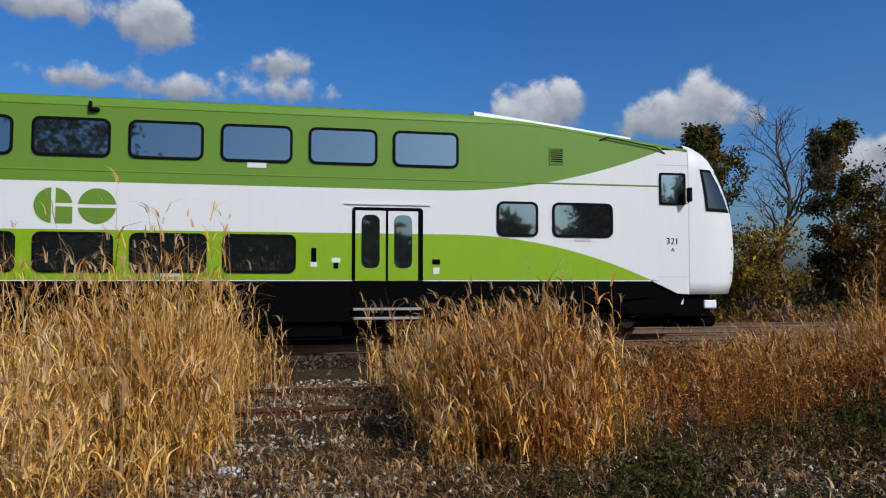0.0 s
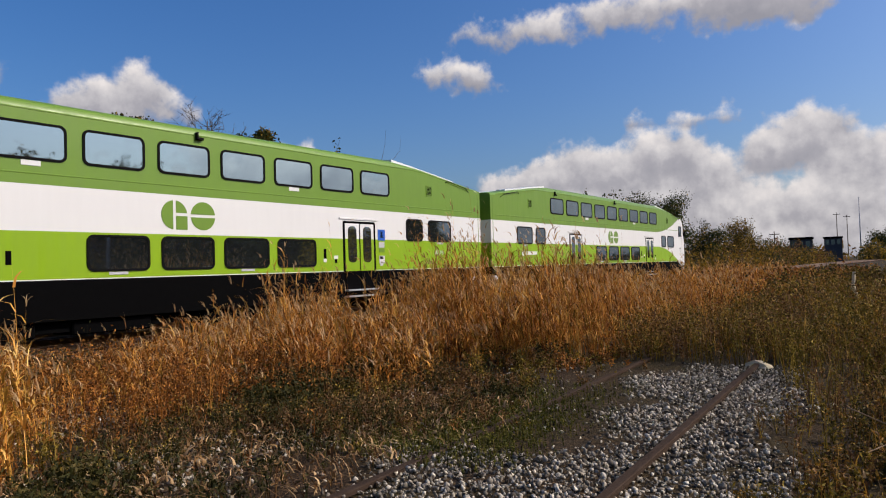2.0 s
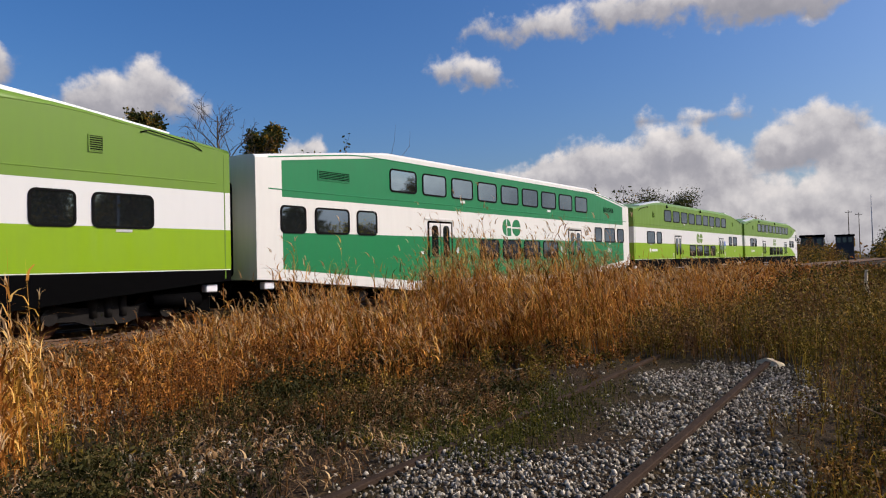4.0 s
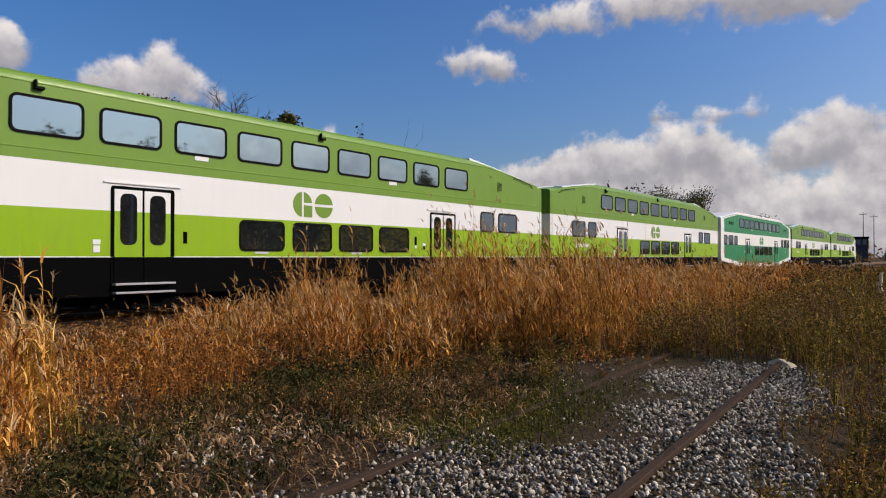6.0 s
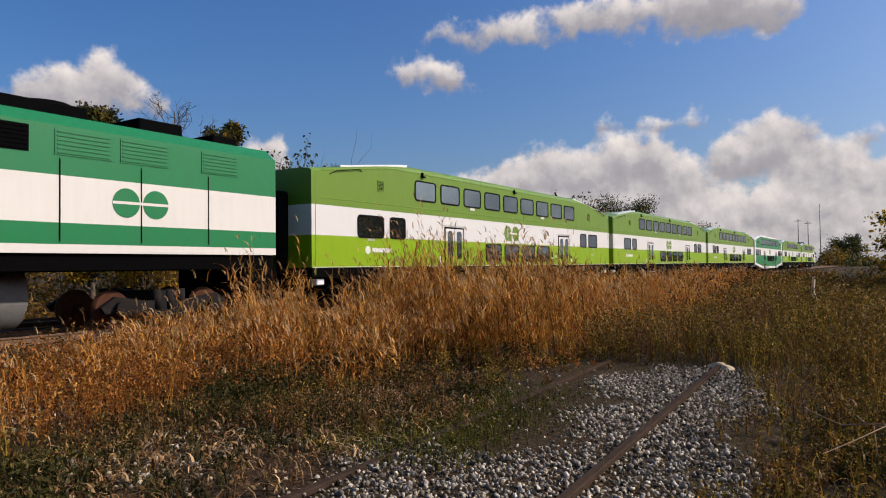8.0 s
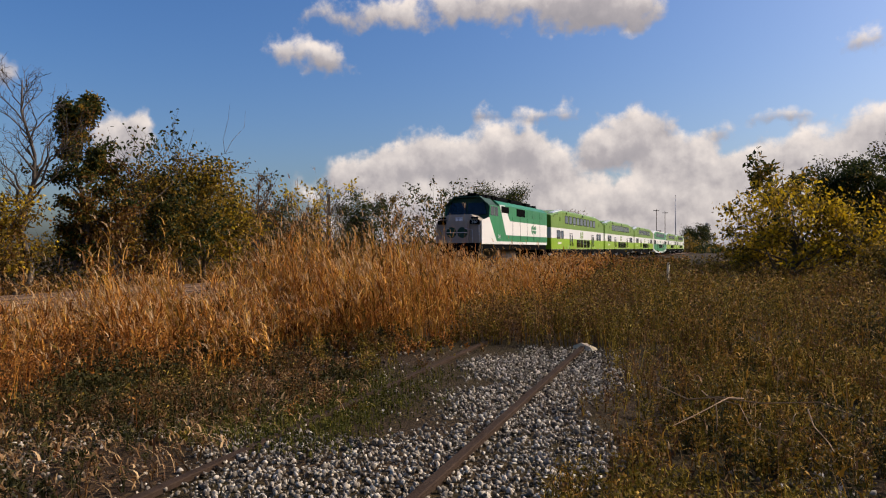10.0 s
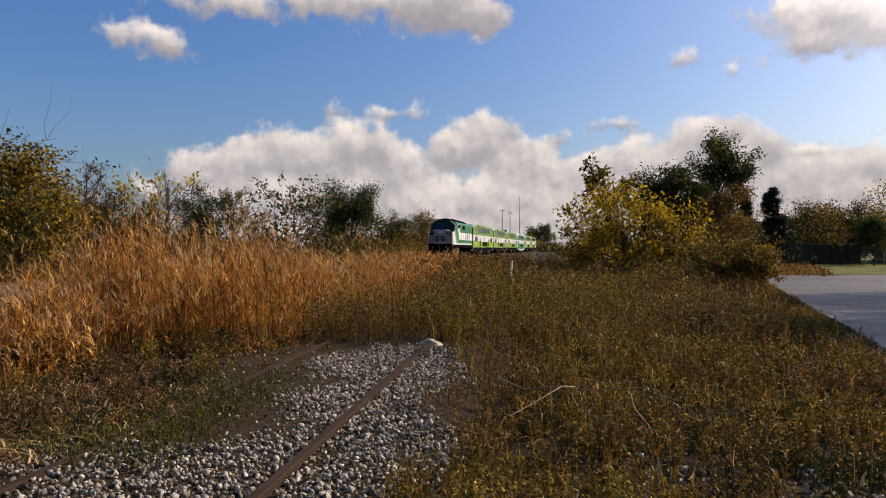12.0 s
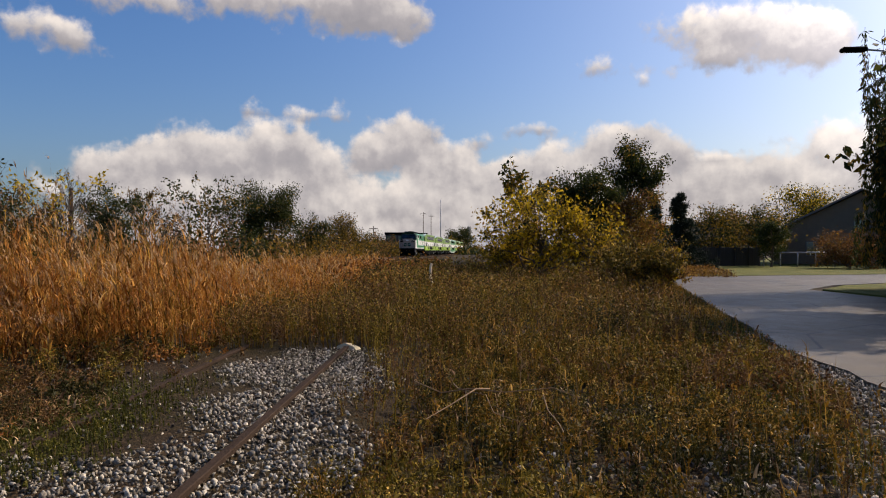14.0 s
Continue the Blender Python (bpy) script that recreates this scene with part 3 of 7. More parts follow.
# ---- stones ----
def rocks(name, pts, sizes, material, label):
    """Angular stones, all in one mesh."""
    rng = np.random.default_rng(len(pts))
    base = np.array([(0, 0, 1), (0.9, 0, 0.35), (0.28, 0.85, 0.35), (-0.72, 0.53, 0.35), (-0.72, -0.53, 0.35), (0.28, -0.85, 0.35), (0.7, 0.5, -0.4), (-0.3, 0.8, -0.4), (-0.9, 0, -0.4), (-0.3, -0.8, -0.4), (0.7, -0.5, -0.4)], float)
    tri = np.array([(0, 1, 2), (0, 2, 3), (0, 3, 4), (0, 4, 5), (0, 5, 1), (1, 6, 2), (2, 6, 7), (2, 7, 3), (3, 7, 8), (3, 8, 4), (4, 8, 9), (4, 9, 5), (5, 9, 10), (5, 10, 1), (1, 10, 6)])
    n = len(pts)
    v = base[None] * rng.uniform(0.65, 1.25, (n, 11, 1)) * sizes[:, None, None] * rng.uniform(0.35, 1.35, (n, 1, 3))
    ax = rng.normal(0, 1, (n, 3))
    ax /= np.linalg.norm(ax, axis=1)[:, None]
    an = rng.uniform(0, 6.28, n)[:, None]
    c, s = np.cos(an)[:, None], np.sin(an)[:, None]
    k = ax[:, None]
    v = v * c + np.cross(np.broadcast_to(k, v.shape), v) * s + k * (v * k).sum(2, keepdims=True) * (1 - c)
    v = v + pts[:, None]
    t = tri[None] + 11 * np.arange(n)[:, None, None]
    return tagged(arrays(name, v.reshape(-1, 3), t.reshape(-1, 3), [material]), label, "gravel", kind="stuff")


def scatter_stones():
    rng = np.random.default_rng(5)
    # spur: stone between and beside the rails, thinner to its edges
    n = 90000
    x, y = rng.uniform(-2.5, 10.2, n), rng.uniform(-0.6, 5.2, n)
    low = 0.5 + 0.09 * x + 0.18 * np.sin(x * 2.3)
    high = np.where(x < 4.6, 3.25, np.where(x < 7.2, 2.3, 2.8)) + 0.25 * np.sin(x * 3.1 + 1)
    keep = rng.uniform(0, 1, n) < np.clip(0.5 + (y - low) * 2.5, 0, 1) * np.clip(0.5 + (high - y) * 2.0, 0.04, 1) * np.clip((10.0 - x) / 1.0, 0, 1) * np.clip((x + 2.5) / 2.0, 0, 1)
    x, y = x[keep], y[keep]
    p = np.stack([x, y, -0.112 + rng.uniform(-0.022, 0.024, len(x))], 1)
    rocks("gravel", p, rng.uniform(0.009, 0.023, len(x)), STONE, "pale crushed stone between the spur rails")
    # right verge by the road and the bare patch in front of the reeds
    n = 12000
    x = rng.uniform(2.0, 13.0, n)
    y = road_edge(x) + np.abs(rng.normal(0, 0.5, n)) * (1 + np.clip(10 - x, 0, 6) * 0.7) - 0.1
    rocks("gravel", np.stack([x, y, np.full(n, -0.2) + rng.uniform(-0.015, 0.02, n)], 1), rng.uniform(0.008, 0.026, n), STONE, "fine gravel shoulder beside the road")
    n = 9000
    x, y = rng.uniform(-2.5, 6.5, n), rng.uniform(3.8, 8.0, n)
    keep = np.array([noise.noise((a * 0.7, b * 0.7, 2.0)) > -0.05 for a, b in zip(x, y)])
    x, y = x[keep], y[keep]
    z = np.array([ground_height(a, b) for a, b in zip(x, y)])
    rocks("gravel", np.stack([x, y, z + rng.uniform(-0.01, 0.02, len(x))], 1), rng.uniform(0.01, 0.032, len(x)), STONE, "scattered grey stones on bare soil")
    # stones about the siding where the grass is thin
    n = 7000
    x, y = rng.uniform(-5, 7, n), rng.uniform(8.2, 12.6, n)
    z = np.array([ground_height(a, b) for a, b in zip(x, y)])
    rocks("gravel", np.stack([x, y, z + rng.uniform(-0.01, 0.02, n)], 1), rng.uniform(0.02, 0.045, n), STONE, "grey stones about the rusty siding")
    # main line ballast, the part towards the eye
    n = 11000
    x, y = rng.uniform(-9, 22, n), rng.uniform(12.6, 17.0, n)
    z = np.interp(y, [12.6, 13.7, 17.0], [-0.5, -0.215, -0.215])
    rocks("ballast_stones", np.stack([x, y, z], 1), rng.uniform(0.03, 0.06, n), BALLAST, "loose ballast stones on the shoulder of the main line")


scatter_stones()

# ---- the train ----
CAR, HALF, SIDE = 25.91, 12.57, 1.5
WIN = dict(upper=(3.975, 1.28, 0.66), mid=(2.595, 1.28, 0.66), small=(2.595, 0.82, 0.66), low=(1.84, 1.31, 0.68))


def roof_line(x):
    return 4.85 - 0.62 * max(0.0, (abs(x) - 7.4) / (HALF - 7.4)) ** 1.08


def floor_line(x):
    return 0.52 + 0.53 * min(1.0, max(0.0, (abs(x) - 6.3) / (HALF - 6.6)))


def band(name, x0, x1, lo, hi, material, parent, step=0.6, label=""):
    """A strip of the body shell between two heights, both sides and the ends, with sheet thickness turned in at the edges."""
    n = max(2, int((x1 - x0) / step))
    xs = sorted(set([x0 + (x1 - x0) * k / n for k in range(n + 1)] + [x for x in (-7.4, -6.3, 6.3, 7.4) if x0 < x < x1]))
    bm = bmesh.new()
    keep = [x for x in xs if hi(x) - lo(x) > 0.005]
    if not keep:
        keep = xs
    rings = []
    for x in keep:
        a, b = lo(x), hi(x)
        rings.append([bm.verts.new((x, -SIDE, a)), bm.verts.new((x, -SIDE, b)), bm.verts.new((x, SIDE, b)), bm.verts.new((x, SIDE, a))])
    for p, q in zip(rings, rings[1:]):
        for k in range(4):
            bm.faces.new((p[k], q[k], q[(k + 1) % 4], p[(k + 1) % 4]))
    bm.faces.new(rings[0])
    bm.faces.new(rings[-1][::-1])
    return part(name, bm, material, parent, label)


def roof_shell(x0, x1, edge, material, parent):
    """Rounded roof: from the cant rail at `edge` over the curved shoulder to the crown."""
    n = int((x1 - x0) / 0.6)
    xs = sorted(set([x0 + (x1 - x0) * k / n for k in range(n + 1)] + [x for x in (-7.4, 7.4) if x0 < x < x1]))
    bm = bmesh.new()
    rings = []
    for x in xs:
        top = roof_line(x)
        ring = []
        for k in range(13):
            a = math.pi * k / 12
            c, s = math.cos(a), math.sin(a)
            ring.append(bm.verts.new((x, -SIDE * math.copysign(abs(c) ** 0.42, c), edge(x) + (top - edge(x)) * abs(s) ** 0.6)))
        rings.append(ring)
    for p, q in zip(rings, rings[1:]):
        for k in range(12):
            bm.faces.new((p[k], p[k + 1], q[k + 1], q[k])).smooth = True
    bm.faces.new(rings[0])
    bm.faces.new(rings[-1][::-1])
    return part("roof", bm, material, parent)


SIGN_BLUE = plain("sign_blue", (0.01, 0.09, 0.42), 0.4, 0.0, 0.05)
FRAMES = {}


def window(kind, x, parent, side=-1):
    """A black rubber frame with its rounded corners, and the dark pane in it."""
    z, w, h = WIN[kind]
    if kind not in FRAMES:
        bm = bmesh.new()
        rim(bm, rounded(w + 0.07, h + 0.07, 0.14), rounded(w - 0.03, h - 0.03, 0.10), -0.022, 0.0)
        fr = bpy.data.meshes.new("window_frame")
        bm.to_mesh(fr)
        bm.free()
        fr.materials.append(RUBBER)
        bm = bmesh.new()
        slab(bm, rounded(w - 0.02, h - 0.02, 0.10), -0.010, 0.0)
        pa = bpy.data.meshes.new("pane")
        bm.to_mesh(pa)
        bm.free()
        pa.materials.append(GLASS)
        FRAMES[kind] = (fr, pa)
    fr, pa = FRAMES[kind]
    f = new("window_frame", fr)
    f.parent = parent
    f.matrix_basis = pose(x, side * SIDE, z, 0, 0, 0 if side < 0 else 180)
    p = new("pane", pa)
    p.parent = f
    return f


def vestibule_end(parent, x, sign, mat):
    """The rubber gangway diaphragm and coupler at a car's end."""
    bm = bmesh.new()
    rim(bm, rounded(1.15, 2.45, 0.12), rounded(0.85, 2.15, 0.08), -0.36, 0.0)
    ob = part("gangway", bm, RUBBER, parent)
    ob.matrix_basis = pose(x, 0, 2.35, 0, 0, 90 * sign)
    bm = bmesh.new()
    box(bm, x - 0.1, x + sign * 0.36, -0.16, 0.16, 0.72, 0.98, 0, 0.03)
    part("coupler", bm, BLACK, parent)
    for y in (-0.5, 0.5):
        bm = bmesh.new()
        rod(bm, [(x, y, 0.95), (x + sign * 0.2, y, 0.6), (x + sign * 0.36, y * 0.9, 0.75)], 0.035)
        part("air_hose", bm, RUBBER, parent)


def bogie(parent, x):
    """Side frames, bolster, springs and four wheels."""
    bm = bmesh.new()
    for s in (-1, 1):
        slab(bm, [(-1.7, 0.5), (-1.35, 0.72), (-0.6, 0.6), (0.6, 0.6), (1.35, 0.72), (1.7, 0.5), (1.6, 0.36), (0.7, 0.34), (0.4, 0.24), (-0.4, 0.24), (-0.7, 0.34), (-1.6, 0.36)], s * 1.05 - 0.07, s * 1.05 + 0.07)
        for dx in (-0.32, 0, 0.32):
            rod(bm, [(dx, s * 1.06, 0.4), (dx, s * 1.06, 0.85)], 0.11, 8)
        for dx in (-1.25, 1.25):
            rod(bm, [(dx, s * 1.1, 0.46), (dx, s * 1.26, 0.46)], 0.16, 10)
    box(bm, -0.35, 0.35, -1.1, 1.1, 0.5, 0.82)
    fr = part("bogie", bm, BOGIE_GREY, parent)
    fr.matrix_basis = pose(x, 0, 0)
    for dx in (-1.25, 1.25):
        bm = bmesh.new()
        for s in (-1, 1):
            rod(bm, [(0, s * 0.685, 0), (0, s * 0.70, 0), (0, s * 0.72, 0), (0, s * 0.82, 0)], [0.45, 0.45, 0.42, 0.415], 24)
        rod(bm, [(0, -0.7, 0), (0, 0.7, 0)], 0.08, 10)
        w = part("wheelset", bm, RUST, fr)
        w.matrix_basis = pose(dx, 0, 0.418)


def door_pair(parent, x, skins, side=-1, low=0.62):
    """Two sliding leaves with tall panes in a dark recess, header and folding step."""
    bm = bmesh.new()
    slab(bm, rounded(1.42, 2.78 - low, 0.07), -0.012, 0.0)
    rec = part("door", bm, BLACK, parent)
    rec.matrix_basis = pose(x, side * SIDE, (2.78 + low) / 2, 0, 0, 0 if side < 0 else 180)
    zc = (2.78 + low) / 2
    for s in (-1, 1):
        bm = bmesh.new()
        for lo, hi, m in ((low + 0.05, 1.318, 2), (1.318, 2.258, 1), (2.258, 2.71, 0)):
            box(bm, -0.30, 0.30, -0.03, -0.013, lo - zc, hi - zc, m)
        leaf = part("door_leaf", bm, skins, rec)
        leaf.matrix_basis = pose(s * 0.325 - 0.02, 0, 0)
        bm = bmesh.new()
        slab(bm, rounded(0.36, 1.06, 0.13), -0.037, -0.03)
        pn = part("pane", bm, GLASS, leaf)
        pn.matrix_basis = pose(0, 0, 2.10 - zc)
    bm = bmesh.new()
    box(bm, -0.86, 0.86, -0.03, 0.0, 1.13, 1.17)
    part("rain_gutter", bm, skins[0], rec)
    bm = bmesh.new()
    for z in (0.56, 0.74):
        box(bm, -0.68, 0.66, -0.16, 0.0, z - zc, z + 0.045 - zc, 0, 0.008)
    part("step", bm, SILVER, rec)
    return rec


def emblem(parent, x, material, size=0.66, z=2.70, side=-1):
    """Two green discs cut by pale bars, as plain shapes."""
    r = size / 2
    for cx, cut in ((-0.37, "left"), (0.38, "right")):
        bm = bmesh.new()
        if cut == "right":
            for s in (-1, 1):
                slab(bm, [(r * math.cos(a), s * max(0.035, r * math.sin(a))) for a in (math.pi * k / 16 for k in range(17))][::s], -0.008, 0.0)
        else:
            slab(bm, [(-0.035 + min(0, r * math.cos(a) + 0.035), r * math.sin(a)) for a in (math.pi * (0.5 + k / 14) for k in range(15))], -0.008, 0.0)
            slab(bm, [(max(0.04, r * math.cos(a)), max(0.05, r * math.sin(a))) for a in (math.pi * k / 20 for k in range(11))] + [(0.04, 0.05)], -0.008, 0.0)
            slab(bm, [(0.04, -r), (r, -r), (r, -0.02), (0.04, -0.02)], -0.008, 0.0)
        bmesh.ops.remove_doubles(bm, verts=bm.verts, dist=0.0005)
        ob = part("emblem", bm, material, parent)
        ob.matrix_basis = pose(x + cx, side * SIDE, z, 0, 0, 0 if side < 0 else 180)


def small_fittings(parent, xs, skin_dark):
    """Placards, vents, seams and lamps on the side facing the eye."""
    for x, z, w, h, m in xs:
        bm = bmesh.new()
        box(bm, -w / 2, w / 2, -0.012, 0.0, -h / 2, h / 2, 0, 0.004)
        ob = part("placard", bm, m, parent)
        ob.matrix_basis = pose(x, -SIDE, z)
    for z in (3.36, 4.58):
        bm = bmesh.new()
        n = 40
        for k in range(n):
            x0, x1 = -HALF + 0.4 + (2 * HALF - 0.8) * k / n, -HALF + 0.4 + (2 * HALF - 0.8) * (k + 1) / n
            zz = [z if z < 4 else min(z, roof_line(x) - 0.12) for x in (x0, x1)]
            vs = [bm.verts.new(p) for p in ((x0, -SIDE - 0.008, zz[0] - 0.008), (x1, -SIDE - 0.008, zz[1] - 0.008), (x1, -SIDE - 0.008, zz[1] + 0.008), (x0, -SIDE - 0.008, zz[0] + 0.008))]
            bm.faces.new(vs)
            f2 = [bm.verts.new((v.co.x, -SIDE, v.co.z + (0.01 if i > 1 else -0.01))) for i, v in enumerate(vs)]
            bm.faces.new((vs[0], f2[0], f2[1], vs[1]))
            bm.faces.new((vs[2], vs[1], f2[1], f2[2]))
            bm.faces.new((vs[3], vs[2], f2[2], f2[3]))
        part("body_seam", bm, skin_dark, parent)


def louvre(parent, x, z, w, h, material):
    bm = bmesh.new()
    rim(bm, rounded(w, h, 0.01, 1), rounded(w - 0.05, h - 0.05, 0.01, 1), -0.02, 0.0)
    slab(bm, [(-w / 2 + 0.02, -h / 2 + 0.02), (w / 2 - 0.02, -h / 2 + 0.02), (w / 2 - 0.02, h / 2 - 0.02), (-w / 2 + 0.02, h / 2 - 0.02)], -0.006, 0.0, 1)
    k = int(h / 0.045)
    for i in range(k):
        zc = -h / 2 + 0.04 + i * 0.045
        box(bm, -w / 2 + 0.03, w / 2 - 0.03, -0.018, -0.004, zc - 0.008, zc + 0.008)
    ob = part("louvre", bm, [material, BLACK], parent)
    ob.matrix_basis = pose(x, -SIDE, z)


def roof_details(parent, ends=(-1, 1)):
    """Pale walkway plates on the sloping roof ends, grab rails, lamps on the cant rail."""
    for s in ends:
        xs = [s * (7.6 + 0.5 * k) for k in range(8)]
        for y in (-1.12, 1.12):
            bm = bmesh.new()
            for a, b in zip(xs, xs[1:]):
                q = [bm.verts.new(p) for p in ((a, y - 0.2, roof_line(a) + 0.02), (b, y - 0.2, roof_line(b) + 0.02), (b, y + 0.2, roof_line(b) + 0.045), (a, y + 0.2, roof_line(a) + 0.045))]
                lo = [bm.verts.new((v.co.x, v.co.y, v.co.z - 0.16)) for v in q]
                bm.faces.new(q)
                for i in range(4):
                    bm.faces.new((q[i], lo[i], lo[(i + 1) % 4], q[(i + 1) % 4]))
            bmesh.ops.remove_doubles(bm, verts=bm.verts, dist=0.001)
            part("roof_walkway", bm, ROOF_METAL, parent)
        bm = bmesh.new()
        xa, xb = s * 10.3, s * 11.8
        za = roof_line(xa) - 0.15
        zb = roof_line(xb) - 0.15
        rod(bm, [(xa, -SIDE - 0.01, za - 0.06), (xa + s * 0.15, -SIDE - 0.05, za), (xb - s * 0.25, -SIDE - 0.05, zb + 0.02), (xb, -SIDE - 0.01, zb - 0.1)], 0.014, 5)
        part("grab_rail", bm, RUBBER, parent)
    for x, z in ((-6.9, 4.48), (0.3, 4.50)):
        bm = bmesh.new()
        box(bm, -0.09, 0.09, -0.09, 0.0, -0.03, 0.03, 0, 0.01)
        box(bm, -0.09, -0.04, -0.08, 0.0, 0.0, 0.15, 0, 0.01)
        ob = part("marker_lamp", bm, RUBBER, parent)
        ob.matrix_basis = pose(x, -SIDE, z)


def underframe(parent):
    bm = bmesh.new()
    box(bm, -5.8, 5.8, -1.3, 1.3, 0.28, 0.5)
    for x in (-5.0, -2.6, 0.4, 3.2):
        box(bm, x, x + 1.7, -1.38, -0.5, 0.2, 0.5, 0, 0.03)
    for s in (-1, 1):
        box(bm, min(s * 6.0, s * 12.3), max(s * 6.0, s * 12.3), -1.2, 1.2, 0.82, 1.02)
        box(bm, s * 7.3 - 0.5, s * 7.3 + 0.5, -1.36, -0.7, 0.32, 0.62, 0, 0.03)
        # added black block below the car end, standing in for the shade behind it
        box(bm, s * 11.6 - 0.75, s * 11.6 + 0.75, -1.0, 1.0, 0.3, 0.85, 0, 0.05)
        rod(bm, [(s * 11.2 - 0.6, -1.28, 0.66), (s * 11.2 + 0.6, -1.28, 0.66)], 0.16, 10)
    part("underframe", bm, BLACK, parent)
    for s in (-1, 1):
        bm = bmesh.new()
        box(bm, s * 12.1 - 0.16, s * 12.1 + 0.16, -1.4, -1.2, 0.80, 0.98, 0, 0.02)
        part("end_lamp", bm, LAMP_GLASS, parent)


DOORS = (CAR / 2 - 7.17, CAR / 2 - 17.75)
LOWS = [CAR / 2 - 9.65 - 1.66 * k for k in range(4)]
UPPERS = [CAR / 2 - 6.4 - 1.66 * k for k in range(9)]


def cab_z1(x):
    return 3.15 + 0.0403 * max(0.0, x - CAR / 2 + 6.2) ** 2


def cab_z2(x):
    return max(1.32, 2.26 - 0.05 * max(0.0, x - CAR / 2 + 5.8) ** 2)


def coach(name, label, number, cab=False):
    """A bilevel coach in lime, white and apple green over a black skirt. With cab: a driving nose at its front."""
    c = empty(name, Matrix(), label, "train car", "cars of the commuter train")
    front = CAR / 2 - 0.62 if cab else HALF
    z1 = cab_z1 if cab else (lambda x: 3.15)
    z2 = cab_z2 if cab else (lambda x: 2.26)
    edge = lambda x: min(4.56, roof_line(x) - 0.14)
    band("skirt", -HALF, front - (0.9 if cab else 0), floor_line, lambda x: 1.32, BLACK, c)
    band("lower_side", -HALF, front, lambda x: 1.32, z2, LIME, c, 0.3 if cab else 0.6)
    band("white_side", -HALF, front, z2, lambda x: min(z1(x), edge(x)), WHITE, c, 0.3 if cab else 0.6)
    band("upper_side", -HALF, front, lambda x: min(z1(x), edge(x)), edge, UPPER_GREEN, c, 0.3 if cab else 0.6)
    roof_shell(-HALF, front, edge, UPPER_GREEN, c)
    for side in (-1, 1):
        bm = bmesh.new()
        box(bm, -HALF + 0.02, front - (0.9 if cab else 0.02), min(side * SIDE, side * (SIDE + 0.012)), max(side * SIDE, side * (SIDE + 0.012)), 1.312, 1.332)
        part("sill_strip", bm, ROOF_METAL, c)
        for end in ((-1,) if cab else (-1, 1)):
            bm = bmesh.new()
            box(bm, end * (HALF - 0.16) - 0.012, end * (HALF - 0.16) + 0.012, min(side * SIDE, side * (SIDE + 0.006)), max(side * SIDE, side * (SIDE + 0.006)), 1.1, 4.05)
            part("corner_seam", bm, UPPER_GREEN, c)
    for side in (-1, 1):
        for x in UPPERS:
            window("upper", x, c, side)
        for x in LOWS:
            window("low", x, c, side)
        for x in (CAR / 2 - 3.05, -CAR / 2 + 3.1):
            window("mid", x, c, side)
        for x in (CAR / 2 - 4.48, -CAR / 2 + 4.53):
            window("small", x, c, side)
        for x in DOORS:
            door_pair(c, x, [WHITE, LIME, BLACK], side)
        emblem(c, 0, UPPER_GREEN, side=side)
    for x in (-9.75, 9.75):
        bogie(c, x)
    vestibule_end(c, -HALF, -1, BLACK)
    if not cab:
        vestibule_end(c, HALF, 1, BLACK)
    roof_details(c)
    underframe(c)
    for s in (-1, 1):
        louvre(c, s * (CAR / 2 - 3.62), 3.94, 0.32, 0.36, UPPER_GREEN)
    fit = [(DOORS[0] - 1.45, 1.82, 0.10, 0.28, BLACK), (DOORS[0] - 1.45, 1.64, 0.13, 0.1, WHITE), (DOORS[0] - 1.02, 1.72, 0.17, 0.1, WHITE), (DOORS[0] - 1.02, 1.62, 0.09, 0.12, BLACK),
           (DOORS[0] + 0.98, 1.70, 0.16, 0.1, BLACK), (DOORS[0] + 0.98, 1.52, 0.13, 0.13, WHITE), (DOORS[1] + 0.98, 1.75, 0.10, 0.26, BLACK), (DOORS[1] - 1.0, 1.62, 0.16, 0.1, WHITE), (DOORS[1] - 1.0, 1.48, 0.14, 0.14, WHITE),
           (-1.7, 1.42, 0.42, 0.06, GREY_PLATE), (1.65, 1.42, 0.42, 0.06, GREY_PLATE), (UPPERS[2], 3.55, 0.36, 0.1, WHITE), (UPPERS[6], 3.55, 0.36, 0.1, WHITE), (CAR / 2 - 3.05, 2.18, 0.36, 0.06, GREY_PLATE), (-CAR / 2 + 3.1, 2.18, 0.36, 0.06, GREY_PLATE)]
    if number == "4519":
        # accessibility placards beside the door
        xa = DOORS[0] + 1.0
        fit += [(xa, 2.40, 0.34, 0.34, SIGN_BLUE), (xa, 2.44, 0.10, 0.14, WHITE), (xa, 2.34, 0.17, 0.06, WHITE), (xa, 2.10, 0.26, 0.18, GREY_PLATE), (xa, 1.93, 0.26, 0.12, UPPER_GREEN), (xa, 1.64, 0.26, 0.24, WHITE)]
    small_fittings(c, fit, UPPER_GREEN)
    # operator's mark: a ring and a bar in white, not lettered
    bm = bmesh.new()
    box(bm, -0.05, 0.95, -0.01, 0.0, -0.07, 0.07, 0)
    slab(bm, [(-0.28 + 0.13 * math.cos(a), 0.13 * math.sin(a)) for a in (math.pi * k / 8 for k in range(16))], -0.01, 0.0)
    ob = part("operator_mark", bm, WHITE, c)
    ob.matrix_basis = pose(-CAR / 2 + 3.2, -SIDE, 1.85)
    if not cab:
        if number:
            lettering(number, 0.24, WHITE, c, pose(CAR / 2 - 3.1, -SIDE - 0.006, 1.84, 90), "white fleet number")
    else:
        cab_nose(c, front)
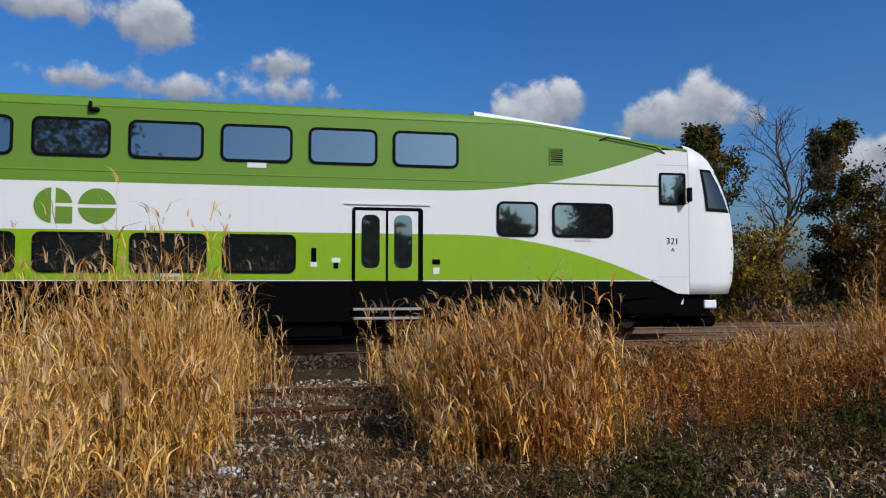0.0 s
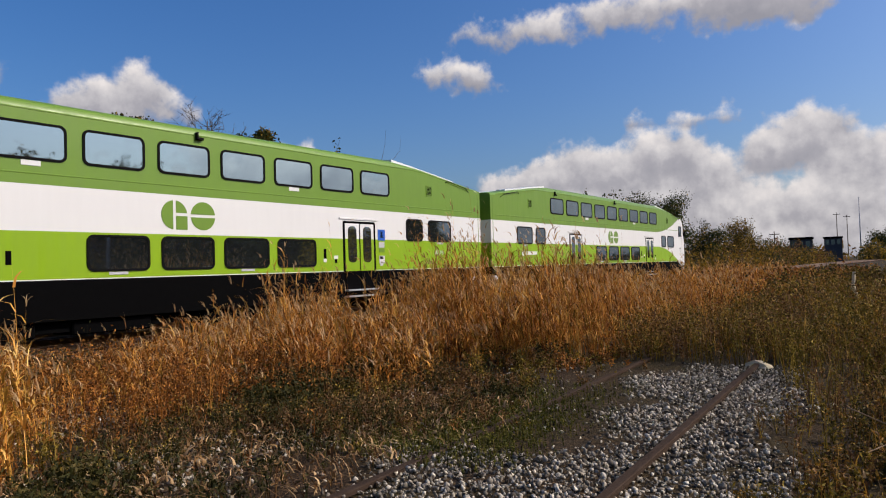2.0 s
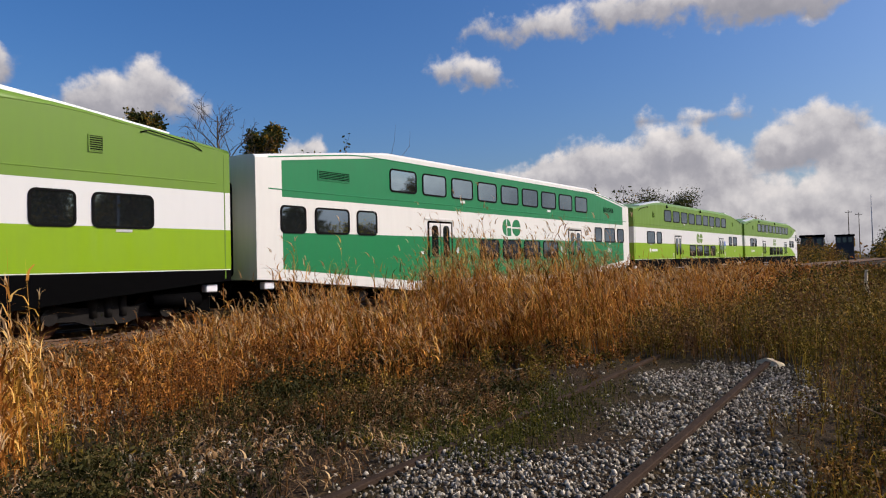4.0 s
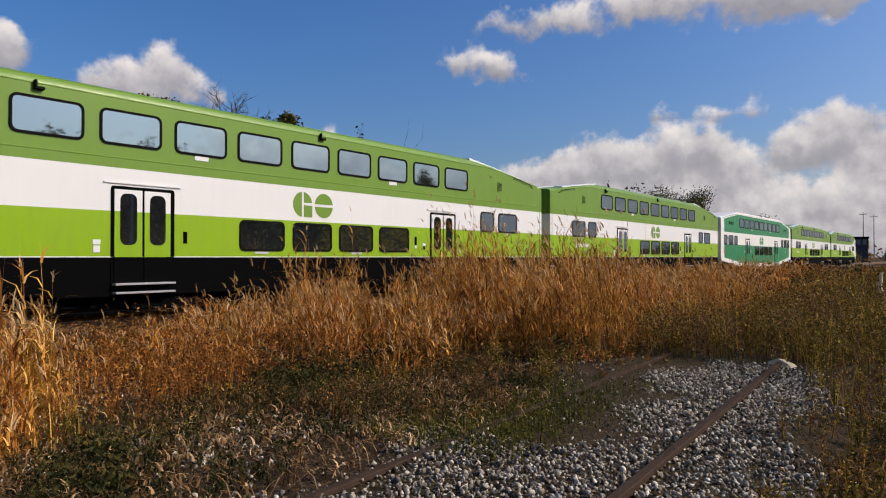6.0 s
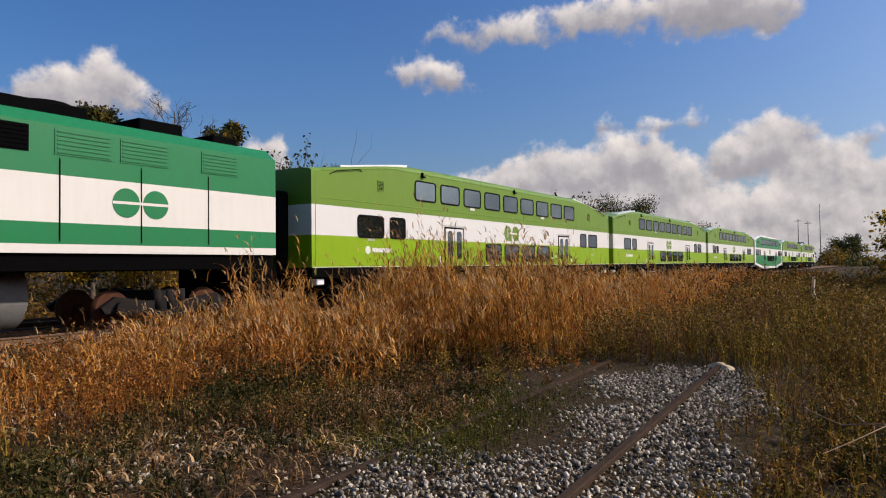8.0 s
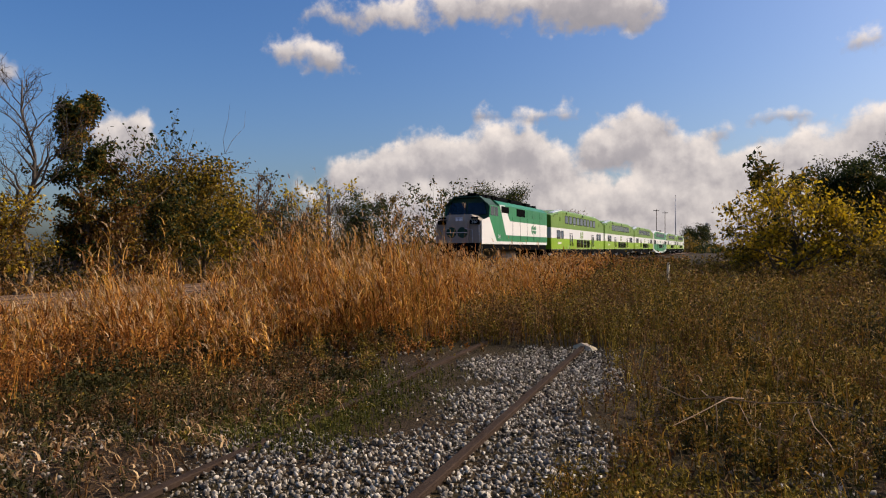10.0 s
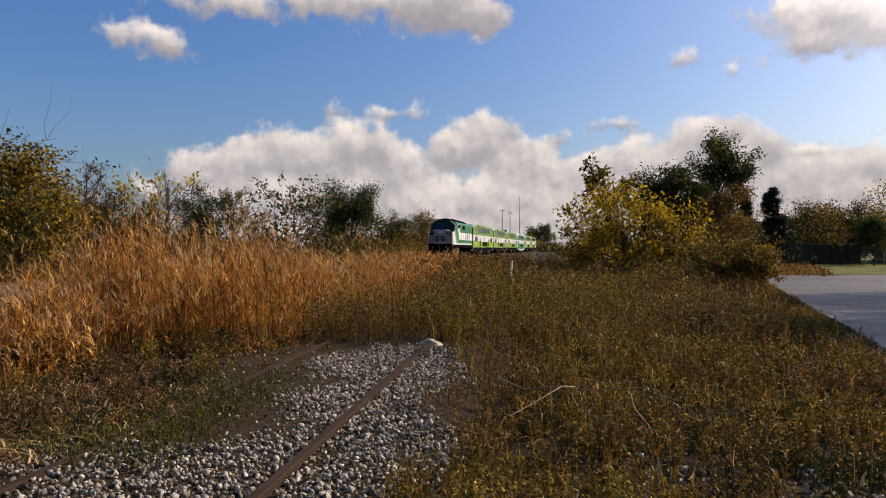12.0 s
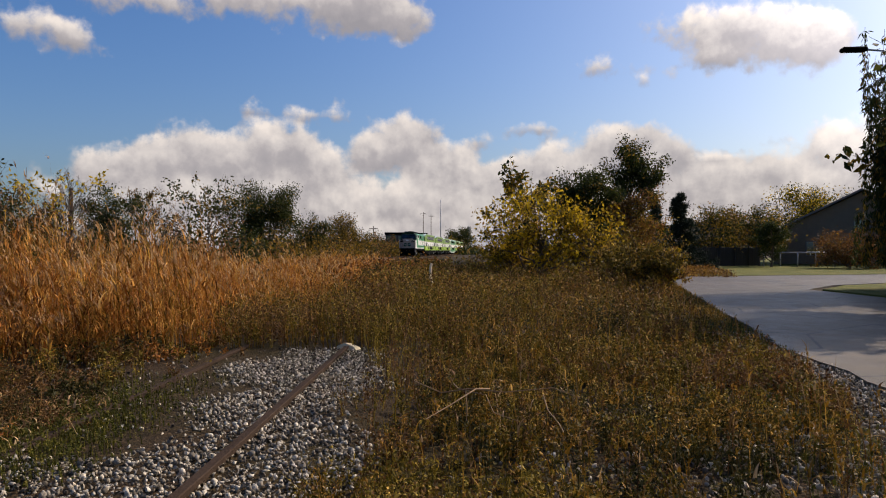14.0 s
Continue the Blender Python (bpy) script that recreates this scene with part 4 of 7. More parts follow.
        lettering(number, 0.2, BLACK, c, pose(CAR / 2 - 1.0, -SIDE - 0.006, 2.17, 90), "black fleet number")
        lettering("A", 0.12, BLACK, c, pose(CAR / 2 - 1.0, -SIDE - 0.006, 1.99, 90), "small black letter")
    return c


def cab_nose(c, front):
    """The rounded white driving end with windscreen, cab door and lamps."""
    zs = [1.03, 1.3, 1.6, 1.9, 2.2, 2.5, 2.7, 2.9, 3.1, 3.3, 3.5, 3.75, 4.0, 4.15, 4.26, 4.32]
    fx = [0.80, 0.92, 0.96, 0.98, 0.97, 0.95, 0.92, 0.88, 0.82, 0.74, 0.64, 0.48, 0.26, 0.08, -0.14, -0.40]
    bm = bmesh.new()
    rings = []
    for z, f in zip(zs, fx):
        xf = CAR / 2 + f
        w = SIDE - 0.55 * max(0, (z - 3.9) / 0.4) ** 2 * 0.4
        ring = [bm.verts.new((front, -w, z))]
        for k in range(1, 40):
            a = math.pi * k / 40
            ring.append(bm.verts.new((front + (xf - front + 0.001) * math.sin(a) ** 0.7, -w * math.copysign(abs(math.cos(a)) ** 0.7, math.cos(a)), z)))
        ring.append(bm.verts.new((front, w, z)))
        rings.append(ring)
    for p, q in zip(rings, rings[1:]):
        for k in range(40):
            bm.faces.new((p[k], p[k + 1], q[k + 1], q[k])).smooth = True
    bm.faces.new(rings[0][::-1])
    bm.faces.new(rings[-1])
    nose = part("cab_nose", bm, WHITE, c, "white moulded driving cab nose")

    def patch(name, z0, z1, low, high, proud, mat, parent):
        """A pane or rubber that follows the nose between two heights; low and high give its sides as turns round the plan."""
        bm = bmesh.new()
        rows = []
        for k in range(7):
            g = k / 6
            z = z0 + (z1 - z0) * g
            reach = CAR / 2 + float(np.interp(z, zs, fx)) - front
            a0, a1 = (low[i] + (high[i] - low[i]) * g for i in (0, 1))
            row = []
            for n in range(9):
                a = a0 + (a1 - a0) * n / 8
                row.append(bm.verts.new((front + (reach + proud) * math.sin(a) ** 0.7, -(SIDE + proud) * math.copysign(abs(math.cos(a)) ** 0.7, math.cos(a)), z)))
            rows.append(row)
        for p, q in zip(rows, rows[1:]):
            for n in range(8):
                bm.faces.new((p[n], p[n + 1], q[n + 1], q[n])).smooth = True
        return part(name, bm, mat, parent)

    # quarter panes at both corners, the windscreen between them
    for flip in (False, True):
        turn = (lambda a: (math.pi - a[1], math.pi - a[0])) if flip else (lambda a: a)
        fr = patch("window_frame", 2.84, 3.76, turn((0.165, 0.72)), turn((0.15, 0.42)), 0.012, RUBBER, nose)
        patch("pane", 2.91, 3.70, turn((0.20, 0.64)), turn((0.19, 0.38)), 0.018, CAB_GLASS, fr)
    fr = patch("window_frame", 2.84, 3.76, (0.86, math.pi - 0.86), (0.62, math.pi - 0.62), 0.012, RUBBER, nose)
    patch("windscreen", 2.90, 3.70, (0.91, math.pi - 0.91), (0.67, math.pi - 0.67), 0.02, CAB_GLASS, fr)
    bm = bmesh.new()
    slab(bm, [(CAR / 2 - 1.5, 1.325), (CAR / 2 - 0.9, 1.05), (front, 1.03), (front, 1.325)], -SIDE + 0.002, SIDE - 0.002)
    part("chin_plate", bm, WHITE, c)
    bm = bmesh.new()
    rim(bm, rounded(0.62, 0.70, 0.05), rounded(0.52, 0.6, 0.04), -0.02, 0.0)
    fr = part("window_frame", bm, RUBBER, c)
    fr.matrix_basis = pose(CAR / 2 - 0.99, -SIDE, 3.31)
    bm = bmesh.new()
    slab(bm, rounded(0.53, 0.61, 0.04), -0.01, 0.0)
    part("pane", bm, GLASS, fr)
    bm = bmesh.new()
    rod(bm, [(CAR / 2 - 0.72, -SIDE, 2.98), (CAR / 2 - 0.70, -SIDE - 0.16, 3.0), (CAR / 2 - 0.70, -SIDE - 0.18, 3.3)], 0.014, 5)
    box(bm, CAR / 2 - 0.73, CAR / 2 - 0.66, -SIDE - 0.26, -SIDE - 0.12, 3.02, 3.32, 0, 0.01)
    part("wing_mirror", bm, RUBBER, c)
    bm = bmesh.new()
    for x0, x1, z0, z1 in ((-0.615, -0.6, 1.1, 4.2), (-1.36, -0.62, 3.82, 3.835), (-1.36, -0.62, 1.4, 1.412)):
        box(bm, CAR / 2 + x0, CAR / 2 + x1, -SIDE - 0.004, -SIDE, z0, z1)
    part("panel_seam", bm, GREY_PLATE, c)
    for z in (1.5, 2.05):
        for y in (-1.22, -0.75, 0.75, 1.22):
            bm = bmesh.new()
            r0 = float(np.interp(z, zs, fx))
            a = math.acos(min(1, (abs(y) / SIDE) ** (1 / 0.7)))
            xx = front + (CAR / 2 + r0 - front) * math.sin(a) ** 0.7
            rod(bm, [(xx - 0.02, y, z), (xx + 0.02, y, z)], 0.035, 10)
            part("lift_eye", bm, GREY_PLATE, nose)
    bm = bmesh.new()
    box(bm, CAR / 2 - 1.3, CAR / 2 - 0.02, -1.38, 1.38, 0.5, 1.02, 0, 0.06)
    box(bm, CAR / 2 - 1.0, CAR / 2 + 0.25, -1.15, 1.15, 0.3, 0.62, 0, 0.08)
    slab(bm, [(CAR / 2 - 3.4, 1.3), (CAR / 2 - 1.4, 1.3), (CAR / 2 - 0.7, 1.0), (CAR / 2 - 0.9, 0.62), (CAR / 2 - 1.8, 0.62)], -1.44, 1.44)
    part("pilot", bm, BLACK, c)
    bm = bmesh.new()
    box(bm, CAR / 2 - 0.22, CAR / 2 + 0.08, -1.42, -1.3, 0.72, 0.9, 0, 0.02)
    part("end_lamp", bm, LAMP_GLASS, c)


def old_coach(name, label, number):
    """The older coach: deep green over and under a white band, with white ends, roof edge and sill."""
    c = empty(name, Matrix(), label, "train car", "cars of the commuter train")
    inner = HALF - 0.85
    edge = lambda x: min(4.60, roof_line(x) - 0.22)
    top = lambda x: roof_line(x) - 0.12
    sill = lambda x: floor_line(x) + 0.29
    band("sill_stripe", -HALF, HALF, floor_line, sill, OLD_WHITE, c)
    band("lower_side", -inner, inner, sill, lambda x: 2.25, OLD_GREEN, c)
    band("white_side", -inner, inner, lambda x: 2.25, lambda x: 3.17, OLD_WHITE, c)
    band("upper_side", -inner, inner, lambda x: 3.17, edge, OLD_GREEN, c)
    band("cant_rail", -inner, inner, edge, top, OLD_WHITE, c)
    for s in (-1, 1):
        band("end_frame", min(s * inner, s * HALF), max(s * inner, s * HALF), sill, top, OLD_WHITE, c, 0.3)
    roof_shell(-HALF, HALF, top, OLD_WHITE, c)
    for side in (-1, 1):
        for x in UPPERS:
            window("upper", x, c, side)
        for x in LOWS:
            window("low", x, c, side)
        for s in (-1, 1):
            window("mid", s * (CAR / 2 - 3.05), c, side)
            window("small", s * (CAR / 2 - 4.48), c, side)
            window("small", s * (CAR / 2 - 1.61), c, side)
        for x in DOORS:
            door_pair(c, x, [OLD_WHITE, OLD_GREEN, OLD_GREEN], side, 0.6)
        emblem(c, 0, OLD_GREEN, side=side)
    for x in (-9.75, 9.75):
        bogie(c, x)
    for s in (-1, 1):
        vestibule_end(c, s * HALF, s, BLACK)
        louvre(c, s * (CAR / 2 - 3.14), 3.86, 1.26, 0.28, OLD_GREEN)
    fit = [(DOORS[0] - 0.98, 1.78, 0.17, 0.09, BLACK), (DOORS[0] - 0.98, 1.68, 0.19, 0.08, OLD_WHITE), (DOORS[0] - 1.42, 1.9, 0.16, 0.2, OLD_WHITE), (DOORS[0] - 1.42, 1.72, 0.14, 0.09, OLD_WHITE), (DOORS[0] - 1.06, 1.2, 0.15, 0.16, GREY_PLATE),
           (DOORS[0] + 0.92, 1.56, 0.13, 0.14, OLD_WHITE), (DOORS[0] + 1.06, 1.36, 0.15, 0.13, GREY_PLATE), (DOORS[1] - 1.0, 1.72, 0.19, 0.1, OLD_WHITE), (DOORS[1] + 1.0, 1.8, 0.16, 0.2, OLD_WHITE), (UPPERS[2], 3.52, 0.3, 0.1, OLD_WHITE), (UPPERS[6], 3.52, 0.3, 0.1, OLD_WHITE), (CAR / 2 - 3.05, 2.16, 0.3, 0.06, OLD_WHITE)]
    small_fittings(c, fit, OLD_GREEN)
    underframe(c)
    lettering(number, 0.26, OLD_WHITE, c, pose(CAR / 2 - 3.1, -SIDE - 0.006, 1.82, 90), "white fleet number")
    return c


def locomotive():
    """The diesel at the tail, its cab facing back down the line (towards -x). Its own x = 0 is the coupling with the last coach."""
    c = empty("locomotive", Matrix(), "green and white diesel locomotive pushing at the tail", "locomotive", "cars of the commuter train")
    x_rear, x_nose, x_cab = -1.0, -16.75, -15.35
    W, LO, HI = 1.5, 1.74, 4.35

    def hood(name, outline, y0, y1, mat, label=""):
        bm = bmesh.new()
        slab(bm, outline, y0, y1)
        return part(name, bm, mat, c, label)
    # hull, then its painted panels a little proud of it
    bm = bmesh.new()
    box(bm, -13.3, x_rear, -W + 0.03, W - 0.03, LO, 4.22)
    sec = [(-W + 0.03, 4.22), (-1.15, 4.5), (1.15, 4.5), (W - 0.03, 4.22)]
    a = [bm.verts.new((-13.3, y, z)) for y, z in sec]
    b = [bm.verts.new((x_rear, y, z)) for y, z in sec]
    bm.faces.new(a)
    bm.faces.new(b[::-1])
    for k in range(3):
        bm.faces.new((a[k], b[k], b[k + 1], a[k + 1]))
    part("engine_hood", bm, OLD_GREEN, c)
    for s in (-1, 1):
        y0, y1 = sorted((s * (W - 0.03), s * W))
        hood("white_panel", [(-11.9, 2.27), (x_rear, 2.27), (x_rear, 3.22), (-11.05, 3.22), (-12.2, 4.22), (-13.25, 4.22)], y0, y1, OLD_WHITE)
        hood("green_panel", [(-11.05, 3.22), (x_rear, 3.22), (x_rear, 4.22), (-12.2, 4.22)], y0, y1, OLD_GREEN)
        hood("green_sill", [(-11.6, LO + 0.1), (x_rear, LO + 0.1), (x_rear, 2.27), (-11.9, 2.27)], y0, y1, OLD_GREEN)
        hood("cab_side", [(-13.9, LO + 0.1), (-11.6, LO + 0.1), (-13.25, 4.08), (-13.3, 4.1), (x_cab + 0.17, 4.1), (x_cab, 3.34)], y0, y1, OLD_GREEN)
        hood("nose_side", [(x_nose, LO + 0.1), (-13.9, LO + 0.1), (x_cab, 3.34), (x_nose, 3.08)], y0, y1, OLD_WHITE)
        hood("sill_stripe", [(x_nose, LO - 0.08), (x_rear, LO - 0.08), (x_rear, LO + 0.1), (x_nose, LO + 0.1)], y0, y1 + s * 0.01 if s > 0 else y1, OLD_WHITE)
        for xa, xb, z0, z1 in ((-12.9, -11.3, 3.72, 4.14), (-9.5, -7.4, 3.62, 4.14), (-6.9, -5.7, 3.62, 4.14), (-5.5, -4.3, 3.62, 4.14), (-3.4, -2.3, 3.62, 4.14)):
            bm = bmesh.new()
            box(bm, xa, xb, min(s * W, s * (W + 0.015)), max(s * W, s * (W + 0.015)), z0, z1)
            for k in range(6):
                zc = z0 + 0.05 + k * (z1 - z0 - 0.1) / 5
                box(bm, xa + 0.04, xb - 0.04, min(s * (W + 0.015), s * (W + 0.03)), max(s * (W + 0.015), s * (W + 0.03)), zc - 0.012, zc + 0.012)
            part("air_intake", bm, BLACK if xa < -7 else OLD_GREEN, c)
        for xa in (-10.4, -8.6, -6.8, -5.0, -3.2):
            bm = bmesh.new()
            box(bm, xa - 0.012, xa + 0.012, min(s * W, s * (W + 0.012)), max(s * W, s * (W + 0.012)), 1.9, 3.55)
            part("hood_door_seam", bm, BLACK, c)
        for xa, xb in ((-15.1, -14.35), (-14.25, -13.65)):
            bm = bmesh.new()
            box(bm, xa, xb, min(s * W, s * (W + 0.012)), max(s * W, s * (W + 0.012)), 3.46, 4.04, 0, 0.004)
            part("cab_window", bm, CAB_GLASS, c)
    # nose block and cab, both with chamfered shoulders and raked fronts
    def prism(name, section, x_at, x_end, mat):
        bm = bmesh.new()
        a = [bm.verts.new((x_at(z), y, z)) for y, z in section]
        b = [bm.verts.new((x_end, y, z)) for y, z in section]
        n = len(a)
        bm.faces.new(a[::-1])
        bm.faces.new(b)
        for k in range(n):
            bm.faces.new((a[k], a[(k + 1) % n], b[(k + 1) % n], b[k]))
        bmesh.ops.recalc_face_normals(bm, faces=bm.faces)
        return part(name, bm, mat, c)
    w = W - 0.03
    prism("short_hood", [(-w, LO), (-w, 3.02), (-0.72, 3.46), (0.72, 3.46), (w, 3.02), (w, LO)], lambda z: x_nose + 0.16 * max(0.0, z - 2.6), -13.3, GRIMY_SHADED_WHITE)
    prism("cab", [(-w, 3.0), (-w, 4.06), (-0.82, 4.62), (0.82, 4.62), (w, 4.06), (w, 3.0)], lambda z: x_cab + 0.28 * max(0.0, z - 3.4), -13.2, OLD_GREEN_SHADED)
    prism("brow", [(-w - 0.02, 4.02), (-0.84, 4.60), (0.84, 4.60), (w + 0.02, 4.02), (w + 0.02, 4.09), (0.84, 4.68), (-0.84, 4.68), (-w - 0.02, 4.09)], lambda z: x_cab - 0.02, -14.9, OLD_GREEN_SHADED)
    # hooded lamps and a grille on the nose's upper face
    bm = bmesh.new()
    box(bm, x_nose + 0.02, x_nose + 0.12, -0.24, 0.24, 2.98, 3.3, 0, 0.03)
    part("headlight_box", bm, GREY_PLATE, c)
    bm = bmesh.new()
    for y in (-0.11, 0.11):
        rod(bm, [(x_nose - 0.005, y, 3.14), (x_nose + 0.03, y, 3.14)], 0.085, 12)
    part("headlight", bm, LAMP_GLASS, c)
    bm = bmesh.new()
    box(bm, x_nose - 0.35, x_nose, -1.46, 1.46, 1.62, 1.72, 0, 0.01)
    part("footboard", bm, BLACK, c)
    for y in (-0.68, 0.68):
        bm = bmesh.new()
        vs = [(x_cab + 0.0, y - 0.64, 3.5), (x_cab + 0.0, y + 0.64, 3.5), (x_cab + 0.19, y + (0.42 if y > 0 else 0.62), 4.26), (x_cab + 0.19, y - (0.62 if y > 0 else 0.42), 4.26)]
        f = bm.faces.new([bm.verts.new(v) for v in vs])
        bmesh.ops.solidify(bm, geom=[f], thickness=0.02)
        part("windscreen", bm, CAB_GLASS, c)
    bm = bmesh.new()
    slab(bm, [(x_nose - 0.28, 1.0), (x_nose - 0.28, 3.05), (x_nose, 3.05), (x_nose, 1.0)], -0.7, 0.7)
    part("nose_door", bm, GRIMY_SHADED_WHITE, c)
    for y, r in ((-0.36, 0.33), (0.36, 0.33)):
        bm = bmesh.new()
        rod(bm, [(x_nose - 0.30, y, 2.35), (x_nose - 0.28, y, 2.35)], r, 24)
        part("emblem", bm, OLD_GREEN_SHADED, c)
        bm = bmesh.new()
        box(bm, x_nose - 0.306, x_nose - 0.30, y - 0.33, y + 0.33, 2.33, 2.37)
        part("emblem_bar", bm, OLD_WHITE, c)
    for y in (-1.05, 1.05):
        bm = bmesh.new()
        box(bm, x_nose - 0.07, x_nose + 0.05, y - 0.3, y + 0.3, 2.86, 3.12, 0, 0.02)
        part("number_board", bm, BLACK, c)
        bm = bmesh.new()
        for dy in (-0.16, 0.0, 0.16):
            rod(bm, [(x_nose - 0.06, y + dy, 3.24), (x_nose + 0.05, y + dy, 3.24)], 0.065, 10)
        part("class_lamp", bm, BLACK, c)
    lettering("560", 0.25, OLD_WHITE, c, pose(x_nose - 0.074, -1.05, 2.99, 90, 0, -90), "white fleet number on the number board")
    lettering("560", 0.34, OLD_WHITE, c, pose(-13.35, -W - 0.005, 2.15, 90), "white fleet number on the cab side")
    emblem_x = -5.0
    for sgn in (-1, 1):
        bm = bmesh.new()
        rod(bm, [(emblem_x + sgn * 0.36, -W - 0.012, 2.76), (emblem_x + sgn * 0.36, -W, 2.76)], 0.32, 20)
        part("emblem", bm, OLD_GREEN, c)
    bm = bmesh.new()
    box(bm, emblem_x - 0.68, emblem_x + 0.68, -W - 0.016, -W - 0.012, 2.73, 2.79)
    part("emblem_bar", bm, OLD_WHITE, c)
    bm = bmesh.new()
    rod(bm, [(x_nose - 0.05, -1.3, 2.1), (x_nose - 0.12, -1.3, 2.7), (x_nose - 0.02, -1.3, 2.78)], 0.018, 6)
    part("grab_iron", bm, GREY_PLATE, c)
    # roof gear
    for x, w, h2 in ((-14.4, 0.7, 0.24), (-13.4, 0.9, 0.3), (-12.4, 0.4, 0.34), (-10.6, 2.6, 0.26), (-7.2, 2.8, 0.28), (-4.0, 1.2, 0.3), (-2.1, 0.8, 0.22)):
        bm = bmesh.new()
        box(bm, x - w / 2, x + w / 2, -0.8, 0.8, 4.46, 4.55 + h2, 0, 0.03)
        part("roof_hatch", bm, BLACK, c)
    for x in (-10.9, -9.4, -7.9, -6.4):
        bm = bmesh.new()
        rod(bm, [(x, 0, 4.7), (x, 0, 4.92)], [0.62, 0.6], 16)
        part("radiator_fan", bm, BLACK, c)
    bm = bmesh.new()
    rod(bm, [(-15.0, -0.3, 4.6), (-15.0, -0.3, 4.82)], 0.03)
    for y in (-0.5, -0.3, -0.1):
        rod(bm, [(-15.25, y, 4.8), (-14.7, y, 4.82)], [0.09, 0.03], 8)
    part("horn", bm, BLACK, c)
    for s in (-1, 1):
        for x in (-16.9, -16.55):
            bm = bmesh.new()
            rod(bm, [(x, s * 1.42, 1.0), (x, s * 1.42, 2.75), (x + 0.2, s * 1.42, 2.9)], 0.02, 6)
            part("handrail", bm, GREY_PLATE, c)
        bm = bmesh.new()
        rod(bm, [(-17.0, s * 1.0, 1.2), (-17.05, s * 1.0, 2.5), (-17.05, s * 0.5, 2.6)], 0.02, 6)
        part("handrail", bm, GREY_PLATE, c)
    bm = bmesh.new()
    box(bm, -17.1, x_rear, -1.42, 1.42, 1.28, 1.66, 0, 0.03)
    slab(bm, [(-17.25, 0.3), (-17.05, 1.3), (-16.2, 1.3), (-16.2, 0.3)], -1.4, 1.4)
    slab(bm, [(-1.9, 0.3), (-1.9, 1.3), (-0.9, 1.3), (-0.7, 0.3)], -1.4, 1.4)
    box(bm, -17.6, -17.1, -0.16, 0.16, 0.75, 1.0, 0, 0.03)
    box(bm, -0.9, -0.1, -0.16, 0.16, 0.75, 1.0, 0, 0.03)
    part("frame", bm, BLACK, c)
    bm = bmesh.new()
    rod(bm, [(-11.2, 0, 0.82), (-7.0, 0, 0.82)], 0.72, 12)
    part("fuel_tank", bm, plain("grey_tank_paint", (0.12, 0.12, 0.12), 0.6), c)
    for x in (-13.9, -4.0):
        bogie(c, x)
    bm = bmesh.new()
    box(bm, x_rear - 0.02, x_rear + 0.32, -0.9, 0.9, 1.4, 4.1)
    part("gangway", bm, RUBBER, c)
    return c


TRAIN = [coach("cab_car", "white-nosed green bilevel driving coach leading the train", "321", True),
         coach("coach", "lime, white and apple-green bilevel coach behind the driving coach", "4519"),
         old_coach("old_coach", "older deep green and white bilevel coach", "2789"),
         coach("coach", "lime, white and apple-green bilevel coach behind the older one", ""),
         coach("coach", "lime, white and apple-green bilevel coach in mid train", ""),
         coach("coach", "lime, white and apple-green bilevel coach before the locomotive", "4162"),
         locomotive()]

# ---- trees ----
def tubes(lines, sides=5):
    """Tapered round limbs: lines of (points, radii), as corners and triangles."""
    V, T, n = [], [], 0
    ang = np.arange(sides) * 2 * math.pi / sides
    for pts, rad in lines:
        P = np.asarray(pts, float)
        d = np.gradient(P, axis=0)
        d /= np.linalg.norm(d, axis=1)[:, None] + 1e-9
        ref = np.where(np.abs(d[:, 2:3]) > 0.9, [[1.0, 0, 0]], [[0, 0, 1.0]])
        u = np.cross(d, ref)
        u /= np.linalg.norm(u, axis=1)[:, None] + 1e-9
        w = np.cross(d, u)
        ring = P[:, None] + np.asarray(rad, float)[:, None, None] * (u[:, None] * np.cos(ang)[None, :, None] + w[:, None] * np.sin(ang)[None, :, None])
        V.append(ring.reshape(-1, 3))
        k = len(P)
        for i in range(k - 1):
            a = n + i * sides + np.arange(sides)
            b = n + i * sides + (np.arange(sides) + 1) % sides
            T.append(np.stack([a, b, b + sides], 1))
            T.append(np.stack([a, b + sides, a + sides], 1))
        n += k * sides
    return np.concatenate(V), np.concatenate(T)


def leaf_quads(rng, pts, size, droop=0.3, slim=0.5):
    """A folded diamond for each point, turned at random."""
    n = len(pts)
    d = rng.normal(0, 1, (n, 3))
    d[:, 2] -= droop
    d /= np.linalg.norm(d, axis=1)[:, None]
    o = np.cross(d, rng.normal(0, 1, (n, 3)))
    o /= np.linalg.norm(o, axis=1)[:, None] + 1e-9
    nrm = np.cross(d, o)
    L = size * rng.uniform(0.6, 1.35, n)[:, None]
    mid = pts + d * L * 0.45
    V = np.stack([pts, mid + o * L * slim * 0.5 + nrm * L * 0.08, pts + d * L, mid - o * L * slim * 0.5 + nrm * L * 0.08], 1)
    i = 4 * np.arange(n)[:, None]
    T = np.concatenate([i + [[0, 1, 2]], i + [[0, 2, 3]]])
    return V.reshape(-1, 3), T


def merge(chunks):
    V, T, M, n = [], [], [], 0
    for v, t, m in chunks:
        V.append(v)
        T.append(t + n)
        M.append(np.full(len(t), m))
        n += len(v)
    return np.concatenate(V), np.concatenate(T), np.concatenate(M)


def crooked(rng, a, b, k, amp):
    t = np.linspace(0, 1, k)[:, None]
    p = np.asarray(a) * (1 - t) + np.asarray(b) * t
    p[1:-1] += rng.normal(0, amp, (k - 2, 3))
    return p


